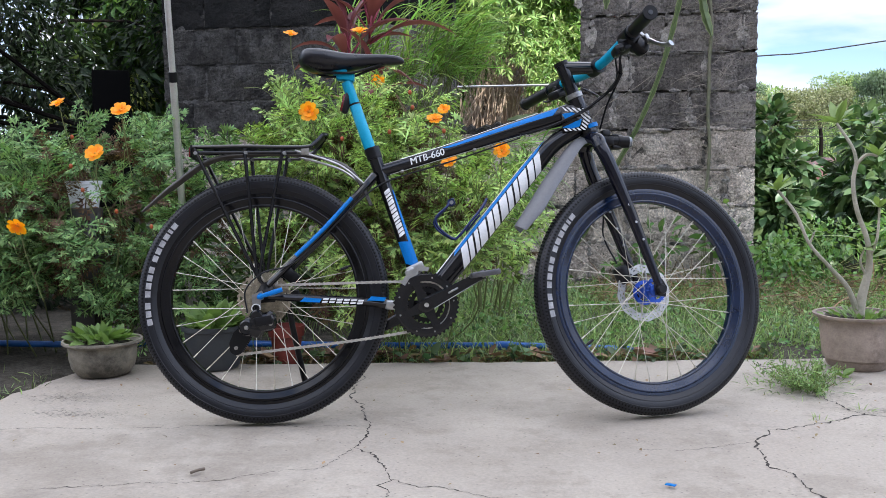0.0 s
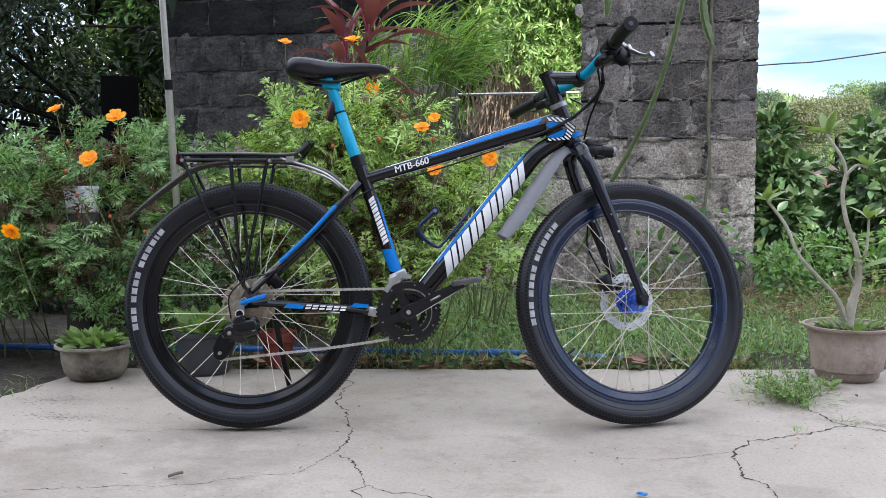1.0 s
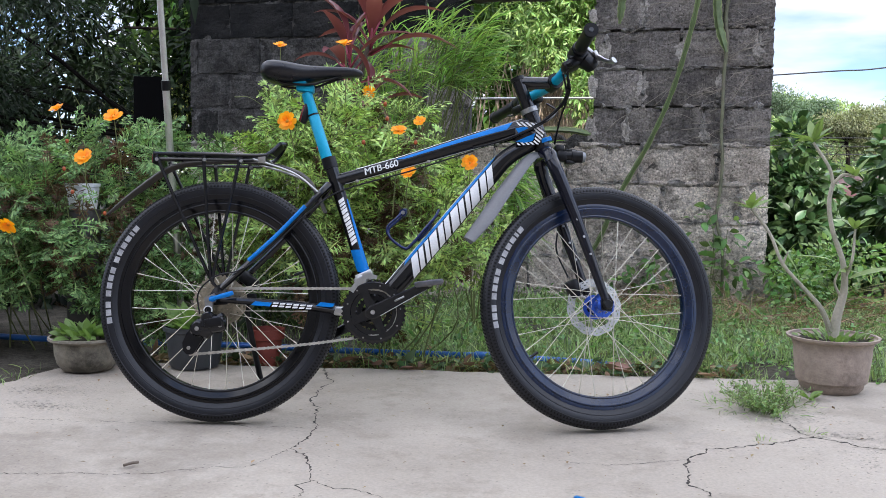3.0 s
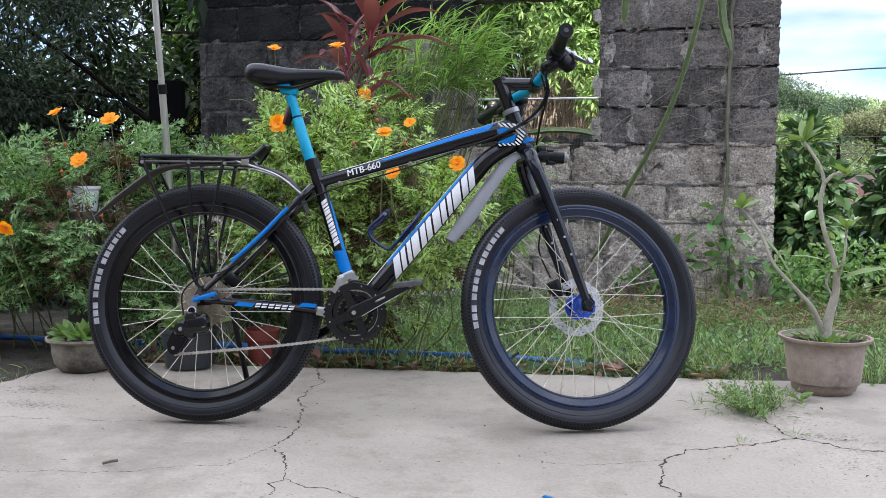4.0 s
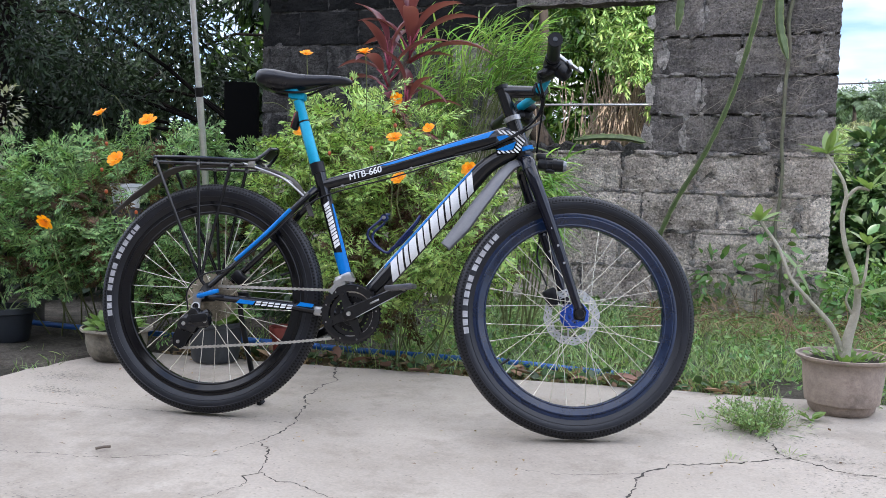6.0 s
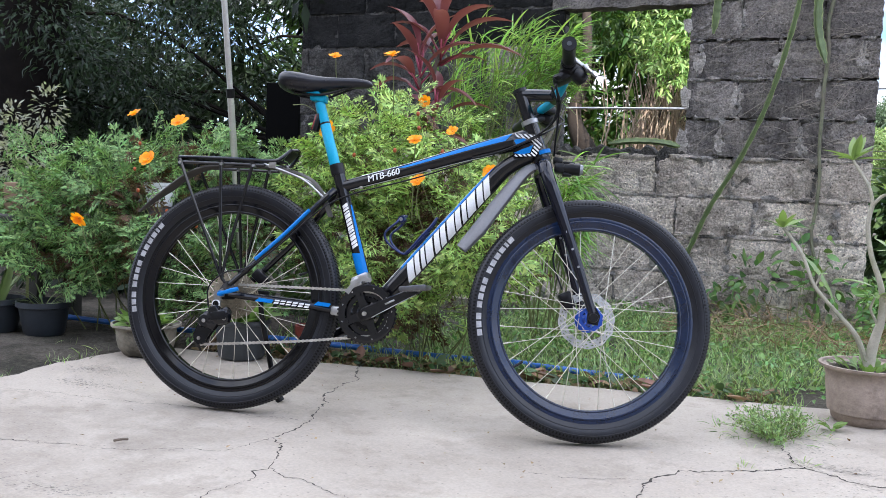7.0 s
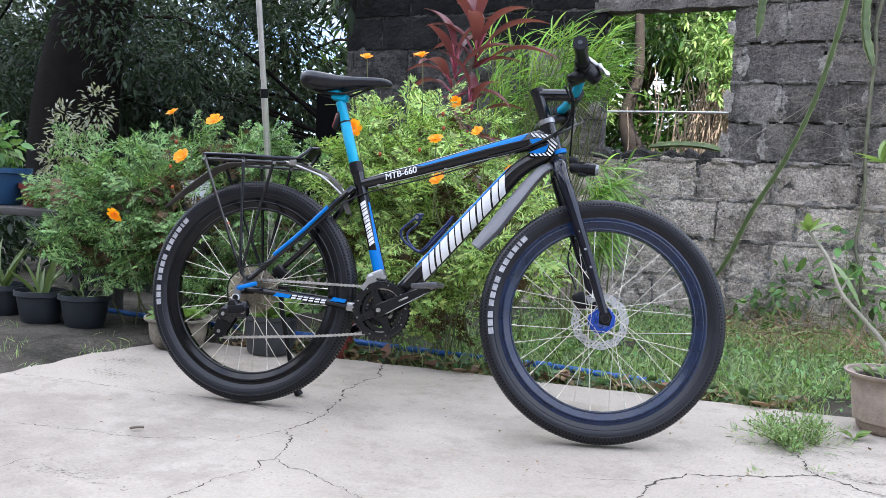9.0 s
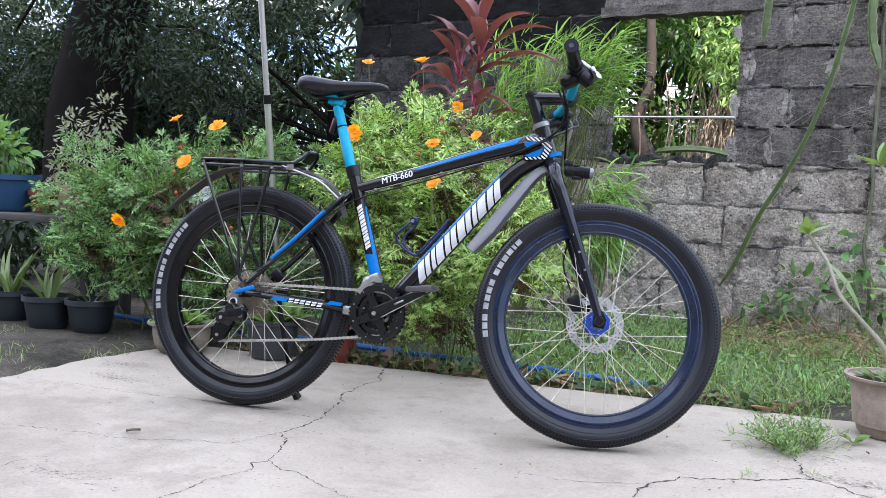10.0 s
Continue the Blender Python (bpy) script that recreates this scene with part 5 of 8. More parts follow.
def leaf_template(width=0.3, droop=0.15, fold=0.06):
    v = [(0, 0, 0), (-0.5 * width, 0.42, fold - droop * 0.2), (0, 0.45, -droop * 0.2), (0.5 * width, 0.42, fold - droop * 0.2), (0, 1, -droop)]
    return np.array(v, float), np.array([(0, 2, 1, 0), (0, 3, 2, 0), (1, 2, 4, 1), (2, 3, 4, 2)])[:, :3]


def strap_template(width=0.06, droop=0.5, seg=6, fold=0.0):
    v, f = [], []
    for i in range(seg + 1):
        t = i / seg
        w = width * 0.5 * min(1, 0.5 + 2.2 * t) * (1 - t ** 3)
        y, z = t * (1 - 0.35 * droop * t * t), -droop * t * t
        v += [(-w, y, z + fold * w), (0, y, z), (w, y, z + fold * w)]
    for i in range(seg):
        for k in (0, 1):
            a = 3 * i + k
            f.append((a, a + 1, a + 4, a + 3))
    return np.array(v, float), np.array(f)


def oval_template(width, droop, fold, seg=4):
    """A rounded leaf with a mid rib."""
    v, f = [], []
    for i in range(seg + 1):
        t = i / seg
        w = width * 0.5 * math.sin(math.pi * t ** 0.85) ** 0.8 if 0 < i < seg else 0.004
        v += [(-w, t, fold * w * 2 - droop * t * t), (0, t, -droop * t * t), (w, t, fold * w * 2 - droop * t * t)]
    for i in range(seg):
        for k in (0, 1):
            a = 3 * i + k
            f.append((a, a + 1, a + 4, a + 3))
    return np.array(v, float), np.array(f)


def feather_template(rng, pairs=4):
    """A twice-cut feathery leaf of narrow lobes."""
    v, f = [], []

    def lobe(o, d, length, w, z):
        s = np.array([-d[1], d[0]])
        o, d = np.array(o), np.array(d)
        i = len(v)
        for q, ww, zz in ((0, 0.0, 0), (0.5, 0.5, -0.01), (1.0, 0.0, -0.05), (0.5, -0.5, -0.01)):
            p = o + d * length * q + s * w * ww
            v.append((p[0], p[1], z + zz * length * 4))
        f.append((i, i + 1, i + 2, i + 3))

    lobe((0, 0), (0, 1), 1.0, 0.045, 0)
    for k in range(pairs):
        t = 0.28 + 0.58 * k / (pairs - 1)
        ln = 0.42 * (1 - 0.5 * (t - 0.28) / 0.6) * rng.uniform(0.85, 1.15)
        for s in (-1, 1):
            a = radians(50 + rng.uniform(-8, 8))
            d = np.array([s * math.sin(a), math.cos(a)])
            z = -0.12 * ln
            lobe((0, t), d, ln, 0.072, z)
            for q, b in ((0.30, 46), (0.36, -42), (0.60, 36)):
                aa = a + radians(b)
                lobe(np.array((0, t)) + d * ln * q, (s * math.sin(aa), math.cos(aa)), ln * 0.50, 0.062, z)
    for s in (-1, 0, 1):
        lobe((0, 0.80), (0.35 * s, 0.94), 0.30, 0.085, 0)
    return np.array(v, float), np.array(f)


def clump_points(rng, blobs, n, shell=0.55):
    """Points in ellipsoids (centre, radii), thicker towards their skin, with outward directions."""
    vol = np.array([b[1][0] * b[1][1] * b[1][2] for b in blobs]) ** (2 / 3)
    pick = rng.choice(len(blobs), n, p=vol / vol.sum())
    d = unit(rng.normal(0, 1, (n, 3)))
    r = (shell + (1 - shell) * rng.random(n) ** 0.7)[:, None]
    C, R = np.array([b[0] for b in blobs], float)[pick], np.array([b[1] for b in blobs], float)[pick]
    lump = 1 + 0.12 * np.sin(7 * d[:, :1] + 3 * pick[:, None]) + 0.1 * np.sin(9 * d[:, 2:3] + pick[:, None])
    return C + d * R * r * lump, d


def twigs(rng, base, targets, r0, r1, bend=0.12):
    bm = B()
    for t in targets:
        b = Vector(base if not callable(base) else base(t))
        t = Vector(t)
        m = b.lerp(t, 0.5) + Vector(rng.normal(0, bend * (t - b).length, 3))
        tube(bm, spline([b, m, t], 4), [r0, (r0 + r1) / 2, r1], 6)
    return bm


LEAF, BROAD = oval_template(0.34, 0.2, 0.12, 3), oval_template(0.50, 0.22, 0.15, 4)
frng = np.random.RandomState(5)
FEATHERS = [feather_template(frng) for _ in range(3)]

# ---------------------------------------------------------------- ground
gx = np.concatenate([[-400, -150, -60, -25, -12, -8], np.arange(-6, 6.01, 0.12), [8, 12, 25, 60, 150, 400]])
gy = np.concatenate([[-400, -150, -60, -25, -12, -6, -3, -1, 1], np.arange(1.5, 8.01, 0.12), [10, 14, 25, 60, 150, 600]])
X, Y = np.meshgrid(gx, gy)
Z = np.full_like(X, -0.045)
for i in range(X.shape[0]):
    for j in range(X.shape[1]):
        q = Vector((X[i, j] * 1.7, Y[i, j] * 1.7, 0))
        Z[i, j] += 0.020 * noise.noise(q) + 0.012 * noise.noise(q * 3.3)
Z += 0.035 * np.clip((Y - 3.3) / 1.5, 0, 1) + 0.03 * np.clip((-1.35 - X) / 0.3, 0, 1) * (Y < 3.6)
nx = len(gx)
F = np.array([(i * nx + j, i * nx + j + 1, (i + 1) * nx + j + 1, (i + 1) * nx + j) for i in range(len(gy) - 1) for j in range(nx - 1)])
ground = arrays("ground", np.stack([X, Y, Z], -1).reshape(-1, 3), F, M["soil"], smooth=True)
tagged(ground, label="damp brown garden soil with moss", category="ground", kind="structure")


def wavy(a, b, n, amp, seed):
    """Points from a to b with uneven wander."""
    rng = np.random.RandomState(seed)
    a, b = np.array(a, float), np.array(b, float)
    d = (b - a) / np.linalg.norm(b - a)
    s = np.array([-d[1], d[0]])
    return [a + (b - a) * i / n + s * amp * rng.uniform(-1, 1) * (0 < i < n) for i in range(n + 1)]


edge = wavy((-1.24, 1.2), (-1.40, 2.55), 16, 0.015, 1) + wavy((-1.41, 2.6), (-1.36, 3.02), 6, 0.02, 2) + wavy((-1.30, 3.04), (0.84, 3.36), 26, 0.014, 3) + wavy((0.9, 3.37), (3.4, 3.72), 16, 0.02, 4) + [np.array((3.4, -6.0)), np.array((-1.2, -6.0))]
bm = B()
top = [bm.verts.new((x, y, 0.0)) for x, y in edge]
rim_ = [bm.verts.new((x, y, -0.008)) for x, y in edge]
cx, cy = 0.3, 1.5
for v in top:
    d = Vector((cx - v.co.x, cy - v.co.y, 0)).normalized()
    v.co += d * 0.008
low = [bm.verts.new((x, y, -0.14)) for x, y in edge]
bm.faces.new(top)
n = len(edge)
for i in range(n):
    j = (i + 1) % n
    bm.faces.new((top[i], rim_[i], rim_[j], top[j]))
    bm.faces.new((rim_[i], low[i], low[j], rim_[j]))
slab = part("concrete_slab", bm, M["concrete"], None, smooth=False)
slab.location.z = -0.004
tagged(slab, label="worn pale concrete slab with cracks and stains", category="pavement", kind="structure")


def crack(pts, w, seed, name="crack"):
    """A thin dirt-filled crack, wandering along pts."""
    rng = np.random.RandomState(seed)
    path = []
    for a, b in zip(pts, pts[1:]):
        a, b = np.array(a, float), np.array(b, float)
        n = max(2, int(np.linalg.norm(b - a) / 0.009))
        s = np.array([-(b - a)[1], (b - a)[0]]) / np.linalg.norm(b - a)
        off = np.cumsum(rng.normal(0, 0.0046, n + 1))
        off -= np.linspace(off[0], off[-1], n + 1)
        path += [a + (b - a) * i / n + s * off[i] for i in range(n)]
    path.append(np.array(pts[-1], float))
    bm = B()
    prev = None
    for i, p in enumerate(path):
        d = path[min(i + 1, len(path) - 1)] - path[max(i - 1, 0)]
        s = np.array([-d[1], d[0]]) / max(1e-6, np.linalg.norm(d))
        t = i / (len(path) - 1)
        ww = 1.5 * w * (0.30 + 1.2 * rng.random() ** 2) * min(1, 8 * (1 - t) + 0.25)
        if rng.random() < 0.06:
            ww = w * 2.6
        cur = [bm.verts.new((*(p + s * k), 0.0006)) for k in (-ww, ww * rng.uniform(0.3, 1.2))]
        if prev and rng.random() > 0.05:
            bm.faces.new((prev[0], prev[1], cur[1], cur[0]))
        prev = cur
    return part(name, bm, M["crack"], slab, smooth=False)


crack([(-0.47, 3.15), (-0.36, 2.93), (-0.331, 2.65), (-0.258, 2.505), (-0.208, 2.37), (-0.202, 2.182), (-0.152, 2.126), (-0.089, 2.025), (-0.064, 1.95)], 0.0019, 1)
crack([(-0.202, 2.182), (-0.223, 2.097), (-0.246, 2.003), (-0.342, 1.97), (-0.409, 1.925), (-0.455, 1.893), (-0.60, 1.86), (-0.74, 1.81), (-0.845, 1.785)], 0.0008, 2)
crack([(-0.064, 1.95), (0.0, 1.914), (0.11, 1.89), (0.213, 1.849), (0.36, 1.80)], 0.0012, 3)
crack([(-0.064, 1.95), (-0.044, 1.848), (-0.072, 1.762), (-0.067, 1.666), (-0.067, 1.564), (-0.09, 1.40)], 0.0012, 8)
crack([(1.9, 2.42), (1.45, 2.53), (1.248, 2.578), (1.202, 2.607), (1.119, 2.645), (0.948, 2.517), (0.829, 2.456), (0.78, 2.347), (0.768, 2.295), (0.778, 2.193), (0.83, 2.03), (0.93, 1.80)], 0.0022, 4)
crack([(1.119, 2.645), (1.05, 2.82), (1.0, 3.05), (0.92, 3.36)], 0.0017, 5)
crack([(-1.34, 2.19), (-1.19, 2.214), (-0.95, 2.256), (-0.79, 2.28), (-0.578, 2.334), (-0.362, 2.339), (-0.21, 2.36)], 0.0007, 6)
crack([(0.774, 2.34), (0.62, 2.26), (0.50, 2.24)], 0.0006, 7)
crack([(-0.503, 1.659), (-0.521, 1.541), (-0.56, 1.42)], 0.0008, 9)


def dirt(cx, cy, rx, ry, n, seed, coarse=1.0, material="moss"):
    """A scatter of thin dirt flakes, thickest in the middle."""
    rng = np.random.RandomState(seed)
    v, f = [], []
    for _ in range(n):
        x, y = cx + rng.normal(0, rx), cy + rng.normal(0, ry)
        k = rng.randint(5, 8)
        r = coarse * rng.uniform(0.0008, 0.0022)
        a0 = rng.uniform(0, 6)
        c = len(v)
        ring = [(x + 1.7 * r * rng.uniform(0.5, 1.2) * math.cos(a0 + 6.283 * i / 6), y + r * rng.uniform(0.5, 1.2) * math.sin(a0 + 6.283 * i / 6), 0.0005) for i in range(6)]
        v += ring
        f.append(tuple(range(c, c + 6)))
    ob = arrays("dirt", v, f, M[material], slab)
    tagged(ob, kind="stuff")


dirt(-1.16, 2.58, 0.07, 0.05, 500, 1)
dirt(-1.0, 2.40, 0.10, 0.03, 300, 2)
dirt(-0.86, 2.60, 0.10, 0.03, 200, 3)
dirt(1.22, 2.68, 0.10, 0.02, 240, 7)
dirt(1.05, 2.86, 0.06, 0.08, 160, 8)
dirt(0.15, 3.05, 0.7, 0.10, 240, 4)
dirt(0.9, 2.95, 0.18, 0.16, 160, 5)
dirt(0.0, 2.3, 0.9, 0.45, 150, 6)
dirt(1.30, 2.58, 0.16, 0.10, 420, 9)
dirt(1.20, 2.30, 0.22, 0.16, 220, 10)
dirt(0.98, 2.98, 0.13, 0.12, 420, 11)
dirt(-1.15, 2.75, 0.12, 0.10, 500, 12)
for k, (x, y, rx, ry) in enumerate(((-1.22, 2.57, 0.05, 0.035), (-1.10, 2.39, 0.06, 0.02), (-0.35, 1.59, 0.08, 0.02), (1.10, 2.88, 0.06, 0.07), (1.20, 2.68, 0.09, 0.03), (1.32, 2.45, 0.12, 0.06), (0.95, 3.10, 0.10, 0.06))):
    dirt(x, y, rx, ry, 110, 20 + k, 1.7, "lichen")

# ---------------------------------------------------------------- block wall
WY, TH, C0, CH = 5.345, 0.11, 0.03, 0.21
COURSES = 11
L_END, OP_L, OP_R, R_END = -2.16, -0.40, 0.30, 1.255
SILL, HEAD = C0 + 4 * CH + 0.01, C0 + 8 * CH - 0.018
wall = empty("wall_north", label="weathered grey concrete block wall with a window opening", category="wall", kind="structure")


def core(x0, x1, z0, z1, material="mortar", deep=0.014):
    """The mortar bed of a stretch of wall, set back behind the block faces."""
    bm = B()
    n, k = max(2, int((x1 - x0) / 0.035)), max(2, int((z1 - z0) / 0.035))
    rng = np.random.RandomState(int(abs(x0 * 100) + z0 * 10))
    g = [[bm.verts.new((x0 + (x1 - x0) * i / n, WY + deep + rng.uniform(-0.006, 0.006), z0 + (z1 - z0) * j / k)) for j in range(k + 1)] for i in range(n + 1)]
    for i in range(n):
        for j in range(k):
            bm.faces.new((g[i][j], g[i + 1][j], g[i + 1][j + 1], g[i][j + 1]))
    block(bm, pose((x0 + x1) / 2, WY + 0.030 + (TH - 0.04) / 2, (z0 + z1) / 2), (x1 - x0, TH - 0.04, z1 - z0))
    return part("mortar_bed", bm, M[material], wall, smooth=False)


TOPZ = C0 + COURSES * CH
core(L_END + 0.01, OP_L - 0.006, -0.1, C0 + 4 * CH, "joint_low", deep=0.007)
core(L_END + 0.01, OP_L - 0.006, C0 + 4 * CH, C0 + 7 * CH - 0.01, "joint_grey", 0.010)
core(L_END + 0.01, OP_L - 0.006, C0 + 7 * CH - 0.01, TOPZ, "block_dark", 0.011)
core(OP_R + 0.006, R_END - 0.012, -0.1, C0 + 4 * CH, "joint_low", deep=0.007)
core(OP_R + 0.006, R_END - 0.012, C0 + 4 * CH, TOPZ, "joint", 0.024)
core(OP_L, OP_R, -0.1, SILL - 0.03, "joint_low", deep=0.007)
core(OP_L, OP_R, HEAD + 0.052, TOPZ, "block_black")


def rough_block(length, seed):
    """A chipped hollow-block face: a subdivided box with worn edges."""
    rng = np.random.RandomState(seed)
    bm = B()
    h, d = CH - 0.013, TH - 0.008
    nx_, nz_ = max(3, int(length / 0.017)), 11
    o = Vector((rng.uniform(0, 90), 0, 0))
    fr = []
    for i in range(nx_ + 1):
        col = []
        for j in range(nz_ + 1):
            x, z = length * (i / nx_ - 0.5), h * (j / nz_ - 0.5)
            e = min(min(i, nx_ - i), min(j, nz_ - j))
            q = Vector((x, 0, z)) + o
            y = 0.0065 * noise.noise(q * 13) + 0.0048 * noise.noise(q * 34) + rng.uniform(-0.0016, 0.0016)
            y += 0.030 * max(0, noise.noise(q * 19 + Vector((2, 5, 1))) - 0.42)
            y += 0.012 * max(0, noise.noise(q * 8 + Vector((7, 7, 7))) - 0.30)
            if e == 0:
                y += 0.003 + 0.008 * max(0, noise.noise(q * 22) + 0.10)
                x += rng.uniform(-0.004, 0.004)
                z += rng.uniform(-0.004, 0.004)
            elif e == 1:
                y += 0.006 * max(0, noise.noise(q * 22) + 0.05)
            col.append(bm.verts.new((x, y, z)))
        fr.append(col)
    for i in range(nx_):
        for j in range(nz_):
            bm.faces.new((fr[i][j], fr[i + 1][j], fr[i + 1][j + 1], fr[i][j + 1]))
    loop = [fr[i][0] for i in range(nx_ + 1)] + [fr[nx_][j] for j in range(1, nz_ + 1)] + [fr[i][nz_] for i in range(nx_ - 1, -1, -1)] + [fr[0][j] for j in range(nz_ - 1, 0, -1)]
    back = [bm.verts.new((v.co.x, d, v.co.z)) for v in loop]
    for i in range(len(loop)):
        j = (i + 1) % len(loop)
        bm.faces.new((loop[i], back[i], back[j], loop[j]))
    bmesh.ops.recalc_face_normals(bm, faces=bm.faces)
    me = bpy.data.meshes.new("block")
    bm.to_mesh(me)
    bm.free()
    me.polygons.foreach_set("use_smooth", [False] * len(me.polygons))
    return me


BLOCKS = {}


def lay(x0, x1, course, material, rng):
    length = round(x1 - x0, 2)
    if length < 0.05:
        return
    key = (length, rng.randint(4), material.name)
    if key not in BLOCKS:
        BLOCKS[key] = rough_block(length - 0.012, rng.randint(9999))
        BLOCKS[key].materials.append(material)
    ob = new("block", BLOCKS[key])
    ob.parent = wall
    ob.matrix_local = pose((x0 + x1) / 2, WY + rng.uniform(-0.005, 0.003), C0 + CH * (course + 0.5) + rng.uniform(-0.002, 0.002), 0, rng.uniform(-0.5, 0.5), rng.uniform(-0.4, 0.4))


wrng = np.random.RandomState(11)
for c in range(-1, COURSES):
    x = 0.567 + (0.2 if c % 2 == 0 else 0.0) - 0.41 * 8
    if c == 4:
        x += 0.13
    if c == 2:
        x -= 0.08
    while x < R_END:
        a, b = x, x + 0.41
        x = b
        z0, z1 = C0 + CH * c, C0 + CH * (c + 1)
        spans = [(L_END, OP_L), (OP_R, R_END)] if (z1 > SILL + 0.05 and z0 < HEAD) else [(L_END, R_END)]
        for s0, s1 in spans:
            p, q = max(a, s0), min(b, s1)
            if q - p < 0.03:
                continue
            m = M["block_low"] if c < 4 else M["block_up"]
            # left of the opening the upper blocks are darker, the topmost near-black
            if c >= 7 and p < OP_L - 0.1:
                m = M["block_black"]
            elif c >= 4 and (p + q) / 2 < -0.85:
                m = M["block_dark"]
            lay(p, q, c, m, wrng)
bm = block(B(), pose((OP_L + OP_R) / 2 + 0.01, WY + 0.05, HEAD + 0.025), (OP_R - OP_L + 0.17, TH + 0.02, 0.050))
bmesh.ops.subdivide_edges(bm, edges=[e for e in bm.edges if abs(e.verts[0].co.x - e.verts[1].co.x) > 0.1], cuts=44, use_grid_fill=True)
bmesh.ops.subdivide_edges(bm, edges=[e for e in bm.edges if abs(e.verts[0].co.x - e.verts[1].co.x) < 1e-4], cuts=3, use_grid_fill=True)
for v in bm.verts:
    v.co += Vector((0, 0.010 * noise.noise(v.co * 17), 0.012 * noise.noise(v.co * 14 + Vector((3, 0, 0))) + 0.005 * noise.noise(v.co * 45)))
part("lintel", bm, M["block_up"], wall, "thin concrete lintel over the opening", smooth=False)
srng = np.random.RandomState(3)
bm = B()
prev = None
for i in range(25):
    x = OP_L + (OP_R - OP_L) * i / 24
    h = SILL + 0.015 + 0.045 * srng.random() + (0.02 if i > 19 else 0)
    cur = [bm.verts.new(q) for q in ((x, WY + 0.004 + srng.uniform(0, 0.006), SILL - 0.06), (x, WY + srng.uniform(0, 0.012), h - 0.012), (x, WY + 0.02, h), (x, WY + TH - 0.01, h - srng.uniform(0, 0.01)), (x, WY + TH - 0.01, SILL - 0.06))]
    if prev:
        for k in range(4):
            bm.faces.new((prev[k], prev[k + 1], cur[k + 1], cur[k]))
    prev = cur
part("broken_sill", bm, M["block_dark"], wall, "ragged mortar sill of the opening", smooth=False)
# squeezed mortar along the bed joints
mv, mf = [], []
mrng = np.random.RandomState(4)
for c in range(0, COURSES):
    z = C0 + CH * c
    xx = L_END
    while xx < R_END:
        ln = mrng.uniform(0.02, 0.10)
        if mrng.random() < 0.8 and xx + ln < R_END - 0.01 and not (c >= 5 and xx < OP_L) and not (OP_L - 0.03 < xx + ln / 2 < OP_R + 0.03 and SILL - 0.05 < z < HEAD + 0.05):
            k = len(mv)
            h, o = mrng.uniform(0.006, 0.022), mrng.uniform(0.005, 0.018) * (0.5 if c < 4 else 1.0)
            dz = mrng.uniform(-0.006, 0.006)
            for i in range(4):
                t = i / 3
                w = h * (0.5 + mrng.random()) * (0.4 if i in (0, 3) else 1)
                px = xx + ln * t
                mv += [(px, WY + 0.006, z + dz - w), (px, WY - o * (0.3 if i in (0, 3) else mrng.uniform(0.5, 1)), z + dz - w * 0.2), (px, WY - o * 0.5, z + dz + w * 0.5), (px, WY + 0.006, z + dz + w)]
            for i in range(3):
                for j in range(3):
                    q = k + 4 * i + j
                    mf.append((q, q + 4, q + 5, q + 1))
        xx += ln
for ob in [o for o in wall.children if o.name.startswith("block")]:
    bx, bz = ob.location.x, ob.location.z
    end = bx + max(v.co.x for v in ob.data.vertices) + 0.006
    if end > R_END - 0.03 or (bz > C0 + 3.8 * CH and end < OP_L) or abs(end - OP_L) < 0.03:
        continue
    zz = bz - CH * 0.42
    while zz < bz + CH * 0.38:
        ln = mrng.uniform(0.02, 0.06)
        if mrng.random() < 0.72:
            k = len(mv)
            w0, o = mrng.uniform(0.007, 0.024), mrng.uniform(0.005, 0.016)
            dx = mrng.uniform(-0.008, 0.008)
            for i in range(4):
                w = w0 * (0.5 + mrng.random()) * (0.4 if i in (0, 3) else 1)
                pz = zz + ln * i / 3
                mv += [(end + dx + w, WY + 0.006, pz), (end + dx + w * 0.3, WY - o * mrng.uniform(0.4, 1), pz), (end + dx - w * 0.4, WY - o * 0.6, pz), (end + dx - w, WY + 0.006, pz)]
            for i in range(3):
                for j in range(3):
                    q = k + 4 * i + j
                    mf.append((q, q + 4, q + 5, q + 1))
        zz += ln
ob = arrays("mortar_lumps", mv, mf, M["mortar"], wall)
tagged(ob, kind="stuff")


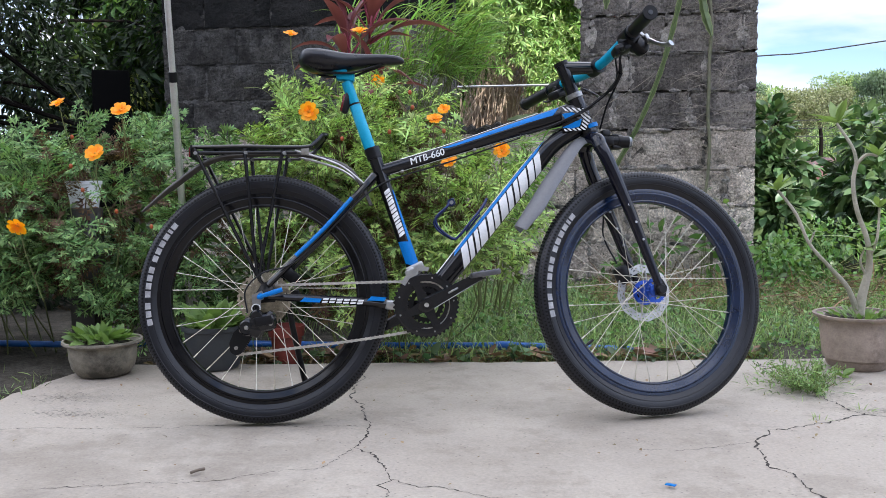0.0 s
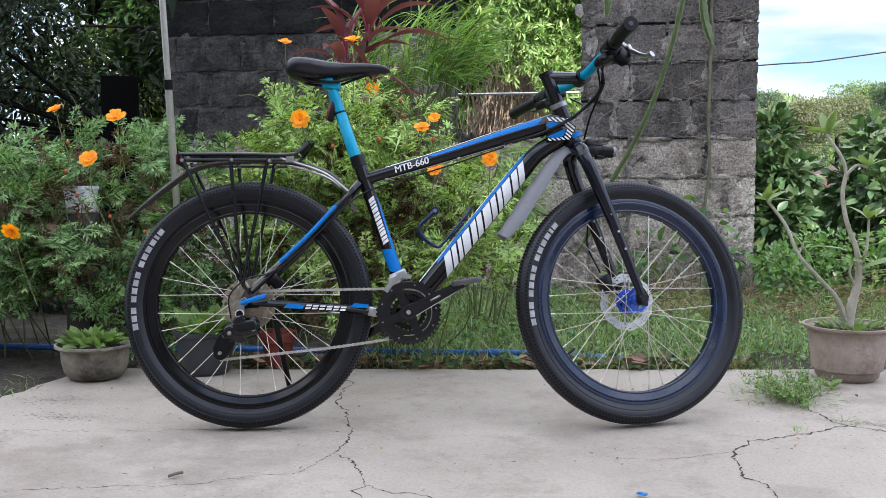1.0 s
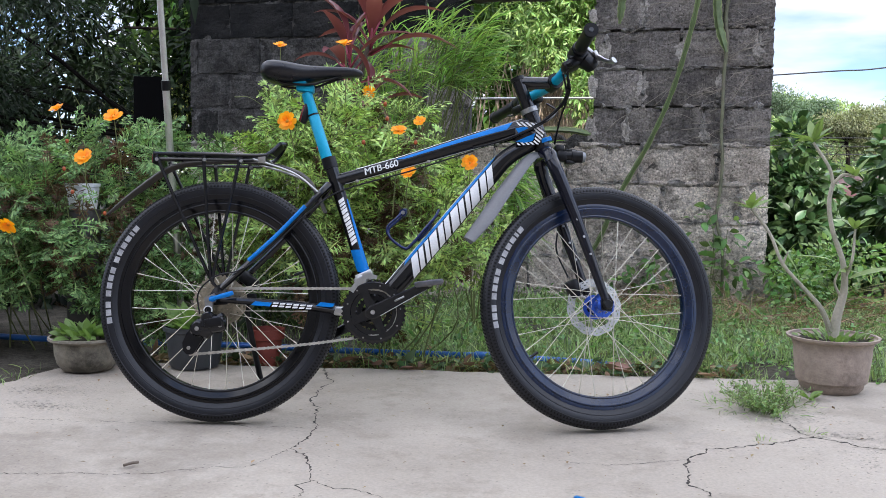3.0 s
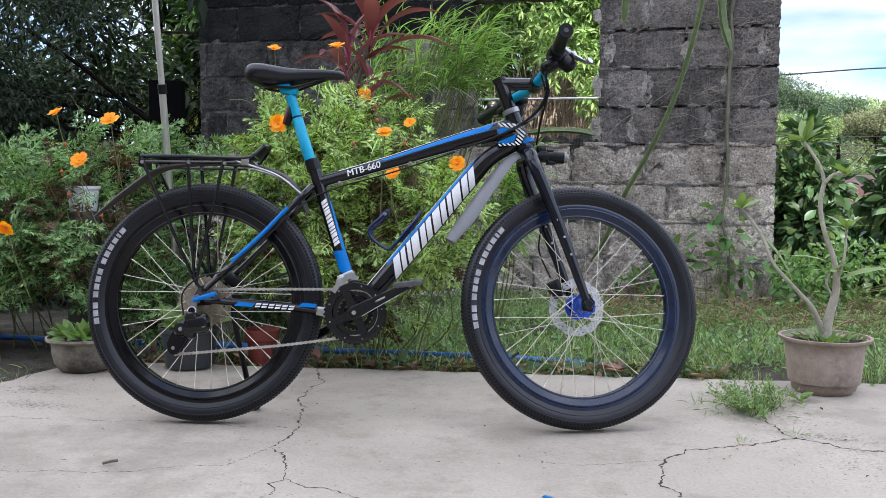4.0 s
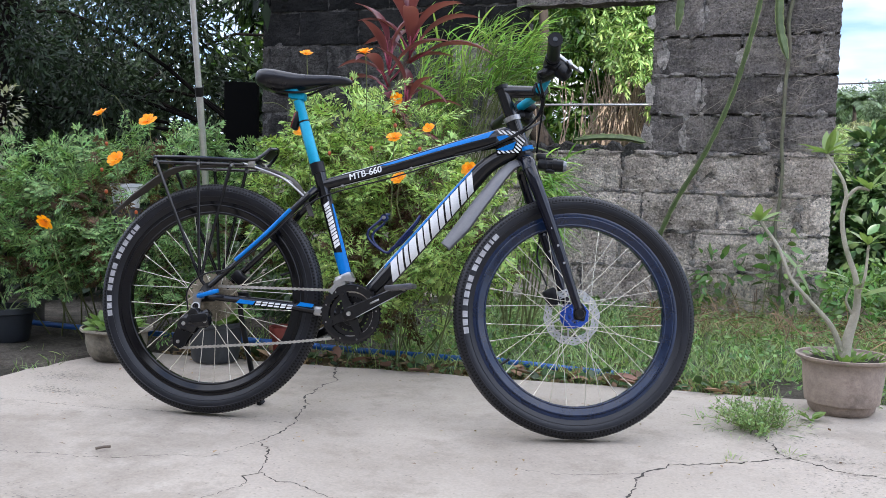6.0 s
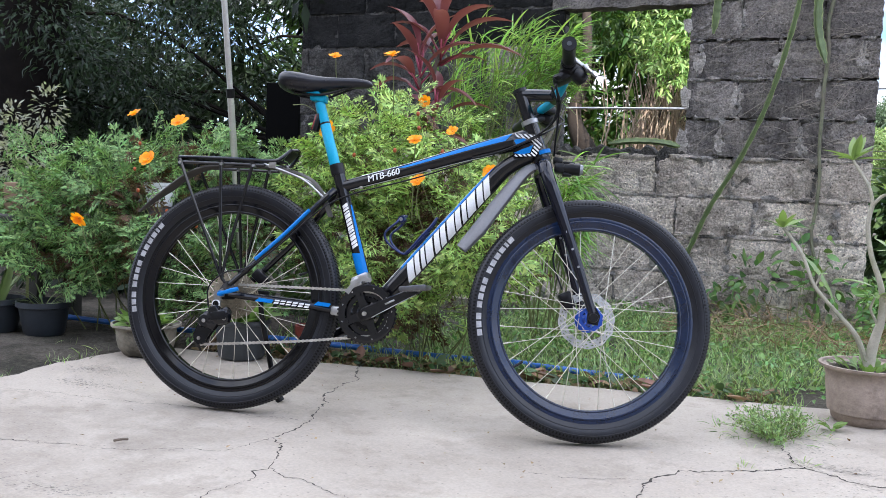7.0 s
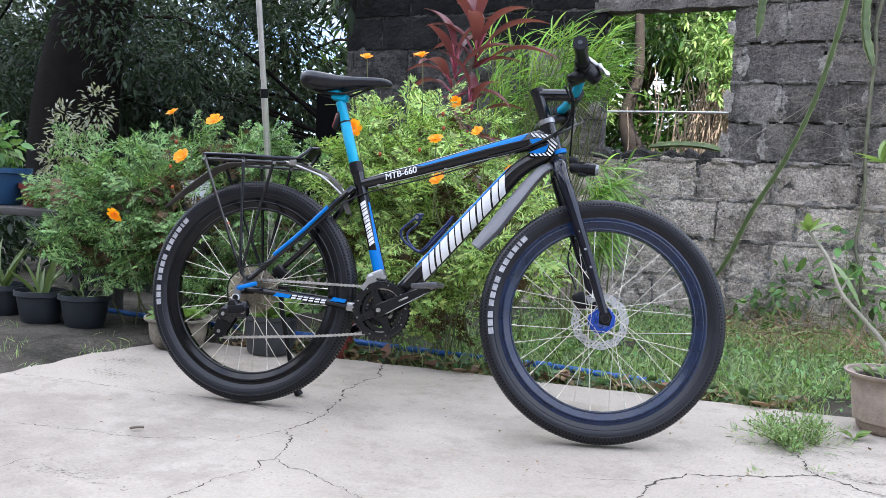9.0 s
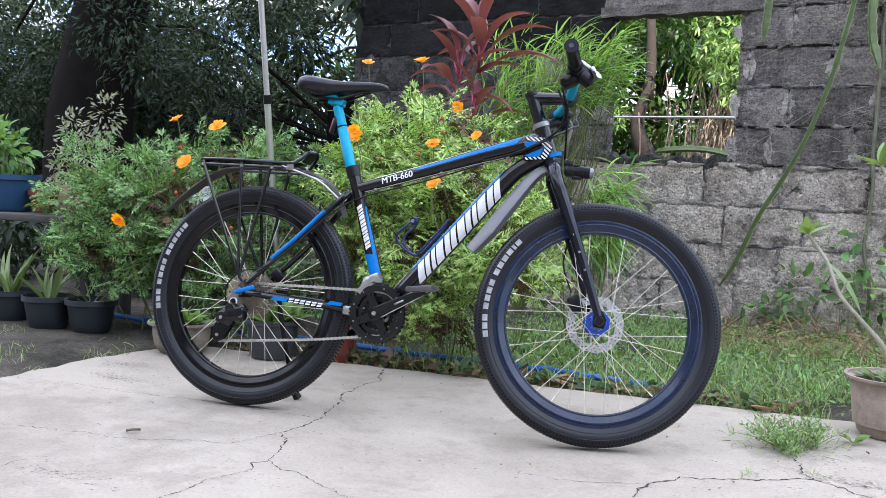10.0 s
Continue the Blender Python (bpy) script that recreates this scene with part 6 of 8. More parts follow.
def smears():
    """Pale mortar pressed out over the faces beside some joints, in ragged thin patches."""
    rng = np.random.RandomState(23)
    v, f = [], []
    for ob in [o for o in wall.children if o.name.startswith("block")]:
        c = ob.location
        if c.z < C0 + 3.6 * CH or c.x < OP_R:
            continue
        half = max(q.co.x for q in ob.data.vertices)
        for side in (-1, 1):
            if rng.random() > 0.62 or abs(c.x + side * half - R_END) < 0.05:
                continue
            tall = rng.uniform(0.05, 0.16)
            wide = rng.uniform(0.02, 0.042)
            x, z = c.x + side * (half + 0.004), c.z + rng.uniform(-0.5, 0.5) * (CH - tall) * 0.9
            k, n = len(v), 12
            v.append((x, WY - 0.006, z))
            for i in range(n):
                a = 2 * math.pi * i / n
                r = rng.uniform(0.65, 1.15)
                v.append((x + wide * r * math.cos(a), WY + rng.uniform(-0.002, 0.006), z + tall / 2 * r * math.sin(a)))
            f += [(k, k + 1 + i, k + 1 + (i + 1) % n) for i in range(n)]
    tagged(arrays("mortar_smears", v, f, M["smear"], wall), kind="stuff")
    # on the weathered lower courses the joints are half filled, nearly flush with the faces
    v, f = [], []
    for ob in [o for o in wall.children if o.name.startswith("block")]:
        c = ob.location
        if c.z > C0 + 4 * CH:
            continue
        half = max(q.co.x for q in ob.data.vertices)
        spots = [(c.x + rng.uniform(-1, 1) * half, c.z + 0.5 * CH, rng.uniform(0.04, 0.11), rng.uniform(0.010, 0.024)) for _ in range(3)]
        spots += [(c.x + half + 0.006, c.z + rng.uniform(-0.35, 0.35) * CH, rng.uniform(0.010, 0.026), rng.uniform(0.02, 0.06)) for _ in range(2)]
        for x, z, wide, tall in spots:
            if x + wide * 1.1 > R_END - 0.01:
                continue
            k, n = len(v), 16
            v.append((x, WY - 0.005, z))
            rim = [(2 * math.pi * i / n, rng.uniform(0.55, 1.2)) for i in range(n)]
            for q, y in ((0.6, -0.0045), (1.0, 0.004)):
                v += [(x + q * wide * r * math.cos(a), WY + y + rng.uniform(-0.002, 0.002), z + q * tall * r * math.sin(a)) for a, r in rim]
            f += [(k, k + 1 + i, k + 1 + (i + 1) % n) for i in range(n)]
            f += [(k + 1 + i, k + 1 + n + i, k + 1 + n + (i + 1) % n) for i in range(n)]
            f += [(k + 1 + i, k + 1 + n + (i + 1) % n, k + 1 + (i + 1) % n) for i in range(n)]
    tagged(arrays("joint_filling", v, f, M["smear_low"], wall), kind="stuff")


smears()

# unseen house wall, assumed behind the camera, closes the yard and darkens reflections
bm = block(B(), pose(-0.5, -3.6, 1.9), (15.0, 0.3, 4.0))
block(bm, pose(-0.5, -3.35, 3.85, 14, 0, 0), (15.6, 1.1, 0.08))
house = part("wall_house", bm, M["plaster"], None, smooth=False)
tagged(house, label="unseen plastered house wall with a low eave, assumed behind the yard", category="wall", kind="structure")
# unseen tall block, added only to keep the direct sun off the yard
bm = block(B(), pose(17.2, -26.0, 13.0), (14.4, 2.0, 26.0))
sun_block = part("sun_block_wall", bm, M["plaster"], None, smooth=False)
tagged(sun_block, label="unseen tall plain block added far behind to shade the yard", category="building", kind="structure")

# ---------------------------------------------------------------- pots and yard things
def pot(name, x, y, prof, material, label, category="pot", soil=None, z=0.0, n=40):
    """A turned pot with wall thickness (profile of radius and height), filled with soil."""
    ob = empty(name, Matrix.Translation((x, y, z)), label=label, category=category)
    part("pot_wall", lathe(B(), prof, n, UPRIGHT @ Matrix.Scale(1, 4)), material, ob, sharp=40)
    if soil:
        r, h = soil
        bm = B()
        rng = np.random.RandomState(int(1000 * r))
        rings = [[bm.verts.new((0, 0, h + 0.01))]]
        for k in (0.4, 0.75, 1.0):
            rings.append([bm.verts.new((r * k * math.cos(a), r * k * math.sin(a), h + rng.uniform(-0.006, 0.008))) for a in (2 * math.pi * i / 24 for i in range(24))])
        for i in range(24):
            bm.faces.new((rings[0][0], rings[1][i], rings[1][(i + 1) % 24]))
            for p, q in zip(rings[1:], rings[2:]):
                bm.faces.new((p[i], q[i], q[(i + 1) % 24], p[(i + 1) % 24]))
        part("soil", bm, M["soil"], ob)
    return ob


def profile(pts, thick):
    """Outer profile (r, h) from the bottom up, closed by an inner wall."""
    return [(0, pts[0][1]), *pts, *[(max(0.001, r - thick), h) for r, h in pts[::-1][:-1]], (max(0.001, pts[0][0] - thick), pts[0][1] + thick), (0, pts[0][1] + thick)]


def garden_pot(name, x, y, pts, thick, material, label, soil, z=-0.004, category="flower pot"):
    ob = pot(name, x, y, profile(pts, thick), material, label, category, soil, z)
    return ob


garden_pot("flower_pot", 1.262, 3.28, [(0.086, 0.0), (0.100, 0.014), (0.104, 0.034), (0.113, 0.037), (0.124, 0.135), (0.122, 0.141), (0.130, 0.168), (0.145, 0.176), (0.147, 0.184)], 0.010, M["terracotta"], "tan plastic flower pot with a flared rim on concrete", (0.122, 0.164))
bowl = garden_pot("bowl_planter", -1.255, 2.885, [(0.062, 0.0), (0.084, 0.006), (0.102, 0.030), (0.110, 0.065), (0.112, 0.104), (0.127, 0.110), (0.131, 0.114), (0.130, 0.122)], 0.007, M["bowlmat"], "stained pale round planter bowl", (0.104, 0.106))
tub = garden_pot("plastic_tub", -0.92, 3.03, [(0.080, 0.0), (0.087, 0.01), (0.100, 0.13), (0.109, 0.134), (0.110, 0.150)], 0.006, M["pot_gray"], "dark grey plastic planting tub", (0.096, 0.125), 0.0)
red_pot = garden_pot("flower_pot", -0.715, 3.20, [(0.045, 0.0), (0.056, 0.10), (0.064, 0.104), (0.066, 0.14)], 0.006, M["pot_red"], "small red plastic flower pot", (0.055, 0.11), -0.02)
bp = [(0.074, 0.0), (0.083, 0.009), (0.103, 0.118), (0.114, 0.122), (0.114, 0.145)]
pots_left = [garden_pot("flower_pot", x, y, bp, 0.006, M["pot_black"], "black plastic flower pot on damp soil", (0.100, 0.12), -0.02) for x, y in ((-2.45, 3.02), (-2.17, 3.00), (-1.95, 3.05))]
for p in pots_left:
    p["group"] = "black pots by the bush"
    p["category"] = "flower pot"
# ledge with a blue planter
ledge = part("plant_ledge", block(B(), pose(-2.85, 3.25, 0.455, 0, 0, 6), (1.6, 0.42, 0.035), 0.006), M["wood"], None)
tagged(ledge, label="weathered grey plank shelf for pots", category="shelf")
for px, py in ((-3.6, 3.02), (-2.15, 3.20), (-3.6, 3.28), (-2.15, 3.42)):
    part("ledge_leg", block(B(), pose(px, py, 0.20), (0.05, 0.05, 0.46), 0.004), M["wood"], ledge)
garden_pot("flower_pot", -2.76, 3.22, [(0.115, 0.0), (0.125, 0.01), (0.148, 0.15), (0.162, 0.155), (0.164, 0.18)], 0.006, M["pot_blue"], "blue plastic planter on a shelf", (0.145, 0.155), 0.474)
garden_pot("flower_pot", -2.56, 3.28, [(0.05, 0.0), (0.065, 0.08), (0.075, 0.083), (0.077, 0.11)], 0.005, M["pot_red"], "small terracotta flower pot on a shelf", (0.065, 0.09), 0.474)
white_tub = garden_pot("bucket", -1.50, 3.24, [(0.050, 0.0), (0.062, 0.085), (0.066, 0.088), (0.066, 0.10)], 0.004, M["pot_white"], "white plastic tub on a stand among the bush", (0.060, 0.08), 0.545)
part("tub_stand", block(B(), pose(0, 0, -0.29), (0.10, 0.10, 0.58), 0.01), M["wood"], white_tub)
carton = part("carton", block(B(), pose(-2.25, 3.32, 0.545, 0, 0, 6), (0.26, 0.20, 0.14), 0.004), M["box_card"], None)
tagged(carton, label="worn brown cardboard box on a plank shelf", category="box")
# blue water pipe on the ground
pipe = part("water_pipe", tube(B(), spline([(-3.2, 3.42, 0.012), (-1.9, 3.30, 0.012), (-1.0, 3.40, 0.01), (-0.45, 3.44, 0.006), (0.0, 3.47, 0.008), (0.16, 3.46, 0.012), (0.30, 3.50, 0.002), (0.55, 3.60, -0.02)], 8), 0.0125, 12), M["pipe"], None)
tagged(pipe, label="blue plastic water pipe lying on the soil", category="pipe")
part("coupling", tube(B(), [(0.02, 3.466, 0.009), (0.09, 3.465, 0.010)], 0.017, 14), M["pipe"], pipe)
# tent pole
pole = part("tent_pole", tube(B(), [(-1.168, 3.413, -0.05), (-1.103, 3.173, 1.02)], 0.0135, 14), M["pole"], None)
tagged(pole, label="slim leaning galvanised canopy pole", category="pole")
part("pole_upper", tube(B(), [(-1.104, 3.178, 1.0), (-1.02, 2.873, 2.3)], 0.0115, 14), M["pole"], pole)
part("pole_collar", tube(B(), [(-1.1035, 3.178, 0.995), (-1.1015, 3.170, 1.030)], 0.0165, 14), M["matte"], pole)
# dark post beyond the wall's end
post_ = part("black_post", block(B(), pose(-3.40, 7.05, 0.70, 0, 0, 25), (0.28, 0.14, 1.52), 0.01), M["blackpanel"], None)
tagged(post_, label="near-black post among the trees", category="post")
# ---------------------------------------------------------------- plants
def cosmos_bush(name, label, base, blobs, n, seed, flowers, buds, size=(0.09, 0.16), material="cosmos", gap=None):
    """A bushy garden cosmos: stems, feathery leaves, orange flowers on thin stalks."""
    rng = np.random.RandomState(seed)
    bush = empty(name, label=label, category="bush")
    tips, _ = clump_points(rng, blobs, 40, 0.2)
    bm = twigs(rng, lambda t: (base[0] + (t[0] - base[0]) * 0.55 + rng.normal(0, 0.05), base[1] + rng.normal(0, 0.06), -0.03), tips[:20], 0.0034, 0.0016, 0.08)
    part("stem", bm, M["stem_green"], bush)
    # the leaves stand in sprays at the shoot tips, with open gaps between
    P, D = clump_points(rng, blobs, n // 7, 0.42)
    P, D = np.repeat(P, 7, 0), np.repeat(D, 7, 0)
    P = P + rng.normal(0, 0.022, P.shape)
    keep = P[:, 2] > 0.06
    if gap:
        keep &= (np.abs(P[:, 0] - gap[0]) > 0.10) | (np.abs(P[:, 2] - gap[1]) > 0.09) | (P[:, 1] > gap[2])
    P, D = P[keep], D[keep]
    order = rng.permutation(len(P))
    P, D = P[order], D[order]
    D = D * (0.8, 0.7, 0.3) + np.array([0, -0.10, 0.10]) + rng.normal(0, 0.48, D.shape) * (1, 1, 0.7)
    for k, t in enumerate(FEATHERS):
        scatter("foliage", P[k::3], D[k::3], rng.uniform(size[0], size[1], len(P[k::3])), t, M[material], bush, rng, up=(0.0, -0.55, 0.85), roll=0.6)
    low_ = P[:, 2] < 0.42
    n2 = min(140, int(low_.sum()))
    # Withered leaves deep inside, packed in also to darken the bush's shaded core.
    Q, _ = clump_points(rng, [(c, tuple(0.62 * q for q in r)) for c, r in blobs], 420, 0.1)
    scatter("withered_shade_fill", Q, rng.normal(0, 0.6, Q.shape) + (0, 0, -0.3), rng.uniform(0.06, 0.12, len(Q)), FEATHERS[2], M["cosmos_dry"], bush, rng)
    scatter("withered_foliage", P[low_][:n2] + rng.normal(0, 0.03, (n2, 3)), rng.normal(0, 0.6, (n2, 3)) + (0, 0, -0.3), rng.uniform(0.05, 0.11, n2), FEATHERS[1], M["cosmos_dry"], bush, rng)
    for x, y, z, s, tilt in flowers:
        flower(bush, (x, y, z), s, tilt, rng)
    for x, y, z in buds:
        bm = B()
        bmesh.ops.create_icosphere(bm, subdivisions=2, radius=0.0065, matrix=Matrix.Translation((x, y, z)) @ Matrix.Diagonal((1, 1, 1.3, 1)))
        part("bud", bm, M["bud"], bush, "orange flower bud")
        part("stalk", tube(B(), spline([(x, y, z), (x + 0.01, y + 0.02, z - 0.05), (x + 0.03, y + 0.10, z - 0.18)], 3), 0.0012, 5), M["stem_green"], bush)
    for k in range(5):
        x, y, z = tips[7 * k]
        w = rng.uniform(-0.1, 0.1)
        part("bare_stalk", tube(B(), spline([(x, y - 0.05, z), (x + 0.2 * w, y - 0.12, z + 0.10), (x + w, y - 0.16, z + 0.17), (x + 1.7 * w, y - 0.17, z + 0.175)], 5), [0.0014, 0.0012, 0.0009, 0.0016], 5), M["stem_green"], bush)
    return bush


def flower(bush, at, size, tilt, rng):
    """One orange cosmos bloom: two rows of notched petals round a centre, on its stalk."""
    bm = B()
    for row, (k, s, lift) in enumerate(((8, 1.0, 18), (7, 0.72, 38))):
        for i in range(k):
            a = 2 * math.pi * (i + 0.5 * row) / k + rng.uniform(-0.1, 0.1)
            m = Matrix.Rotation(a, 4, "Z") @ Matrix.Rotation(-radians(lift + rng.uniform(-9, 9)), 4, "Y")
            w = 0.36 * s
            pts = [(0.08, -0.06, 0), (0.45 * s, -0.75 * w, 0.03), (0.85 * s, -w * 0.8, 0), (1.0 * s, -w * 0.3, -0.03), (0.95 * s, 0, -0.02), (1.0 * s, w * 0.3, -0.03), (0.85 * s, w * 0.8, 0), (0.45 * s, 0.75 * w, 0.03), (0.08, 0.06, 0)]
            c = bm.verts.new(m @ Vector((0.5 * s, 0, 0.02)))
            vs = [bm.verts.new(m @ Vector(p)) for p in pts]
            for u, v in zip(vs, vs[1:]):
                bm.faces.new((c, u, v))
    m = Matrix.Translation(at) @ pose(0, 0, 0, tilt, rng.uniform(-15, 15), 0) @ Matrix.Rotation(rng.uniform(0, 3), 4, "Z")
    ob = part("flower", bm, M["petal"], bush, "bright orange cosmos bloom")
    ob.matrix_local = m @ Matrix.Scale(size * 1.06, 4)
    bm = B()
    bmesh.ops.create_icosphere(bm, subdivisions=2, radius=0.17, matrix=Matrix.Translation((0, 0, 0.05)))
    part("flower_centre", bm, M["petal_centre"], ob)
    x, y, z = at
    part("stalk", tube(B(), spline([(x, y + 0.004, z - 0.004), (x + rng.uniform(-0.02, 0.02), y + 0.03, z - 0.10), (x + rng.uniform(-0.04, 0.04), y + 0.08, z - 0.26)], 4), 0.0016, 6), M["stem_green"], bush)


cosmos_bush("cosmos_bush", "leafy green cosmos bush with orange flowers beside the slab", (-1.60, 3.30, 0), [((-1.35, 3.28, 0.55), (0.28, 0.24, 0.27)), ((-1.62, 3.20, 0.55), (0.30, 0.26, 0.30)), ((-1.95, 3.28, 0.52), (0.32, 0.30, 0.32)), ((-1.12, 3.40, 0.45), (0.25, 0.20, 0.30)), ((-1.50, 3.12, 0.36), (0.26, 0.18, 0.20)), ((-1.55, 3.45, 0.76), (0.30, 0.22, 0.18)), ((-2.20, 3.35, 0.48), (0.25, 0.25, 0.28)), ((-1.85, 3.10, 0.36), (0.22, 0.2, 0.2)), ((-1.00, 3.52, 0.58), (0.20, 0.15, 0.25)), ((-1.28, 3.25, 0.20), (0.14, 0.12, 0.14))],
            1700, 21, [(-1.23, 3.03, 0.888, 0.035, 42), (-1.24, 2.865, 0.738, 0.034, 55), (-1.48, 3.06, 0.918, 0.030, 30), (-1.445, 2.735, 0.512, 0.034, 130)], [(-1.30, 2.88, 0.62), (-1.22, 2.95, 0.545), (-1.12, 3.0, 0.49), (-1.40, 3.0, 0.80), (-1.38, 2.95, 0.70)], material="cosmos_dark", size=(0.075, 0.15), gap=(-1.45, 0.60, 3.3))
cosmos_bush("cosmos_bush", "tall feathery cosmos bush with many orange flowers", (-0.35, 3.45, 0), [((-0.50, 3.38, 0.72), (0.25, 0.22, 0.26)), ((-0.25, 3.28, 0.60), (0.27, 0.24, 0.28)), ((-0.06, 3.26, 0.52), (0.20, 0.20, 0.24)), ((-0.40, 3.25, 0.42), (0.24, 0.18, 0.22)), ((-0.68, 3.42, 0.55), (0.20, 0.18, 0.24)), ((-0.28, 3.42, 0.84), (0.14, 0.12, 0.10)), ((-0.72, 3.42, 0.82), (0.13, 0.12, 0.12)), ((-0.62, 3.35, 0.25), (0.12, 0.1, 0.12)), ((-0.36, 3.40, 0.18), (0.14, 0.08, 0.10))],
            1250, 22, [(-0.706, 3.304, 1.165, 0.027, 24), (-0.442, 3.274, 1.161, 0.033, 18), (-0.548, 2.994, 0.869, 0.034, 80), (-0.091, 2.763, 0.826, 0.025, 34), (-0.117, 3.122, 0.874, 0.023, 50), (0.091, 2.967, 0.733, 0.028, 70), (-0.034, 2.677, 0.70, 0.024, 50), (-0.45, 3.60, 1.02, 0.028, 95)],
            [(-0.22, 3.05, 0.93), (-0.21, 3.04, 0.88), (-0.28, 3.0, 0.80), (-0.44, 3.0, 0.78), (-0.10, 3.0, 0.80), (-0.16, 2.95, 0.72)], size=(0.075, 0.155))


def blade_template(seg=10):
    """A cordyline leaf: a narrow stalk that widens into a pointed, arching blade."""
    v, f = [], []
    for i in range(seg + 1):
        t = i / seg
        w = 0.010 + 0.075 * math.sin(math.pi * max(0, (t - 0.18) / 0.82)) ** 0.9 if t < 1 else 0.0
        y, z = t * (1 - 0.18 * t * t), 0.10 * t - 0.52 * t ** 2.2
        v += [(-w, y, z + 0.6 * w), (0, y, z), (w, y, z + 0.6 * w)]
    for i in range(seg):
        for k in (0, 1):
            a = 3 * i + k
            f.append((a, a + 1, a + 4, a + 3))
    return np.array(v, float), np.array(f)


def cordyline(x, y):
    """A red cordyline: slim stems and broad pointed leaves on pink stalks, in whorls."""
    rng = np.random.RandomState(8)
    ob = empty("cordyline_plant", label="dark red cordyline with long arching leaves", category="plant")
    heads = [((x, y, 1.16), 10, 0.38, 0.30), ((x + 0.08, y + 0.05, 1.30), 12, 0.40, 0.60), ((x + 0.11, y - 0.05, 0.98), 8, 0.28, -0.1), ((x + 0.06, y - 0.06, 0.84), 6, 0.26, -0.6)]
    bm = twigs(rng, (x, y + 0.05, -0.05), [h[0] for h in heads], 0.014, 0.010, 0.03)
    part("stem", bm, M["bark"], ob)
    tpl = blade_template()
    for c, k, ln, low_el in heads:
        a = np.arange(k) * 2.4 + rng.uniform(-0.3, 0.3, k)
        el = np.linspace(low_el, 1.40, k) + rng.uniform(-0.12, 0.12, k)
        D = np.stack([np.cos(a) * np.cos(el), 0.7 * np.sin(a) * np.cos(el), np.sin(el)], -1)
        P = np.tile(np.array(c), (k, 1)) + np.stack([0 * a, 0 * a, np.linspace(-0.08, 0.06, k)], -1)
        size = ln * rng.uniform(0.75, 1.1, k)
        scatter_each("leaf", P, D, size, tpl, M["cordyline"], ob, rng, 0.1)
        for p, d, s in zip(P, D, size):
            d = Vector(d).normalized()
            part("leaf_stalk", tube(B(), [Vector(p), Vector(p) + d * (s * 0.26)], [0.006, 0.0035], 6), M["pink_stalk"], ob)
    return ob


cordyline(-0.67, 4.0)


def reed_clump(x, y):
    """A dense tuft of narrow arching leaves on cane stems."""
    rng = np.random.RandomState(9)
    ob = empty("reed_shrub", label="bright green shrub with narrow drooping leaves", category="shrub")
    tips = [(x + rng.uniform(-0.45, 0.02), y + rng.uniform(-0.30, 0.25), rng.uniform(0.70, 1.50)) for _ in range(54)]
    tips += [(x + rng.uniform(0.02, 0.24), y + rng.uniform(-0.25, 0.1), rng.uniform(1.24, 1.50)) for _ in range(24)]
    tips += [(x + rng.uniform(0.20, 0.36), y + rng.uniform(-0.25, 0.1), rng.uniform(1.30, 1.52)) for _ in range(16)]
    tips += [(-0.32 + rng.uniform(0.25, 0.44), 4.4 + rng.uniform(-0.45, -0.2), rng.uniform(0.60, 0.84)) for _ in range(13)]
    part("stem", twigs(rng, lambda t: (x - 0.22, y + 0.05, -0.03) if t[1] > 4.45 else (t[0] - 0.12, t[1] + 0.1, -0.03), tips, 0.005, 0.002, 0.06), M["stem_green"], ob)
    P, D = [], []
    for t in tips:
        t = np.array(t)
        out = unit((t - [x - 0.15, y + 0.1, 0.55])[None])[0]
        for _ in range(34):
            f = rng.uniform(0.55, 1.03)
            o = np.array([x, y, 0]) if t[1] > 4.45 else t - [0.12, -0.1, t[2]]
            p = o + (t - o) * f + rng.normal(0, 0.02, 3)
            P.append(p)
            D.append(rng.normal(0, 0.35, 3) + out * 0.45 + np.array([0.55, -0.25, 0.02]))
    P, D = np.array(P), np.array(D)
    ok = (P[:, 2] > 1.13) | (P[:, 0] < -0.68) | (P[:, 1] < 4.5)
    P, D = P[ok], D[ok]
    scatter("leaves", P, D, rng.uniform(0.11, 0.24, len(P)), strap_template(0.050, 0.30, 5, 0.3), M["reed"], ob, rng, roll=0.4)
    return ob


reed_clump(-0.52, 4.92)
low = np.random.RandomState(19)


def leafy(name, label, category, trunk, blobs, n, size, tpl, leaf, bark, seed, shell=0.4, droop=-0.2, wide=1.0, limbs=10, r0=0.05, r1=0.012, whorl=1):
    """A tree or shrub: tapered trunk, limbs reaching into the crown, and a crown of separate leaves."""
    rng = np.random.RandomState(seed)
    ob = empty(name, label=label, category=category)
    bm = tube(B(), spline(trunk, 6), list(np.linspace(r0 * 1.6, r0, 4)), 12)
    part("trunk", bm, M[bark], ob)
    tips, _ = clump_points(rng, blobs, limbs, 0.3)
    part("limb", twigs(rng, trunk[-1], tips, min(r0, 0.16) * 0.28, r1 * 0.8, 0.10), M[bark], ob)
    P, D = clump_points(rng, blobs, n // whorl, shell)
    P, D = np.repeat(P, whorl, 0), np.repeat(D, whorl, 0)
    n = len(P)
    D = D * (1.0 if whorl == 1 else 0.5) + np.array([0, 0, droop]) + rng.normal(0, 0.5 if whorl == 1 else 0.65, D.shape)
    scatter("crown", P, D, rng.uniform(size * 0.6, size * 1.2, n), tpl, M[leaf], ob, rng, wide=wide)
    return ob


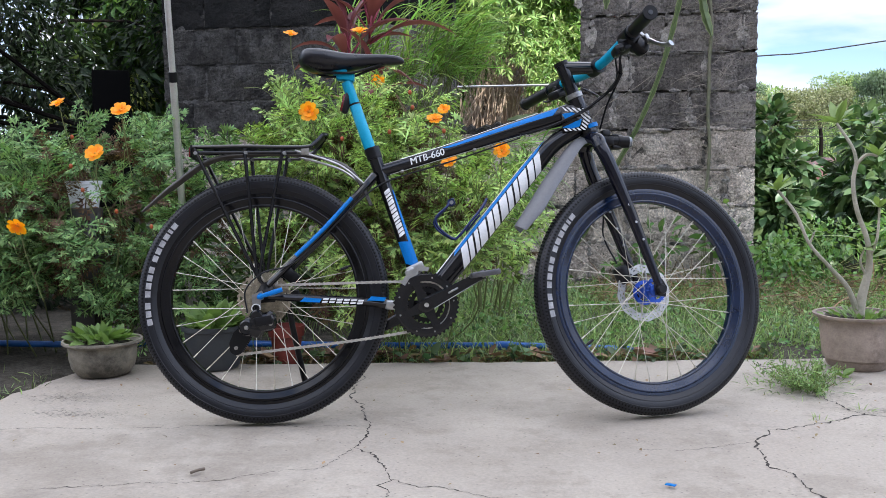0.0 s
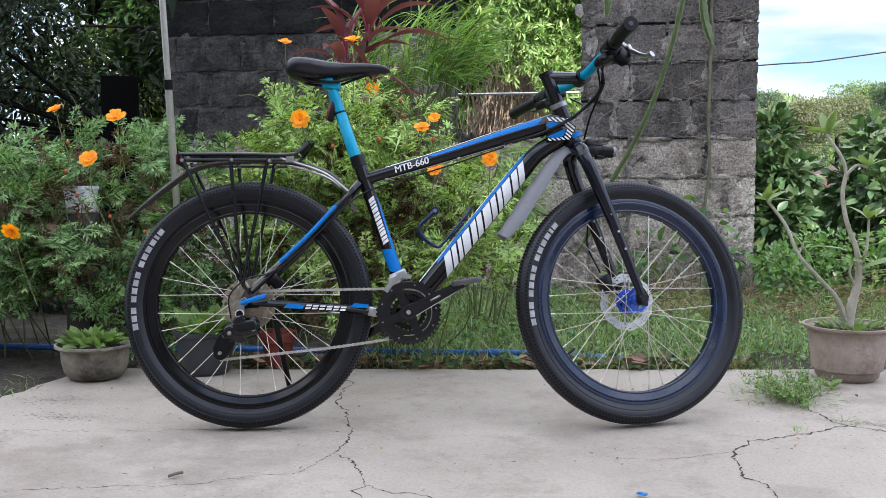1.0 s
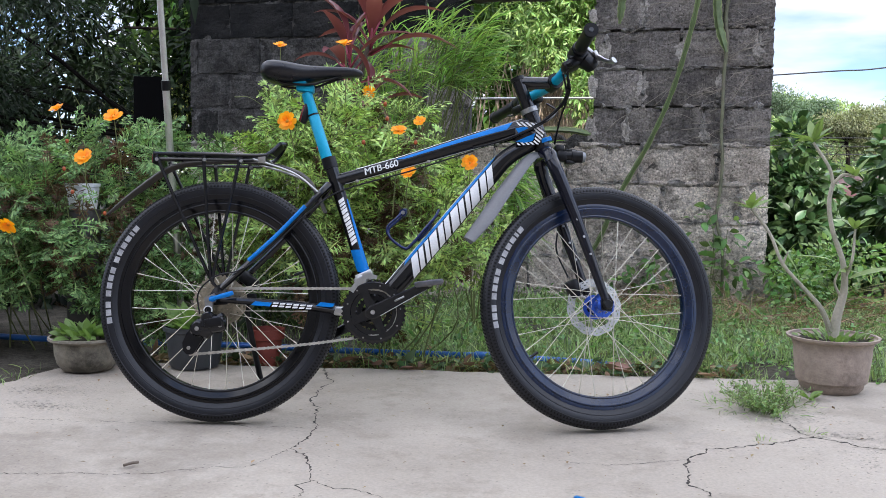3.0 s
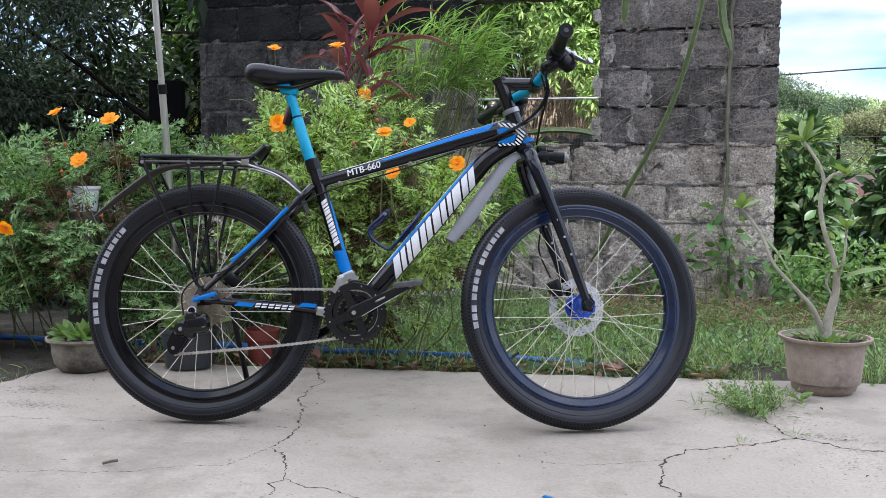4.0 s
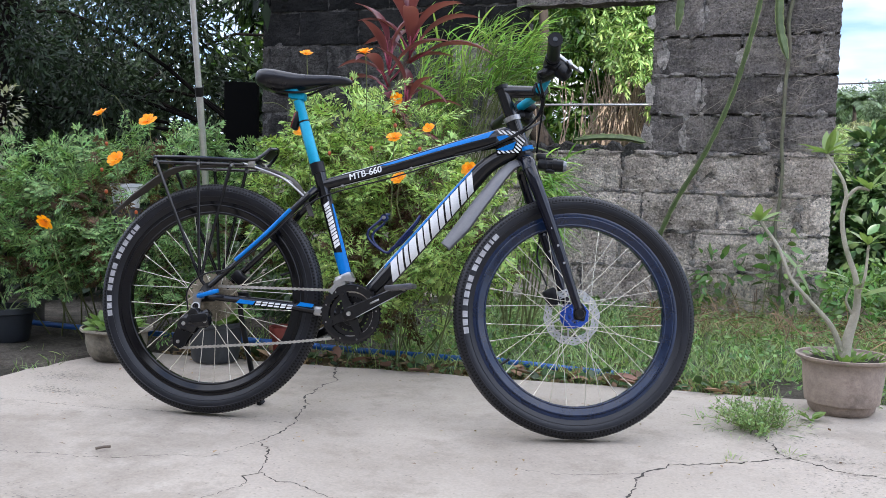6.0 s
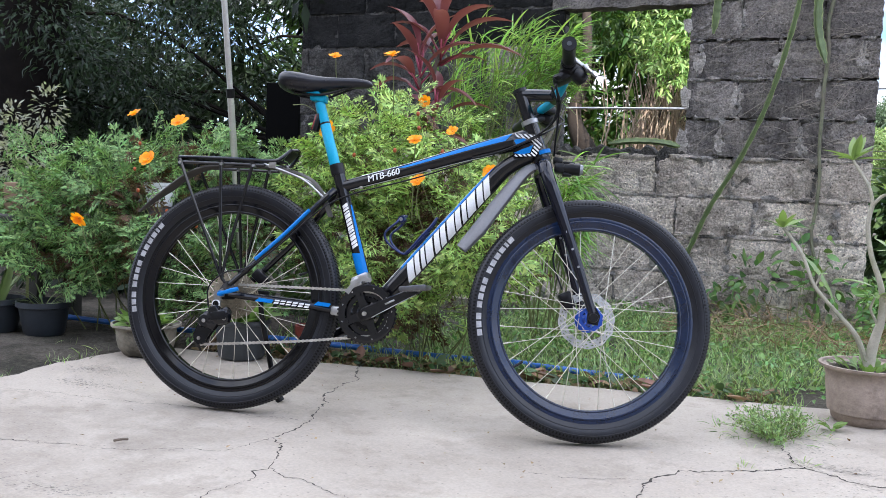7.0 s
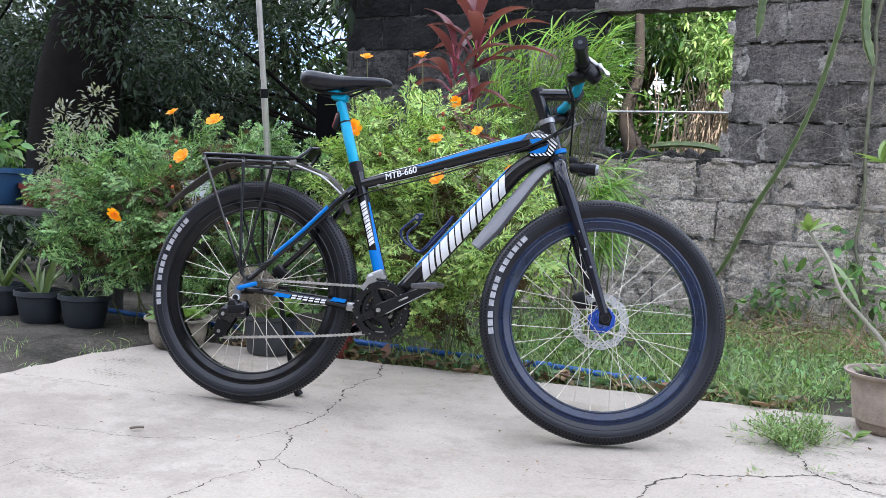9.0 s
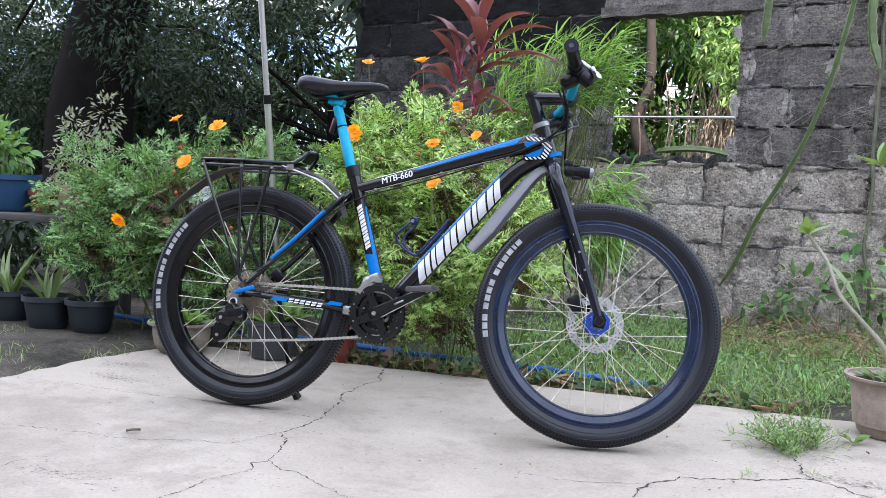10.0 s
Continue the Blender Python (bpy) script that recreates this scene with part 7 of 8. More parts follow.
def small_plant(name, label, at, n, length, tpl, material, el=(0.3, 1.2), spread=0.02, seed=0, parent=None):
    rng = np.random.RandomState(seed)
    a = rng.uniform(0, 2 * math.pi, n)
    e = rng.uniform(el[0], el[1], n)
    D = np.stack([np.cos(a) * np.cos(e), np.sin(a) * np.cos(e), np.sin(e)], -1)
    P = np.array(at) + np.stack([np.cos(a) * spread * rng.random(n), np.sin(a) * spread * rng.random(n), np.zeros(n)], -1)
    ob = empty(name, label=label, category="plant")
    scatter_each("leaf", P, D, rng.uniform(length * 0.6, length, n), tpl, M[material], ob, rng)
    return ob


small_plant("aloe_plant", "spiky green aloe in a black pot", (-2.17, 3.00, 0.10), 11, 0.26, strap_template(0.13, 0.12, 5, 0.7), "aloe", (0.7, 1.3), 0.03, 1)
small_plant("aloe_plant", "spiky green aloe in a black pot", (-2.45, 3.02, 0.10), 9, 0.30, strap_template(0.13, 0.12, 5, 0.7), "aloe", (0.7, 1.3), 0.03, 2)
small_plant("grass_tuft", "thin drooping leaves in a black pot", (-1.95, 3.05, 0.10), 18, 0.16, strap_template(0.05, 0.5, 5, 0.3), "aloe", (0.4, 1.2), 0.05, 3)
small_plant("seedling", "low green seedlings in a round planter", (-1.255, 2.885, 0.115), 70, 0.075, BROAD, "weed_leaf", (0.2, 1.2), 0.085, 4)
small_plant("leafy_vegetable", "leafy green seedlings in a grey tub", (-0.92, 3.03, 0.13), 60, 0.13, BROAD, "weed_leaf", (0.4, 1.3), 0.07, 5)
small_plant("potted_shrub", "green potted shrub with soft leaves", (-2.76, 3.22, 0.62), 12, 0.30, strap_template(0.02, 0.2, 4), "weed_leaf", (0.8, 1.5), 0.10, 6)
leafy("potted_shrub", "soft green leafy plant in a blue planter", "shrub", [(-2.76, 3.22, 0.6), (-2.76, 3.22, 0.7)], [((-2.78, 3.20, 0.76), (0.16, 0.14, 0.12)), ((-2.88, 3.22, 0.84), (0.12, 0.10, 0.10))], 300, 0.06, BROAD, "weed_leaf", "stem_green", 67, r0=0.005, r1=0.002)
leafy("pale_shrub", "pale variegated shrub with small leaves", "shrub", [(-2.80, 3.75, -0.03), (-2.80, 3.75, 0.5)], [((-2.74, 3.65, 0.74), (0.20, 0.15, 0.20)), ((-2.80, 3.70, 0.55), (0.26, 0.18, 0.20)), ((-2.64, 3.72, 0.97), (0.10, 0.08, 0.15)), ((-2.88, 3.72, 0.92), (0.08, 0.08, 0.12))], 1400, 0.036, LEAF, "variegated", "stem_green", 60, r0=0.008, r1=0.003)
small_plant("sprout", "small green sprout growing from a crack", (1.17, 3.10, 0.0), 6, 0.055, BROAD, "weed_leaf", (0.25, 1.0), 0.01, 7)


def weed_tuft(x, y):
    """A many-stemmed weed with small leaflets, growing from the broken slab."""
    rng = np.random.RandomState(31)
    bm, P, D, S = B(), [], [], []
    for _ in range(62):
        r, a = math.sqrt(rng.random()), rng.uniform(0, 2 * math.pi)
        b = np.array((x + 0.055 * r * math.cos(a), y + 0.10 * r * math.sin(a), 0.0))
        h = rng.uniform(0.03, 0.115) * (1.1 - 0.55 * r)
        t = b + (0.075 * r * math.cos(a) - 0.015 + rng.normal(0, 0.02), 0.09 * r * math.sin(a) + rng.normal(0, 0.02), h)
        m = (b + t) / 2 + rng.normal(0, 0.008, 3)
        line = spline([b, m, t], 5)
        tube(bm, line, [0.0013, 0.0009, 0.0006], 4, cap=False)
        for p in line[1:]:
            for _ in range(4):
                P.append(p + rng.normal(0, 0.005, 3))
                D.append(rng.normal(0, 0.7, 3) + (0, 0, 0.35))
                S.append(rng.uniform(0.007, 0.016))
    P = np.array(P)
    P[:, 2] = np.maximum(P[:, 2], 0.003)
    ob = part("weed", bm, M["stem_green"], None)
    scatter("leaf_spray", P, np.array(D), np.array(S), oval_template(0.36, 0.15, 0.1, 3), M["weed_light"], ob, rng)
    n = 150
    a, r = rng.uniform(0, 2 * math.pi, n), np.sqrt(rng.random(n))
    P = np.stack([x - 0.03 + 0.17 * r * np.cos(a), y + 0.17 * r * np.sin(a), np.full(n, 0.002)], -1)
    D = np.stack([np.cos(a), np.sin(a), rng.uniform(0.1, 1.2, n)], -1) + rng.normal(0, 0.5, (n, 3))
    scatter("blade", P, D, rng.uniform(0.015, 0.05, n), strap_template(0.06, 0.5, 4, 0.2), M["grass"], ob, rng)
    for o in ob.children:
        o["kind"] = "stuff"
    tagged(ob, label="bushy green weed growing through a crack in the slab", category="weed")


weed_tuft(1.03, 2.96)
for k, (x, y) in enumerate(((0.975, 2.555), (1.114, 2.665), (1.36, 2.56))):
    small_plant("crack_weed", "tiny weed growing in a crack of the slab", (x, y, 0.0), 11, 0.032, strap_template(0.10, 0.3, 4, 0.2), "weed_light", (0.3, 1.4), 0.03, 80 + k)


def plumeria():
    """Bare forked stems with leaf rosettes at their ends."""
    rng = np.random.RandomState(41)
    x, y, z = 1.262, 3.28, 0.165
    ob = empty("plumeria_plant", label="young plumeria with bare forked stems in a pot", category="plant")
    k = 1.0
    bm = B()
    tube(bm, spline([(x + 0.0, y, z - 0.02), (x + 0.008, y, z + 0.07), (x + 0.028, y, z + 0.17), (x + 0.02, y, z + 0.26), (x - 0.015, y, z + 0.36), (x - 0.03, y, z + 0.45), (x - 0.02, y, z + 0.52)], 6), [0.0165, 0.016, 0.012, 0.009, 0.0078, 0.0072, 0.007], 12)
    part("stem", bm, M["stem_gray"], ob)
    ends = []
    for pts, r in (([(x + 0.0, y, z), (x - 0.04, y - 0.01, z + 0.10), (x - 0.10, y - 0.02, z + 0.17), (x - 0.17, y - 0.03, z + 0.25), (x - 0.215, y - 0.03, z + 0.35), (x - 0.275, y - 0.03, z + 0.43)], [0.014, 0.011, 0.0085, 0.0075, 0.007, 0.0065]),
                   ([(x - 0.02, y, z + 0.515), (x - 0.035, y, z + 0.57), (x - 0.085, y + 0.01, z + 0.65)], [0.008, 0.007, 0.006]),
                   ([(x - 0.02, y, z + 0.515), (x + 0.01, y, z + 0.545), (x + 0.045, y, z + 0.54)], [0.008, 0.007, 0.006]),
                   ([(x + 0.028, y, z + 0.20), (x + 0.045, y - 0.02, z + 0.27), (x + 0.050, y - 0.02, z + 0.37)], [0.007, 0.006, 0.005]),
                   ([(x + 0.02, y, z + 0.14), (x - 0.005, y - 0.02, z + 0.19), (x + 0.005, y - 0.02, z + 0.23)], [0.006, 0.005, 0.004]),
                   ([(x - 0.17, y - 0.03, z + 0.25), (x - 0.155, y - 0.03, z + 0.29)], [0.005, 0.0035])):
        part("branch", tube(B(), spline(pts, 5), [0.78 * q for q in r], 10), M["stem_gray"], ob)
        ends.append(pts[-1])
    P, D, S = [], [], []
    for e, (n, ln) in zip(ends, ((9, 0.088), (11, 0.098), (8, 0.08), (8, 0.078), (6, 0.085), (4, 0.05))):
        for i in range(n):
            a = 2.4 * i + rng.uniform(-0.3, 0.3)
            el = rng.uniform(0.15, 1.2)
            P.append(e)
            D.append((math.cos(a) * math.cos(el), math.sin(a) * math.cos(el), math.sin(el)))
            S.append(ln * rng.uniform(0.7, 1.1))
    for p, d, s in (((x - 0.22, y, z + 0.35), (0.75, -0.1, -0.7), 0.19), ((x + 0.03, y, z + 0.20), (0.8, -0.3, 0.45), 0.16), ((x, y, z + 0.26), (-0.7, 0.2, 0.2), 0.14)):
        P.append(p), D.append(d), S.append(s)
    scatter_each("leaf", P, D, S, oval_template(0.28, 0.2, 0.1, 4), M["plum_leaf"], ob, rng, 0.2)
    return ob


plumeria()
small_plant("pot_weeds", "tiny green weeds on the soil of a pot", (1.262, 3.28, 0.166), 60, 0.045, BROAD, "weed_leaf", (0.3, 1.3), 0.12, 12)


def climbing_cactus(pts, w, name="climbing_cactus"):
    """A long three-ribbed cactus stem."""
    bm = B()
    c = spline(pts, 10)
    prev = None
    edges = [[], []]
    for i, p in enumerate(c):
        d = Vector(c[min(i + 1, len(c) - 1)] - c[max(i - 1, 0)]).normalized()
        s = d.cross(Vector((0, 1, 0))).normalized()
        o = s.cross(d).normalized()
        t = i / (len(c) - 1)
        ww = w * (0.88 + 0.12 * math.sin(i * 1.9)) * min(1, 0.3 + 6 * min(t, 1 - t))
        ring = []
        for a in range(6):
            r = ww if a % 2 == 0 else ww * 0.38
            ring.append(bm.verts.new(Vector(p) + s * (r * math.cos(a * math.pi / 3 + 0.3)) + o * (r * math.sin(a * math.pi / 3 + 0.3))))
        edges[0].append(ring[0].co.copy())
        edges[1].append(ring[2].co.copy())
        if prev:
            for k in range(6):
                bm.faces.new((prev[k], prev[(k + 1) % 6], ring[(k + 1) % 6], ring[k]))
        prev = ring
    ob = part(name, bm, M["cactus"], None, smooth=False)
    for line in edges:
        part("rib_edge", tube(B(), line, [0.0016, 0.0032, 0.0015, 0.003, 0.0016, 0.0033, 0.0015, 0.003, 0.0016] if w > 0.018 else [0.0012, 0.0022, 0.0012, 0.0021, 0.0012], 5, cap=False), M["cactus_edge"], ob, "pale yellow-green horny rib edge")
    return tagged(ob, label="long green climbing cactus stem on the wall", category="cactus", group="cactus stems on the wall")


climbing_cactus([(0.89, 5.33, 1.95), (0.87, 5.29, 1.80), (0.83, 5.27, 1.55), (0.74, 5.28, 1.20), (0.62, 5.29, 0.90), (0.46, 5.30, 0.60), (0.36, 5.31, 0.36), (0.28, 5.325, 0.22)], 0.0155)
climbing_cactus([(0.47, 5.325, 2.3), (0.47, 5.29, 2.0), (0.46, 5.25, 1.80), (0.45, 5.24, 1.66), (0.44, 5.24, 1.52)], 0.025)
climbing_cactus([(0.96, 5.325, 2.3), (0.96, 5.30, 2.0), (0.945, 5.27, 1.70), (0.955, 5.26, 1.52), (1.00, 5.25, 1.36)], 0.026)
climbing_cactus([(-0.10, 5.28, 0.935), (0.05, 5.25, 0.950), (0.20, 5.24, 0.945), (0.30, 5.25, 0.925)], 0.020)


def wall_vines():
    """Dry creeper stems and rootlets on the block wall."""
    rng = np.random.RandomState(14)
    ob = empty("wall_creeper", label="dry brown creeper stems clinging to the wall", category="vine")
    stem = [(1.01 + 0.035 * (1 - k / 14) * math.cos(k * 0.35) + rng.normal(0, 0.011), 5.322 + rng.uniform(-0.004, 0.004), 2.2 - 2.2 * k / 14) for k in range(15)]
    part("main_stem", tube(B(), spline(stem, 8), [0.011, 0.0105, 0.0095, 0.009, 0.008, 0.0085], 8), M["vine_stem"], ob)
    bm = B()

    def root(x, z, a, ln, r, depth):
        pts = [(x, 5.333, z)]
        for i in range(4):
            a += rng.normal(0, 0.20)
            x, z = x + ln / 4 * math.cos(a), z + ln / 4 * math.sin(a)
            if not 0.32 < x < 1.245:
                break
            pts.append((x, 5.334 - 0.006 * math.sin(math.pi * (i + 1) / 4), z))
            if depth and rng.random() < 0.38:
                root(x, z, a + rng.choice((-1, 1)) * rng.uniform(0.3, 0.8), ln * rng.uniform(0.3, 0.6), r * 0.8, depth - 1)
        if len(pts) > 2:
            tube(bm, spline(pts, 3), r, 4, cap=False)

    for k in range(24):
        z = 0.55 + 1.5 * (k + rng.uniform(-0.3, 0.3)) / 24
        for side in (0, math.pi):
            for _ in range(rng.randint(1, 4)):
                root(1.02, z + rng.normal(0, 0.02), side + (0.25 if side == 0 else -0.1) + rng.normal(0.0, 0.25), rng.uniform(0.05, 0.24), 0.0010, 1)
    for _ in range(20):
        z = rng.uniform(0.9, 1.95)
        root(0.62 + 0.24 * (z - 0.9) + rng.normal(0, 0.12), z, rng.choice((0, math.pi)) + rng.normal(0, 0.4), rng.uniform(0.06, 0.22), 0.0010, 1)
    for x, z, a in ((0.36, 0.92, 0.75), (0.55, 1.62, 0.3), (0.42, 1.45, 0.9)):
        root(x, z, a, 0.42, 0.0013, 0)
    tagged(part("rootlet", bm, M["rootlet"], ob), kind="stuff")
    return ob


wall_vines()


rb = np.random.RandomState(77)


def blobs_in(x0, x1, y0, y1, z0, z1, k, r0, r1, rng=rb):
    return [((rng.uniform(x0, x1), rng.uniform(y0, y1), rng.uniform(z0, z1)), tuple(rng.uniform(r0, r1, 3) * (1, 1, 0.8))) for _ in range(k)]


def thinned(blobs, x0, x1, z0, z1, every):
    """Drops each n-th clump of a stretch of a crown, so that the sky shows through there."""
    inside = [p for p in blobs if x0 < p[0][0] < x1 and z0 < p[0][2] < z1]
    gone = inside[::every]
    return [p for p in blobs if not any(p is g for g in gone)]


# broad-leaved shrubs past the end of the wall
leafy("leafy_shrub", "dark green broad-leaved shrub beyond the wall", "shrub", [(1.55, 6.3, -0.03), (1.55, 6.3, 0.4)], blobs_in(1.38, 1.60, 6.0, 6.6, 0.20, 0.70, 9, 0.14, 0.22) + [((1.50, 6.3, 0.90), (0.10, 0.12, 0.18)), ((1.80, 6.3, 0.18), (0.2, 0.2, 0.2))], 3000, 0.095, BROAD, "broad_leaf", "bark", 51, r0=0.02, r1=0.006)
leafy("leafy_shrub", "green broad-leaved shrub beyond the wall", "shrub", [(2.4, 6.2, -0.03), (2.4, 6.2, 0.5)], blobs_in(2.1, 3.3, 5.9, 6.9, 0.20, 0.62, 15, 0.18, 0.28) + [((2.06, 6.3, 0.84), (0.12, 0.14, 0.22)), ((2.34, 6.2, 0.78), (0.16, 0.16, 0.22)), ((2.9, 6.3, 0.85), (0.25, 0.2, 0.25))], 5600, 0.095, BROAD, "broad_leaf", "bark", 52, r0=0.02, r1=0.006)
leafy("leafy_shrub", "low green weeds at the foot of the wall", "shrub", [(1.6, 5.2, -0.03), (1.6, 5.2, 0.1)], blobs_in(1.3, 2.8, 4.8, 5.5, 0.03, 0.34, 22, 0.11, 0.2), 5600, 0.042, BROAD, "weed_leaf", "stem_green", 53, r0=0.006, r1=0.003)
leafy("leafy_shrub", "green creeping weeds against the block wall", "shrub", [(0.95, 5.15, -0.03), (0.95, 5.15, 0.1)], [((0.72, 5.20, 0.24), (0.13, 0.08, 0.15)), ((1.05, 5.20, 0.22), (0.14, 0.08, 0.18)), ((0.55, 5.24, 0.12), (0.14, 0.06, 0.10)), ((0.95, 5.22, 0.44), (0.14, 0.05, 0.14))], 170, 0.07, BROAD, "weed_leaf", "stem_green", 54, r0=0.004, r1=0.002)
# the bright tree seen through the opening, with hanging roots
leafy("garden_tree", "sunlit tree with bright green drooping leaves", "tree", [(-0.6, 10.6, -0.05), (-0.55, 10.5, 1.0), (-0.45, 10.4, 2.4)], blobs_in(-0.16, 0.5, 8.3, 9.8, 1.65, 4.0, 34, 0.3, 0.4) + [((-0.48, 8.5, 2.15), (0.30, 0.3, 0.36)), ((-0.30, 8.3, 1.78), (0.28, 0.2, 0.30)), ((-0.55, 9.0, 1.95), (0.30, 0.2, 0.25)), ((0.02, 8.4, 1.42), (0.24, 0.2, 0.26)), ((0.40, 8.5, 1.15), (0.28, 0.25, 0.40)), ((-0.30, 11.0, 1.10), (0.32, 0.3, 0.45)), ((0.05, 11.0, 1.55), (0.36, 0.3, 0.45)), ((-0.22, 11.1, 1.80), (0.35, 0.3, 0.35)), ((0.35, 10.9, 1.0), (0.3, 0.3, 0.45)), ((-1.72, 9.2, 1.42), (0.16, 0.2, 0.16)), ((-1.85, 9.3, 0.75), (0.25, 0.2, 0.30))], 54000, 0.080, oval_template(0.25, 0.3, 0.15, 3), "lit_leaf", "bark", 55, droop=-0.15, whorl=7, r0=0.12, r1=0.02)
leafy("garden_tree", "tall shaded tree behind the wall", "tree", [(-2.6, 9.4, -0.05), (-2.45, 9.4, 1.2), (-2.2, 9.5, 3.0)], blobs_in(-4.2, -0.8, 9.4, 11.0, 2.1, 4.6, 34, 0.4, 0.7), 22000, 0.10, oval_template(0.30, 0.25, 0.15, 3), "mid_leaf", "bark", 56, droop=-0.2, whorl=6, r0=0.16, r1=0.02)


def hanging_roots():
    rng = np.random.RandomState(61)
    ob = empty("fig_roots", label="curtain of pale brown hanging aerial roots", category="roots")
    bm = B()
    for _ in range(240):
        x, y = rng.normal(-0.60, 0.22), rng.uniform(8.8, 9.3)
        t = rng.uniform(1.2, 1.85)
        lean = rng.uniform(0.0, 0.30)
        tube(bm, spline([(x + lean + rng.normal(0, 0.10), y, t), (x + lean * 0.7 + rng.normal(0, 0.06), y + rng.normal(0, 0.04), t * 0.75), (x + lean * 0.3 + rng.normal(0, 0.05), y, t * 0.42), (x + rng.normal(0, 0.12), y, 0.0)], 3), rng.uniform(0.002, 0.008), 5, cap=False)
    tagged(part("hanging_root", bm, M["roots"], ob), kind="stuff")
    tube(bm := B(), spline([(-1.00, 9.3, -0.05), (-1.22, 9.3, 0.8), (-1.46, 9.3, 1.35), (-1.36, 9.3, 1.8), (-1.42, 9.4, 2.5), (-1.55, 9.5, 3.8)], 6), [0.22, 0.13, 0.07, 0.052, 0.045, 0.04], 14)
    tube(bm, spline([(-0.98, 9.42, -0.05), (-0.82, 9.42, 0.9), (-0.58, 9.45, 1.5)], 6), [0.20, 0.11, 0.05], 12)
    tube(bm, spline([(-1.46, 9.3, 1.40), (-1.75, 9.3, 1.55), (-2.2, 9.4, 1.75)], 6), [0.045, 0.03, 0.02], 10)
    part("trunk", bm, M["bark_mid"], ob)
    return ob


hanging_roots()
rail = part("bamboo_rail", tube(B(), [(-2.2, 7.4, 1.30), (0.8, 7.24, 1.285)], 0.009, 8), M["pole"], None)
tagged(rail, label="thin horizontal rail beyond the wall opening", category="rail")
for x in (-2.2, 0.8):
    part("rail_post", tube(B(), [(x, 7.4 if x < 0 else 7.24, -0.05), (x, 7.4 if x < 0 else 7.24, 1.32)], 0.02, 8), M["bark"], rail)
# the trees on the near side of the yard, their shade put into the colours
leafy("shade_tree", "large dark shade tree with a thick trunk", "tree", [(-6.75, 7.3, -0.05), (-6.85, 7.3, 1.3), (-6.45, 7.4, 3.2)], thinned(thinned(blobs_in(-12.5, -2.4, 6.8, 9.8, 1.3, 5.5, 108, 0.45, 0.75), -5.8, -5.1, 1.4, 2.3, 2), -4.4, -3.6, 1.3, 2.3, 1) + blobs_in(-7.2, -4.9, 5.6, 6.6, 1.6, 3.2, 11, 0.35, 0.55), 90000, 0.082, leaf_template(0.3, 0.3), "deep_shade_leaf", "bark_dark", 57, shell=0.2, r0=0.34, r1=0.016, limbs=12)
leafy("shade_tree", "dense dark undergrowth below the shade tree", "tree", [(-4.2, 8.6, -0.05), (-4.2, 8.6, 1.0)], thinned(blobs_in(-13.5, -2.4, 8.2, 10.5, 0.2, 2.4, 66, 0.4, 0.7), -5.4, -3.0, 0.2, 1.9, 1), 26000, 0.14, leaf_template(0.3, 0.3), "deep_shade_leaf", "bark_dark", 58, shell=0.2, r0=0.08, r1=0.02)
leafy("shade_tree", "dark leafy tree rising behind the block wall", "tree", [(-2.0, 7.2, -0.05), (-1.9, 7.2, 2.0)], blobs_in(-3.4, -1.2, 6.6, 8.0, 2.2, 4.2, 22, 0.35, 0.5), 6000, 0.16, leaf_template(0.3, 0.3), "deep_shade_leaf", "bark_dark", 62, shell=0.2, r0=0.07, r1=0.02)
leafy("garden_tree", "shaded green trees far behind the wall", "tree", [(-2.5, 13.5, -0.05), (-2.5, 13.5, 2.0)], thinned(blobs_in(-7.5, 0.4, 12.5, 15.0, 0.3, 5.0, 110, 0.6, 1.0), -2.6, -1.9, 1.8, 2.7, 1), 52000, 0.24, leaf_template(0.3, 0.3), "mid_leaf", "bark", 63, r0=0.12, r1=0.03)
leafy("shade_tree", "dark trees closing the view beyond the yard", "tree", [(-9.0, 13.0, -0.05), (-9.0, 13.0, 2.0)], thinned(thinned(blobs_in(-20.0, -4.0, 12.0, 14.0, 0.3, 5.2, 84, 0.6, 1.0), -10.3, -8.8, 1.7, 3.4, 1), -8.2, -6.8, 1.7, 3.4, 1), 19000, 0.27, leaf_template(0.3, 0.3), "deep_shade_leaf", "bark_dark", 64, shell=0.2, r0=0.15, r1=0.03)
# Hedge added to close bright gaps, in the same shade-coloured leaves.
leafy("shade_tree", "added dark hedge filling bright gaps on the garden's far side", "tree", [(-9.0, 11.2, -0.05), (-9.0, 11.2, 1.0)], thinned(blobs_in(-17.0, -3.2, 10.8, 11.8, 0.3, 2.0, 80, 0.5, 0.8), -7.2, -3.6, 0.2, 2.1, 1), 20000, 0.2, leaf_template(0.3, 0.3), "deep_shade_leaf", "bark_dark", 68, shell=0.2, r0=0.08, r1=0.02)
# Shrub added for bright patches; the sunlight on it is in its leaf colour.
leafy("sunlit_shrub", "yellow-green shrub deep among the trees, coloured as if sunlit", "shrub", [(-5.6, 12.0, -0.05), (-5.6, 12.0, 0.6)], blobs_in(-7.6, -4.0, 11.7, 12.3, 0.3, 1.7, 26, 0.2, 0.4), 7000, 0.065, LEAF, "sunlit_leaf", "bark", 70, r0=0.02, r1=0.006)
# Both low masses are added as dark backing: shade is in their leaf colour.
leafy("low_undergrowth", "added dark leaves standing in for shade behind the potted plants", "shrub", [(-3.0, 4.3, -0.03), (-3.0, 4.3, 0.1)], blobs_in(-5.0, -2.0, 3.95, 4.7, 0.05, 0.40, 26, 0.16, 0.26), 3600, 0.09, LEAF, "deep_shade_leaf", "stem_green", 69, r0=0.006, r1=0.003)
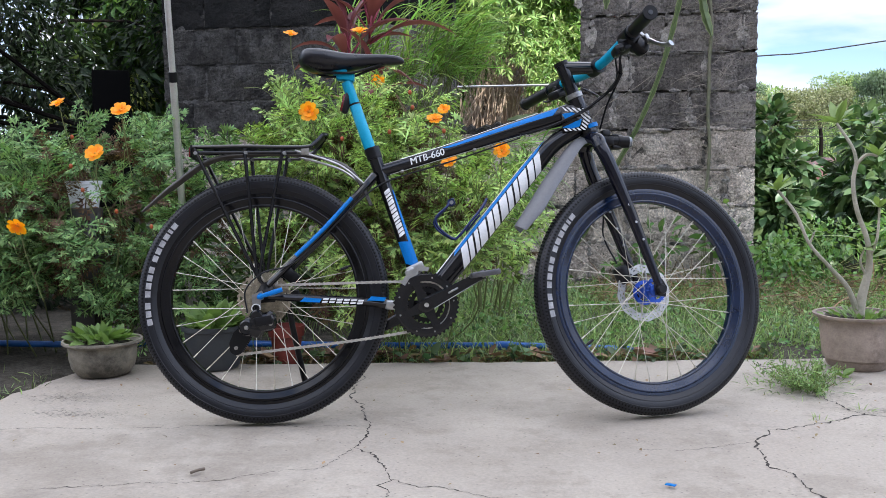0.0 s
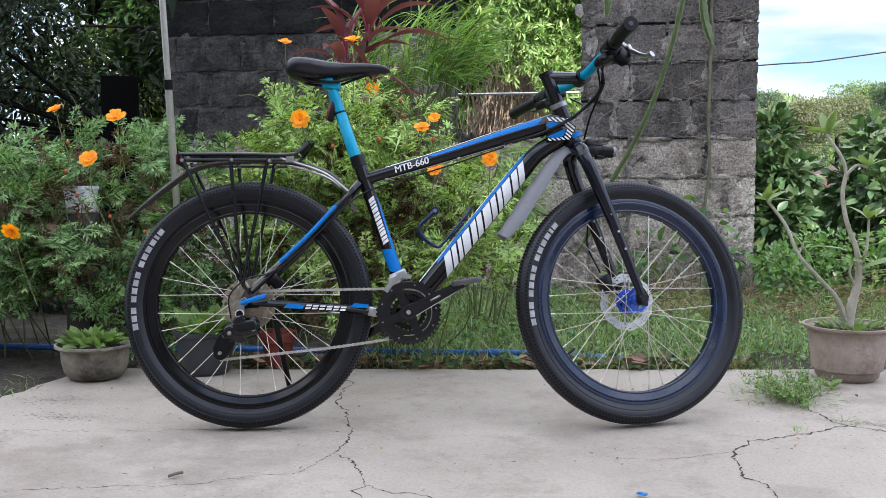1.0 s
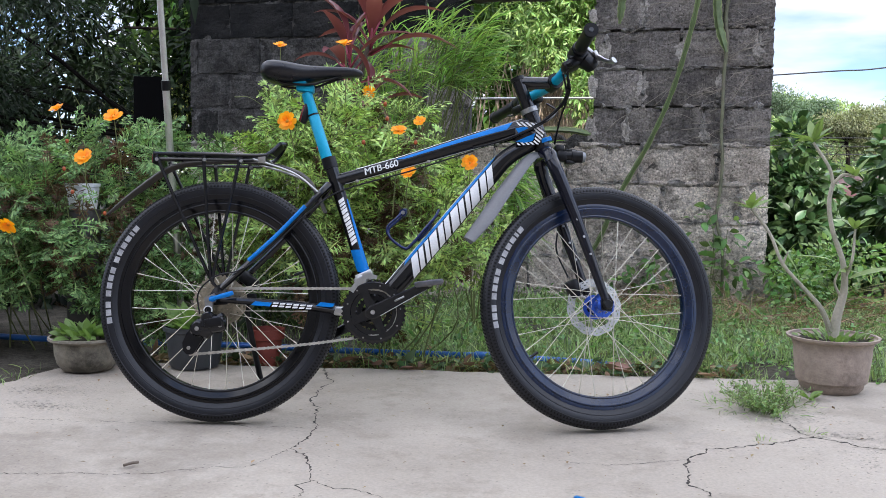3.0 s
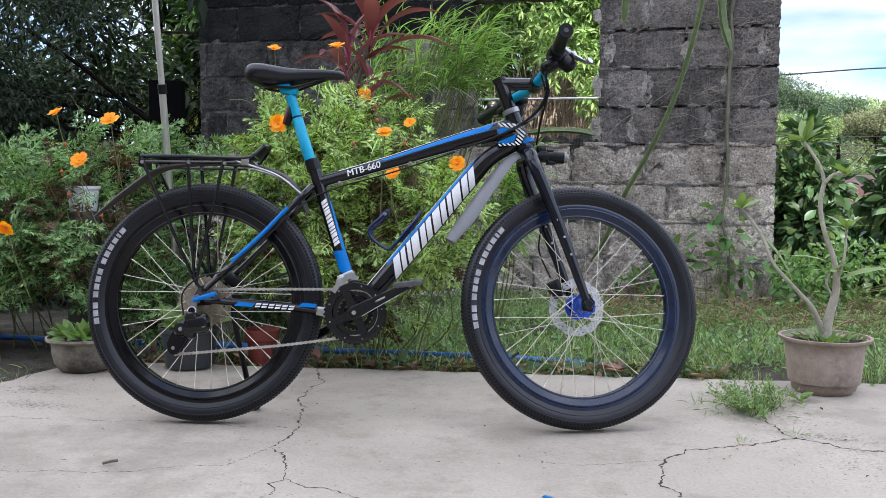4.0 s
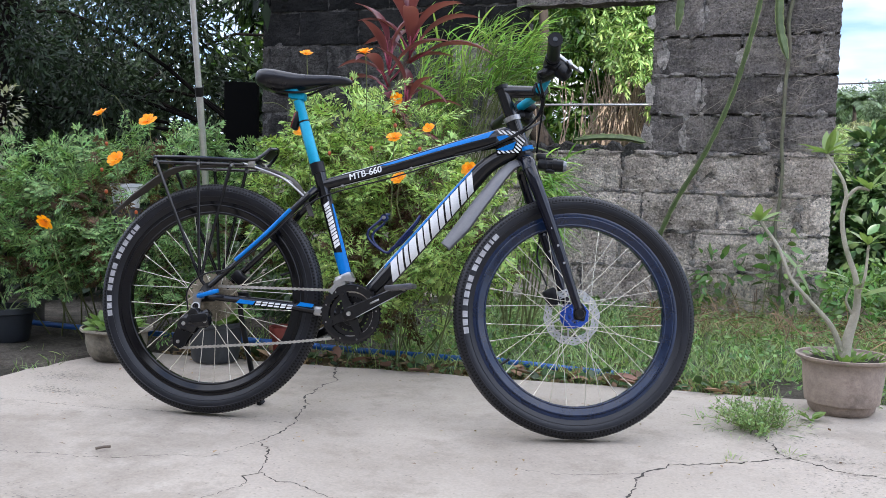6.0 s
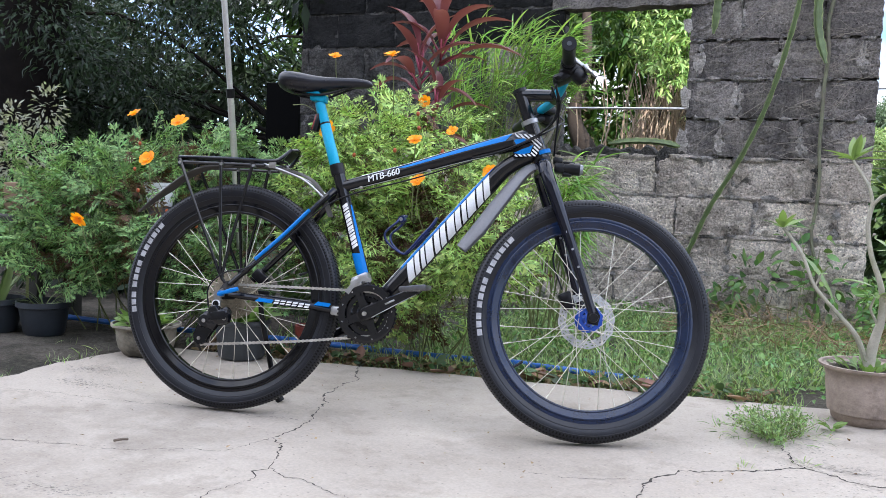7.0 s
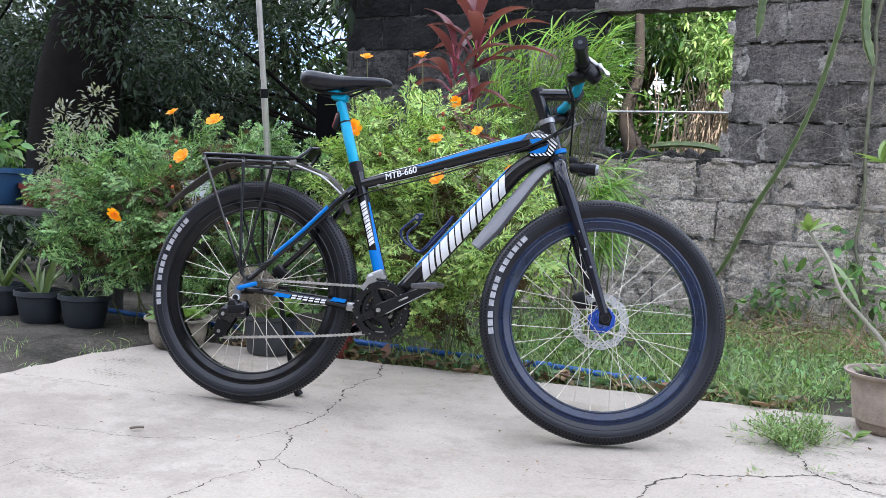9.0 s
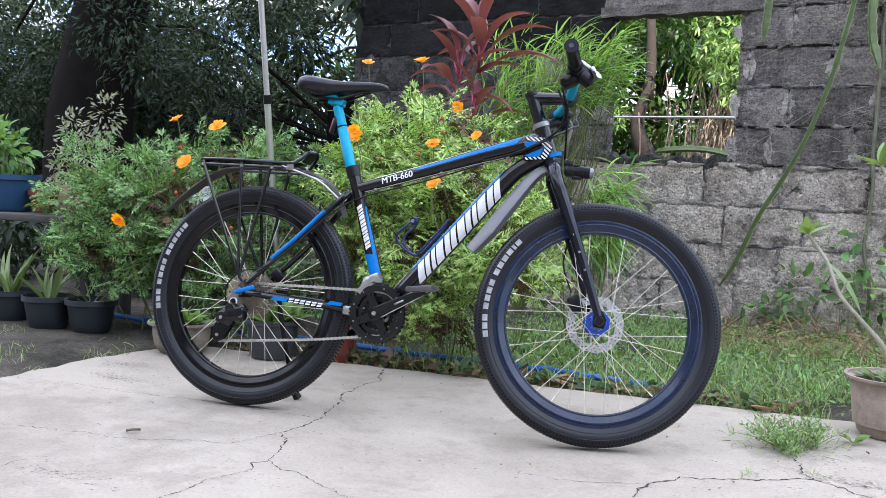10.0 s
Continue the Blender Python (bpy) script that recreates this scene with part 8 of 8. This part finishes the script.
leafy("low_undergrowth", "dark low undergrowth behind the flower bushes", "shrub", [(-0.8, 4.0, -0.03), (-0.8, 4.0, 0.1)], blobs_in(-2.0, -0.75, 3.75, 4.5, 0.08, 0.34, 16, 0.14, 0.22), 1900, 0.085, LEAF, "undergrowth", "stem_green", 65, r0=0.006, r1=0.003)
leafy("leafy_shrub", "dark shaded shrubs closing the view past the wall", "shrub", [(2.4, 7.6, -0.03), (2.4, 7.6, 0.3)], blobs_in(1.5, 4.5, 7.2, 8.2, 0.08, 0.42, 24, 0.2, 0.3), 4600, 0.13, BROAD, "broad_leaf", "bark", 66, r0=0.02, r1=0.006)
leafy("overhanging_branch", "dark leafy branch hanging over the wall", "branch", [(-2.3, 6.6, 3.2), (-1.8, 6.0, 2.9)], [((-1.5, 5.6, 2.15), (0.4, 0.3, 0.25)), ((-0.6, 5.5, 2.3), (0.5, 0.3, 0.3)), ((-2.1, 5.4, 1.95), (0.2, 0.2, 0.2))], 500, 0.16, leaf_template(0.3, 0.4), "deep_shade_leaf", "bark_dark", 59, r0=0.03, r1=0.008)


# ---------------------------------------------------------------- grass, litter
def grass():
    rng = np.random.RandomState(71)
    n = 46000
    x = rng.uniform(-1.2, 3.0, n)
    y = rng.uniform(3.15, 5.3, n)
    back = 3.36 + (x - 0.8) * 0.148
    ok = (y > back - 0.02 + 0.05 * rng.random(n)) & ((x > -0.45) | (rng.random(n) < 0.15))
    ok &= np.array([noise.noise(Vector((a * 2.2, b * 2.2, 3.0))) for a, b in zip(x, y)]) > -0.32
    x, y = x[ok], y[ok]
    n = len(x)
    P = np.stack([x, y, np.full(n, -0.03) + 0.02 * np.clip((y - 3.3) / 1.5, 0, 1)], -1)
    D = np.stack([rng.normal(0, 0.45, n), rng.normal(0, 0.45, n), np.ones(n)], -1)
    ob = scatter("grass", P, D, 0.03 + 0.085 * rng.random(n) ** 1.6, strap_template(0.05, 0.4, 3, 0.2), M["grass"], None, rng, roll=1.0)
    tagged(ob, label="ragged green grass between slab and wall", category="grass", kind="stuff")
    n = 800
    x, y = rng.uniform(-2.3, -1.36, n), rng.uniform(2.1, 2.95, n)
    ok = np.array([noise.noise(Vector((a * 4.5, b * 4.5, 9.0))) for a, b in zip(x, y)]) > 0.08
    P = np.stack([x, y, np.full(n, -0.02)], -1)[ok]
    D = np.stack([rng.normal(0, 0.6, n), rng.normal(0, 0.6, n), np.ones(n)], -1)[ok]
    ob = scatter("soil_grass", P, D, rng.uniform(0.02, 0.06, len(P)), strap_template(0.07, 0.4, 3, 0.2), M["grass"], None, rng, roll=1.0)
    tagged(ob, label="short sparse grass on the bare soil", category="grass", kind="stuff")
    n = 6500
    x, y = rng.uniform(-0.6, 2.6, n), rng.uniform(3.4, 5.3, n)
    P = np.stack([x, y, rng.uniform(-0.02, 0.08, n)], -1)
    D = rng.normal(0, 1, (n, 3)) * (1, 1, 0.6) + (0, 0, 0.3)
    ob = scatter("low_weeds", P, D, rng.uniform(0.014, 0.032, n), BROAD, M["weed_leaf"], None, rng)
    tagged(ob, label="small round-leaved weeds among the grass", category="weeds", kind="stuff")
    n = 1000
    x = rng.uniform(-1.2, 1.0, n)
    y = 3.36 + (x - 0.8) * 0.148 + np.abs(rng.normal(0, 0.12, n)) + 0.02
    P = np.stack([x, y, rng.uniform(-0.03, 0.01, n)], -1)
    ob = scatter("dead_leaves", P, rng.normal(0, 1, (n, 3)) * (1, 1, 0.25), rng.uniform(0.02, 0.055, n), BROAD, M["dry_grass"], None, rng)
    tagged(ob, label="brown dead leaves along the slab's edge", category="leaves", kind="stuff")
    n = 46
    x = rng.uniform(-1.0, 1.0, n)
    y = 3.36 + (x - 0.8) * 0.148 + rng.uniform(-0.01, 0.10, n)
    P = np.stack([x, y, rng.uniform(0.0, 0.012, n)], -1)
    ob = scatter("large_dead_leaves", P, rng.normal(0, 1, (n, 3)) * (1, 0.6, 0.04) + (0, 0, 0.02), rng.uniform(0.05, 0.10, n), oval_template(0.42, -0.2, 0.3, 5), M["dead_leaf"], None, rng, roll=0.2)
    tagged(ob, label="large curled brown dead leaves beside the slab", category="leaves", kind="stuff")
    n = 170
    x = rng.uniform(-0.9, 1.0, n)
    y = 3.36 + (x - 0.8) * 0.148 + rng.uniform(0.0, 0.09, n)
    P = np.stack([x, y, rng.uniform(-0.01, 0.025, n)], -1)
    ob = scatter("edge_weeds", P, rng.normal(0, 1, (n, 3)) * (1, 1, 0.5) + (0, 0, 0.3), rng.uniform(0.03, 0.065, n), BROAD, M["broad_leaf"], None, rng)
    tagged(ob, label="small broad-leaved weeds along the slab's edge", category="weeds", kind="stuff")
    n = 2600
    x, y = rng.uniform(0.4, 2.4, n), rng.uniform(4.3, 5.25, n)
    P = np.stack([x, y, rng.uniform(-0.02, 0.10, n)], -1)
    ob = scatter("dry_straw", P, rng.normal(0, 1, (n, 3)) * (1, 0.7, 0.5), rng.uniform(0.06, 0.20, n), strap_template(0.03, 0.3, 3, 0.2), M["dry_grass"], None, rng)
    tagged(ob, label="brown dry straw lying in the grass", category="straw", kind="stuff")
    n = 170
    P = np.stack([rng.uniform(-1.2, 1.6, n), rng.uniform(1.9, 3.2, n), np.full(n, 0.003)], -1)
    ob = scatter("debris", P, rng.normal(0, 1, (n, 3)) * (1, 1, 0.1), rng.uniform(0.006, 0.018, n), leaf_template(0.5, 0.1), M["dry_grass"], None, rng, roll=0.2)
    tagged(ob, label="tiny dry bits scattered on the concrete", category="debris", kind="stuff")


grass()
chip = part("paper_scrap", block(B(), pose(0.545, 1.971, 0.0035, 0, 0, -25), (0.022, 0.012, 0.002)), M["blue"], None)
tagged(chip, label="small scrap of blue plastic on concrete", category="litter")
twig = part("dry_twig", tube(B(), spline([(-0.517, 1.915, 0.004), (-0.505, 1.930, 0.006), (-0.497, 1.946, 0.004)], 4), 0.0035, 8), M["bark"], None)
tagged(twig, label="short dry twig lying on concrete", category="twig")

# ---------------------------------------------------------------- distance
def hill(name, cx, cy, w, d, h, n, leafs, seed, u0, u1, leaf):
    rng = np.random.RandomState(seed)
    k = 40
    xs, ys = np.linspace(-1, 1, k), np.linspace(-1, 1, 16)
    X, Y = np.meshgrid(xs, ys)
    Z = h * np.clip(1 - np.abs(X) ** 2.2, 0, 1) * np.clip(1 - Y ** 2, 0, 1)
    Z = Z * (1 + 0.15 * np.sin(5 * X + seed) + 0.08 * np.sin(13 * X)) - 0.5
    V = np.stack([cx + X * w, cy + Y * d, Z], -1).reshape(-1, 3)
    F = np.array([(i * k + j, i * k + j + 1, (i + 1) * k + j + 1, (i + 1) * k + j) for i in range(15) for j in range(k - 1)])
    ob = arrays(name, V, F, M["hill"], None, True)
    tagged(ob, label="wooded green hillside in the distance", category="hill", kind="structure")
    bl = []
    for _ in range(n):
        u, v = rng.uniform(u0, u1), rng.uniform(-0.9, 0.1)
        z = h * max(0, 1 - abs(u) ** 2.2) * max(0, 1 - v * v) * (1 + 0.15 * math.sin(5 * u + seed) + 0.08 * math.sin(13 * u)) - 0.5
        r = rng.uniform(0.12, 0.28) * max(h, 2.2)
        bl.append(((cx + u * w, cy + v * d, z + r * 0.25), (r * 1.2, r, r * rng.uniform(0.8, 1.4))))
    P, D = clump_points(rng, bl, leafs, 0.85)
    t = scatter("woods", P, D + rng.normal(0, 0.5, D.shape), rng.uniform(0.5, 1.0, leafs) * leaf, leaf_template(0.45, 0.2), M["far_leaf"], ob, rng)
    tagged(t, kind="stuff")


hill("hill_1", 4, 78, 45, 18, 5.0, 260, 50000, 1, -0.15, 0.55, 0.32)
hill("hill_2", 10, 44, 22, 8, 0.9, 200, 20000, 2, -0.5, 0.35, 0.2)
far = np.random.RandomState(91)
leafy("rain_tree", "wide domed tree on the far rise, hazy green", "tree", [(5.4, 60, -0.2), (5.4, 60, 2.6), (5.2, 60, 4.9)], [((4.7 + 3.5 * u, 60 + 1.5 * v, 6.55 - 1.9 * u * u - 1.1 * (1 - u * u) * (w + 1)), (0.85, 0.75, 0.5)) for u, v, w in far.uniform(-1, 1, (120, 3))], 46000, 0.14, leaf_template(0.5, 0.2), "far_dome", "bark_dark", 92, shell=0.5, r0=0.10, r1=0.03, limbs=5)
for k, (az, dist, top, leaf, wide) in enumerate(((1.6, 35, 3.1, "far_leaf", 1.0), (3.4, 37, 3.3, "far_olive", 1.0), (5.4, 36, 3.2, "far_leaf", 1.0), (7.6, 40, 4.0, "far_dome", 1.0), (9.6, 37, 3.4, "far_olive", 1.15), (11.9, 38, 3.75, "far_olive", 1.25), (13.6, 42, 4.55, "far_leaf", 1.2), (15.6, 39, 4.25, "far_dome", 1.2), (18.0, 40, 4.5, "far_leaf", 1.4))):
    x, y = 0.8 + dist * math.tan(radians(az)), dist
    crown = [((x + wide * far.normal(0, 0.62), y + far.normal(0, 0.5), top - 0.45 - abs(far.normal(0, 0.75))), tuple(far.uniform(0.28, 0.55, 3) * (1.2, 1, 0.75))) for _ in range(26)]
    leafy("field_tree", "green tree in the field beyond the garden", "tree", [(x, y, -0.2), (x + 0.1, y, top * 0.35), (x, y, top * 0.6)], crown, 14000, 0.10, leaf_template(0.45, 0.2), leaf, "bark_dark", 93 + k, shell=0.5, r0=0.06, r1=0.02, limbs=8)
def palm(x, y, z, seed):
    """A far coconut palm: ringed slim trunk and arching fronds of narrow leaflets."""
    rng = np.random.RandomState(seed)
    ob = empty("coconut_palm", label="tall coconut palm far beyond the garden", category="tree")
    part("trunk", tube(B(), spline([(x + 0.4, y, -0.2), (x + 0.15, y, z * 0.5), (x, y, z)], 6), [0.12, 0.09, 0.07], 10), M["bark_mid"], ob)
    for k in range(15):
        a, e = 2.4 * k + rng.uniform(-0.2, 0.2), rng.uniform(-0.15, 1.1)
        d = np.array([math.cos(a) * math.cos(e), math.sin(a) * math.cos(e), math.sin(e)])
        f = np.linspace(0.08, 1, 22)[:, None]
        rib = np.array([x, y, z]) + 1.15 * f * d - np.array([0, 0, 0.65]) * f ** 2
        side = unit(np.cross(d, (0, 0, 1))[None])[0]
        P, D = np.concatenate([rib, rib]), np.concatenate([np.tile(s * side + 0.5 * d - np.array([0, 0, 0.45]), (22, 1)) for s in (-1, 1)])
        scatter("frond", P, D, np.full(44, 0.42), strap_template(0.14, 0.3, 3), M["far_dome"], ob, rng, roll=0.1)
    return ob


palm(2.84, 42.0, 4.15, 5)
roof = part("shed_roof", block(B(), pose(6.6, 24, 0.42, 16, 0, 4), (5.0, 2.4, 0.06)), M["roof"], None)
tagged(roof, label="red sheet roof of a far shed", category="roof")
part("shed_wall", block(B(), pose(6.6, 24.6, 0.0), (4.4, 1.6, 0.8)), M["plaster"], roof)
fence = part("wire_fence", tube(B(), [(0.5, 15, -0.1), (0.5, 15, 1.45)], 0.03, 8), M["bark"], None)
tagged(fence, label="thin wire fence in the field behind the hedge", category="fence")
part("fence_post", tube(B(), [(9.5, 15, -0.1), (9.5, 15, 1.45)], 0.03, 8), M["bark"], fence)
for z in (1.08, 1.20, 1.32):
    part("fence_wire", tube(B(), spline([(0.5, 14.97, z), (5.0, 14.97, z - 0.02), (9.5, 14.97, z)], 6), 0.0055, 5), M["cable"], fence)
cable_ = part("power_cable", tube(B(), spline([(-8, 32, 4.4), (0, 31, 3.8), (5.2, 30, 3.85), (8.9, 30, 4.2), (26, 29, 6.4)], 10), 0.022, 6), M["cable"], None)
tagged(cable_, label="black overhead power cable against the sky", category="cable")
for x, y, z in ((-8, 32, 4.4), (26, 29, 6.4)):
    part("cable_pole", tube(B(), [(x, y, -0.1), (x, y, z + 0.3)], 0.1, 8), M["bark"], cable_)
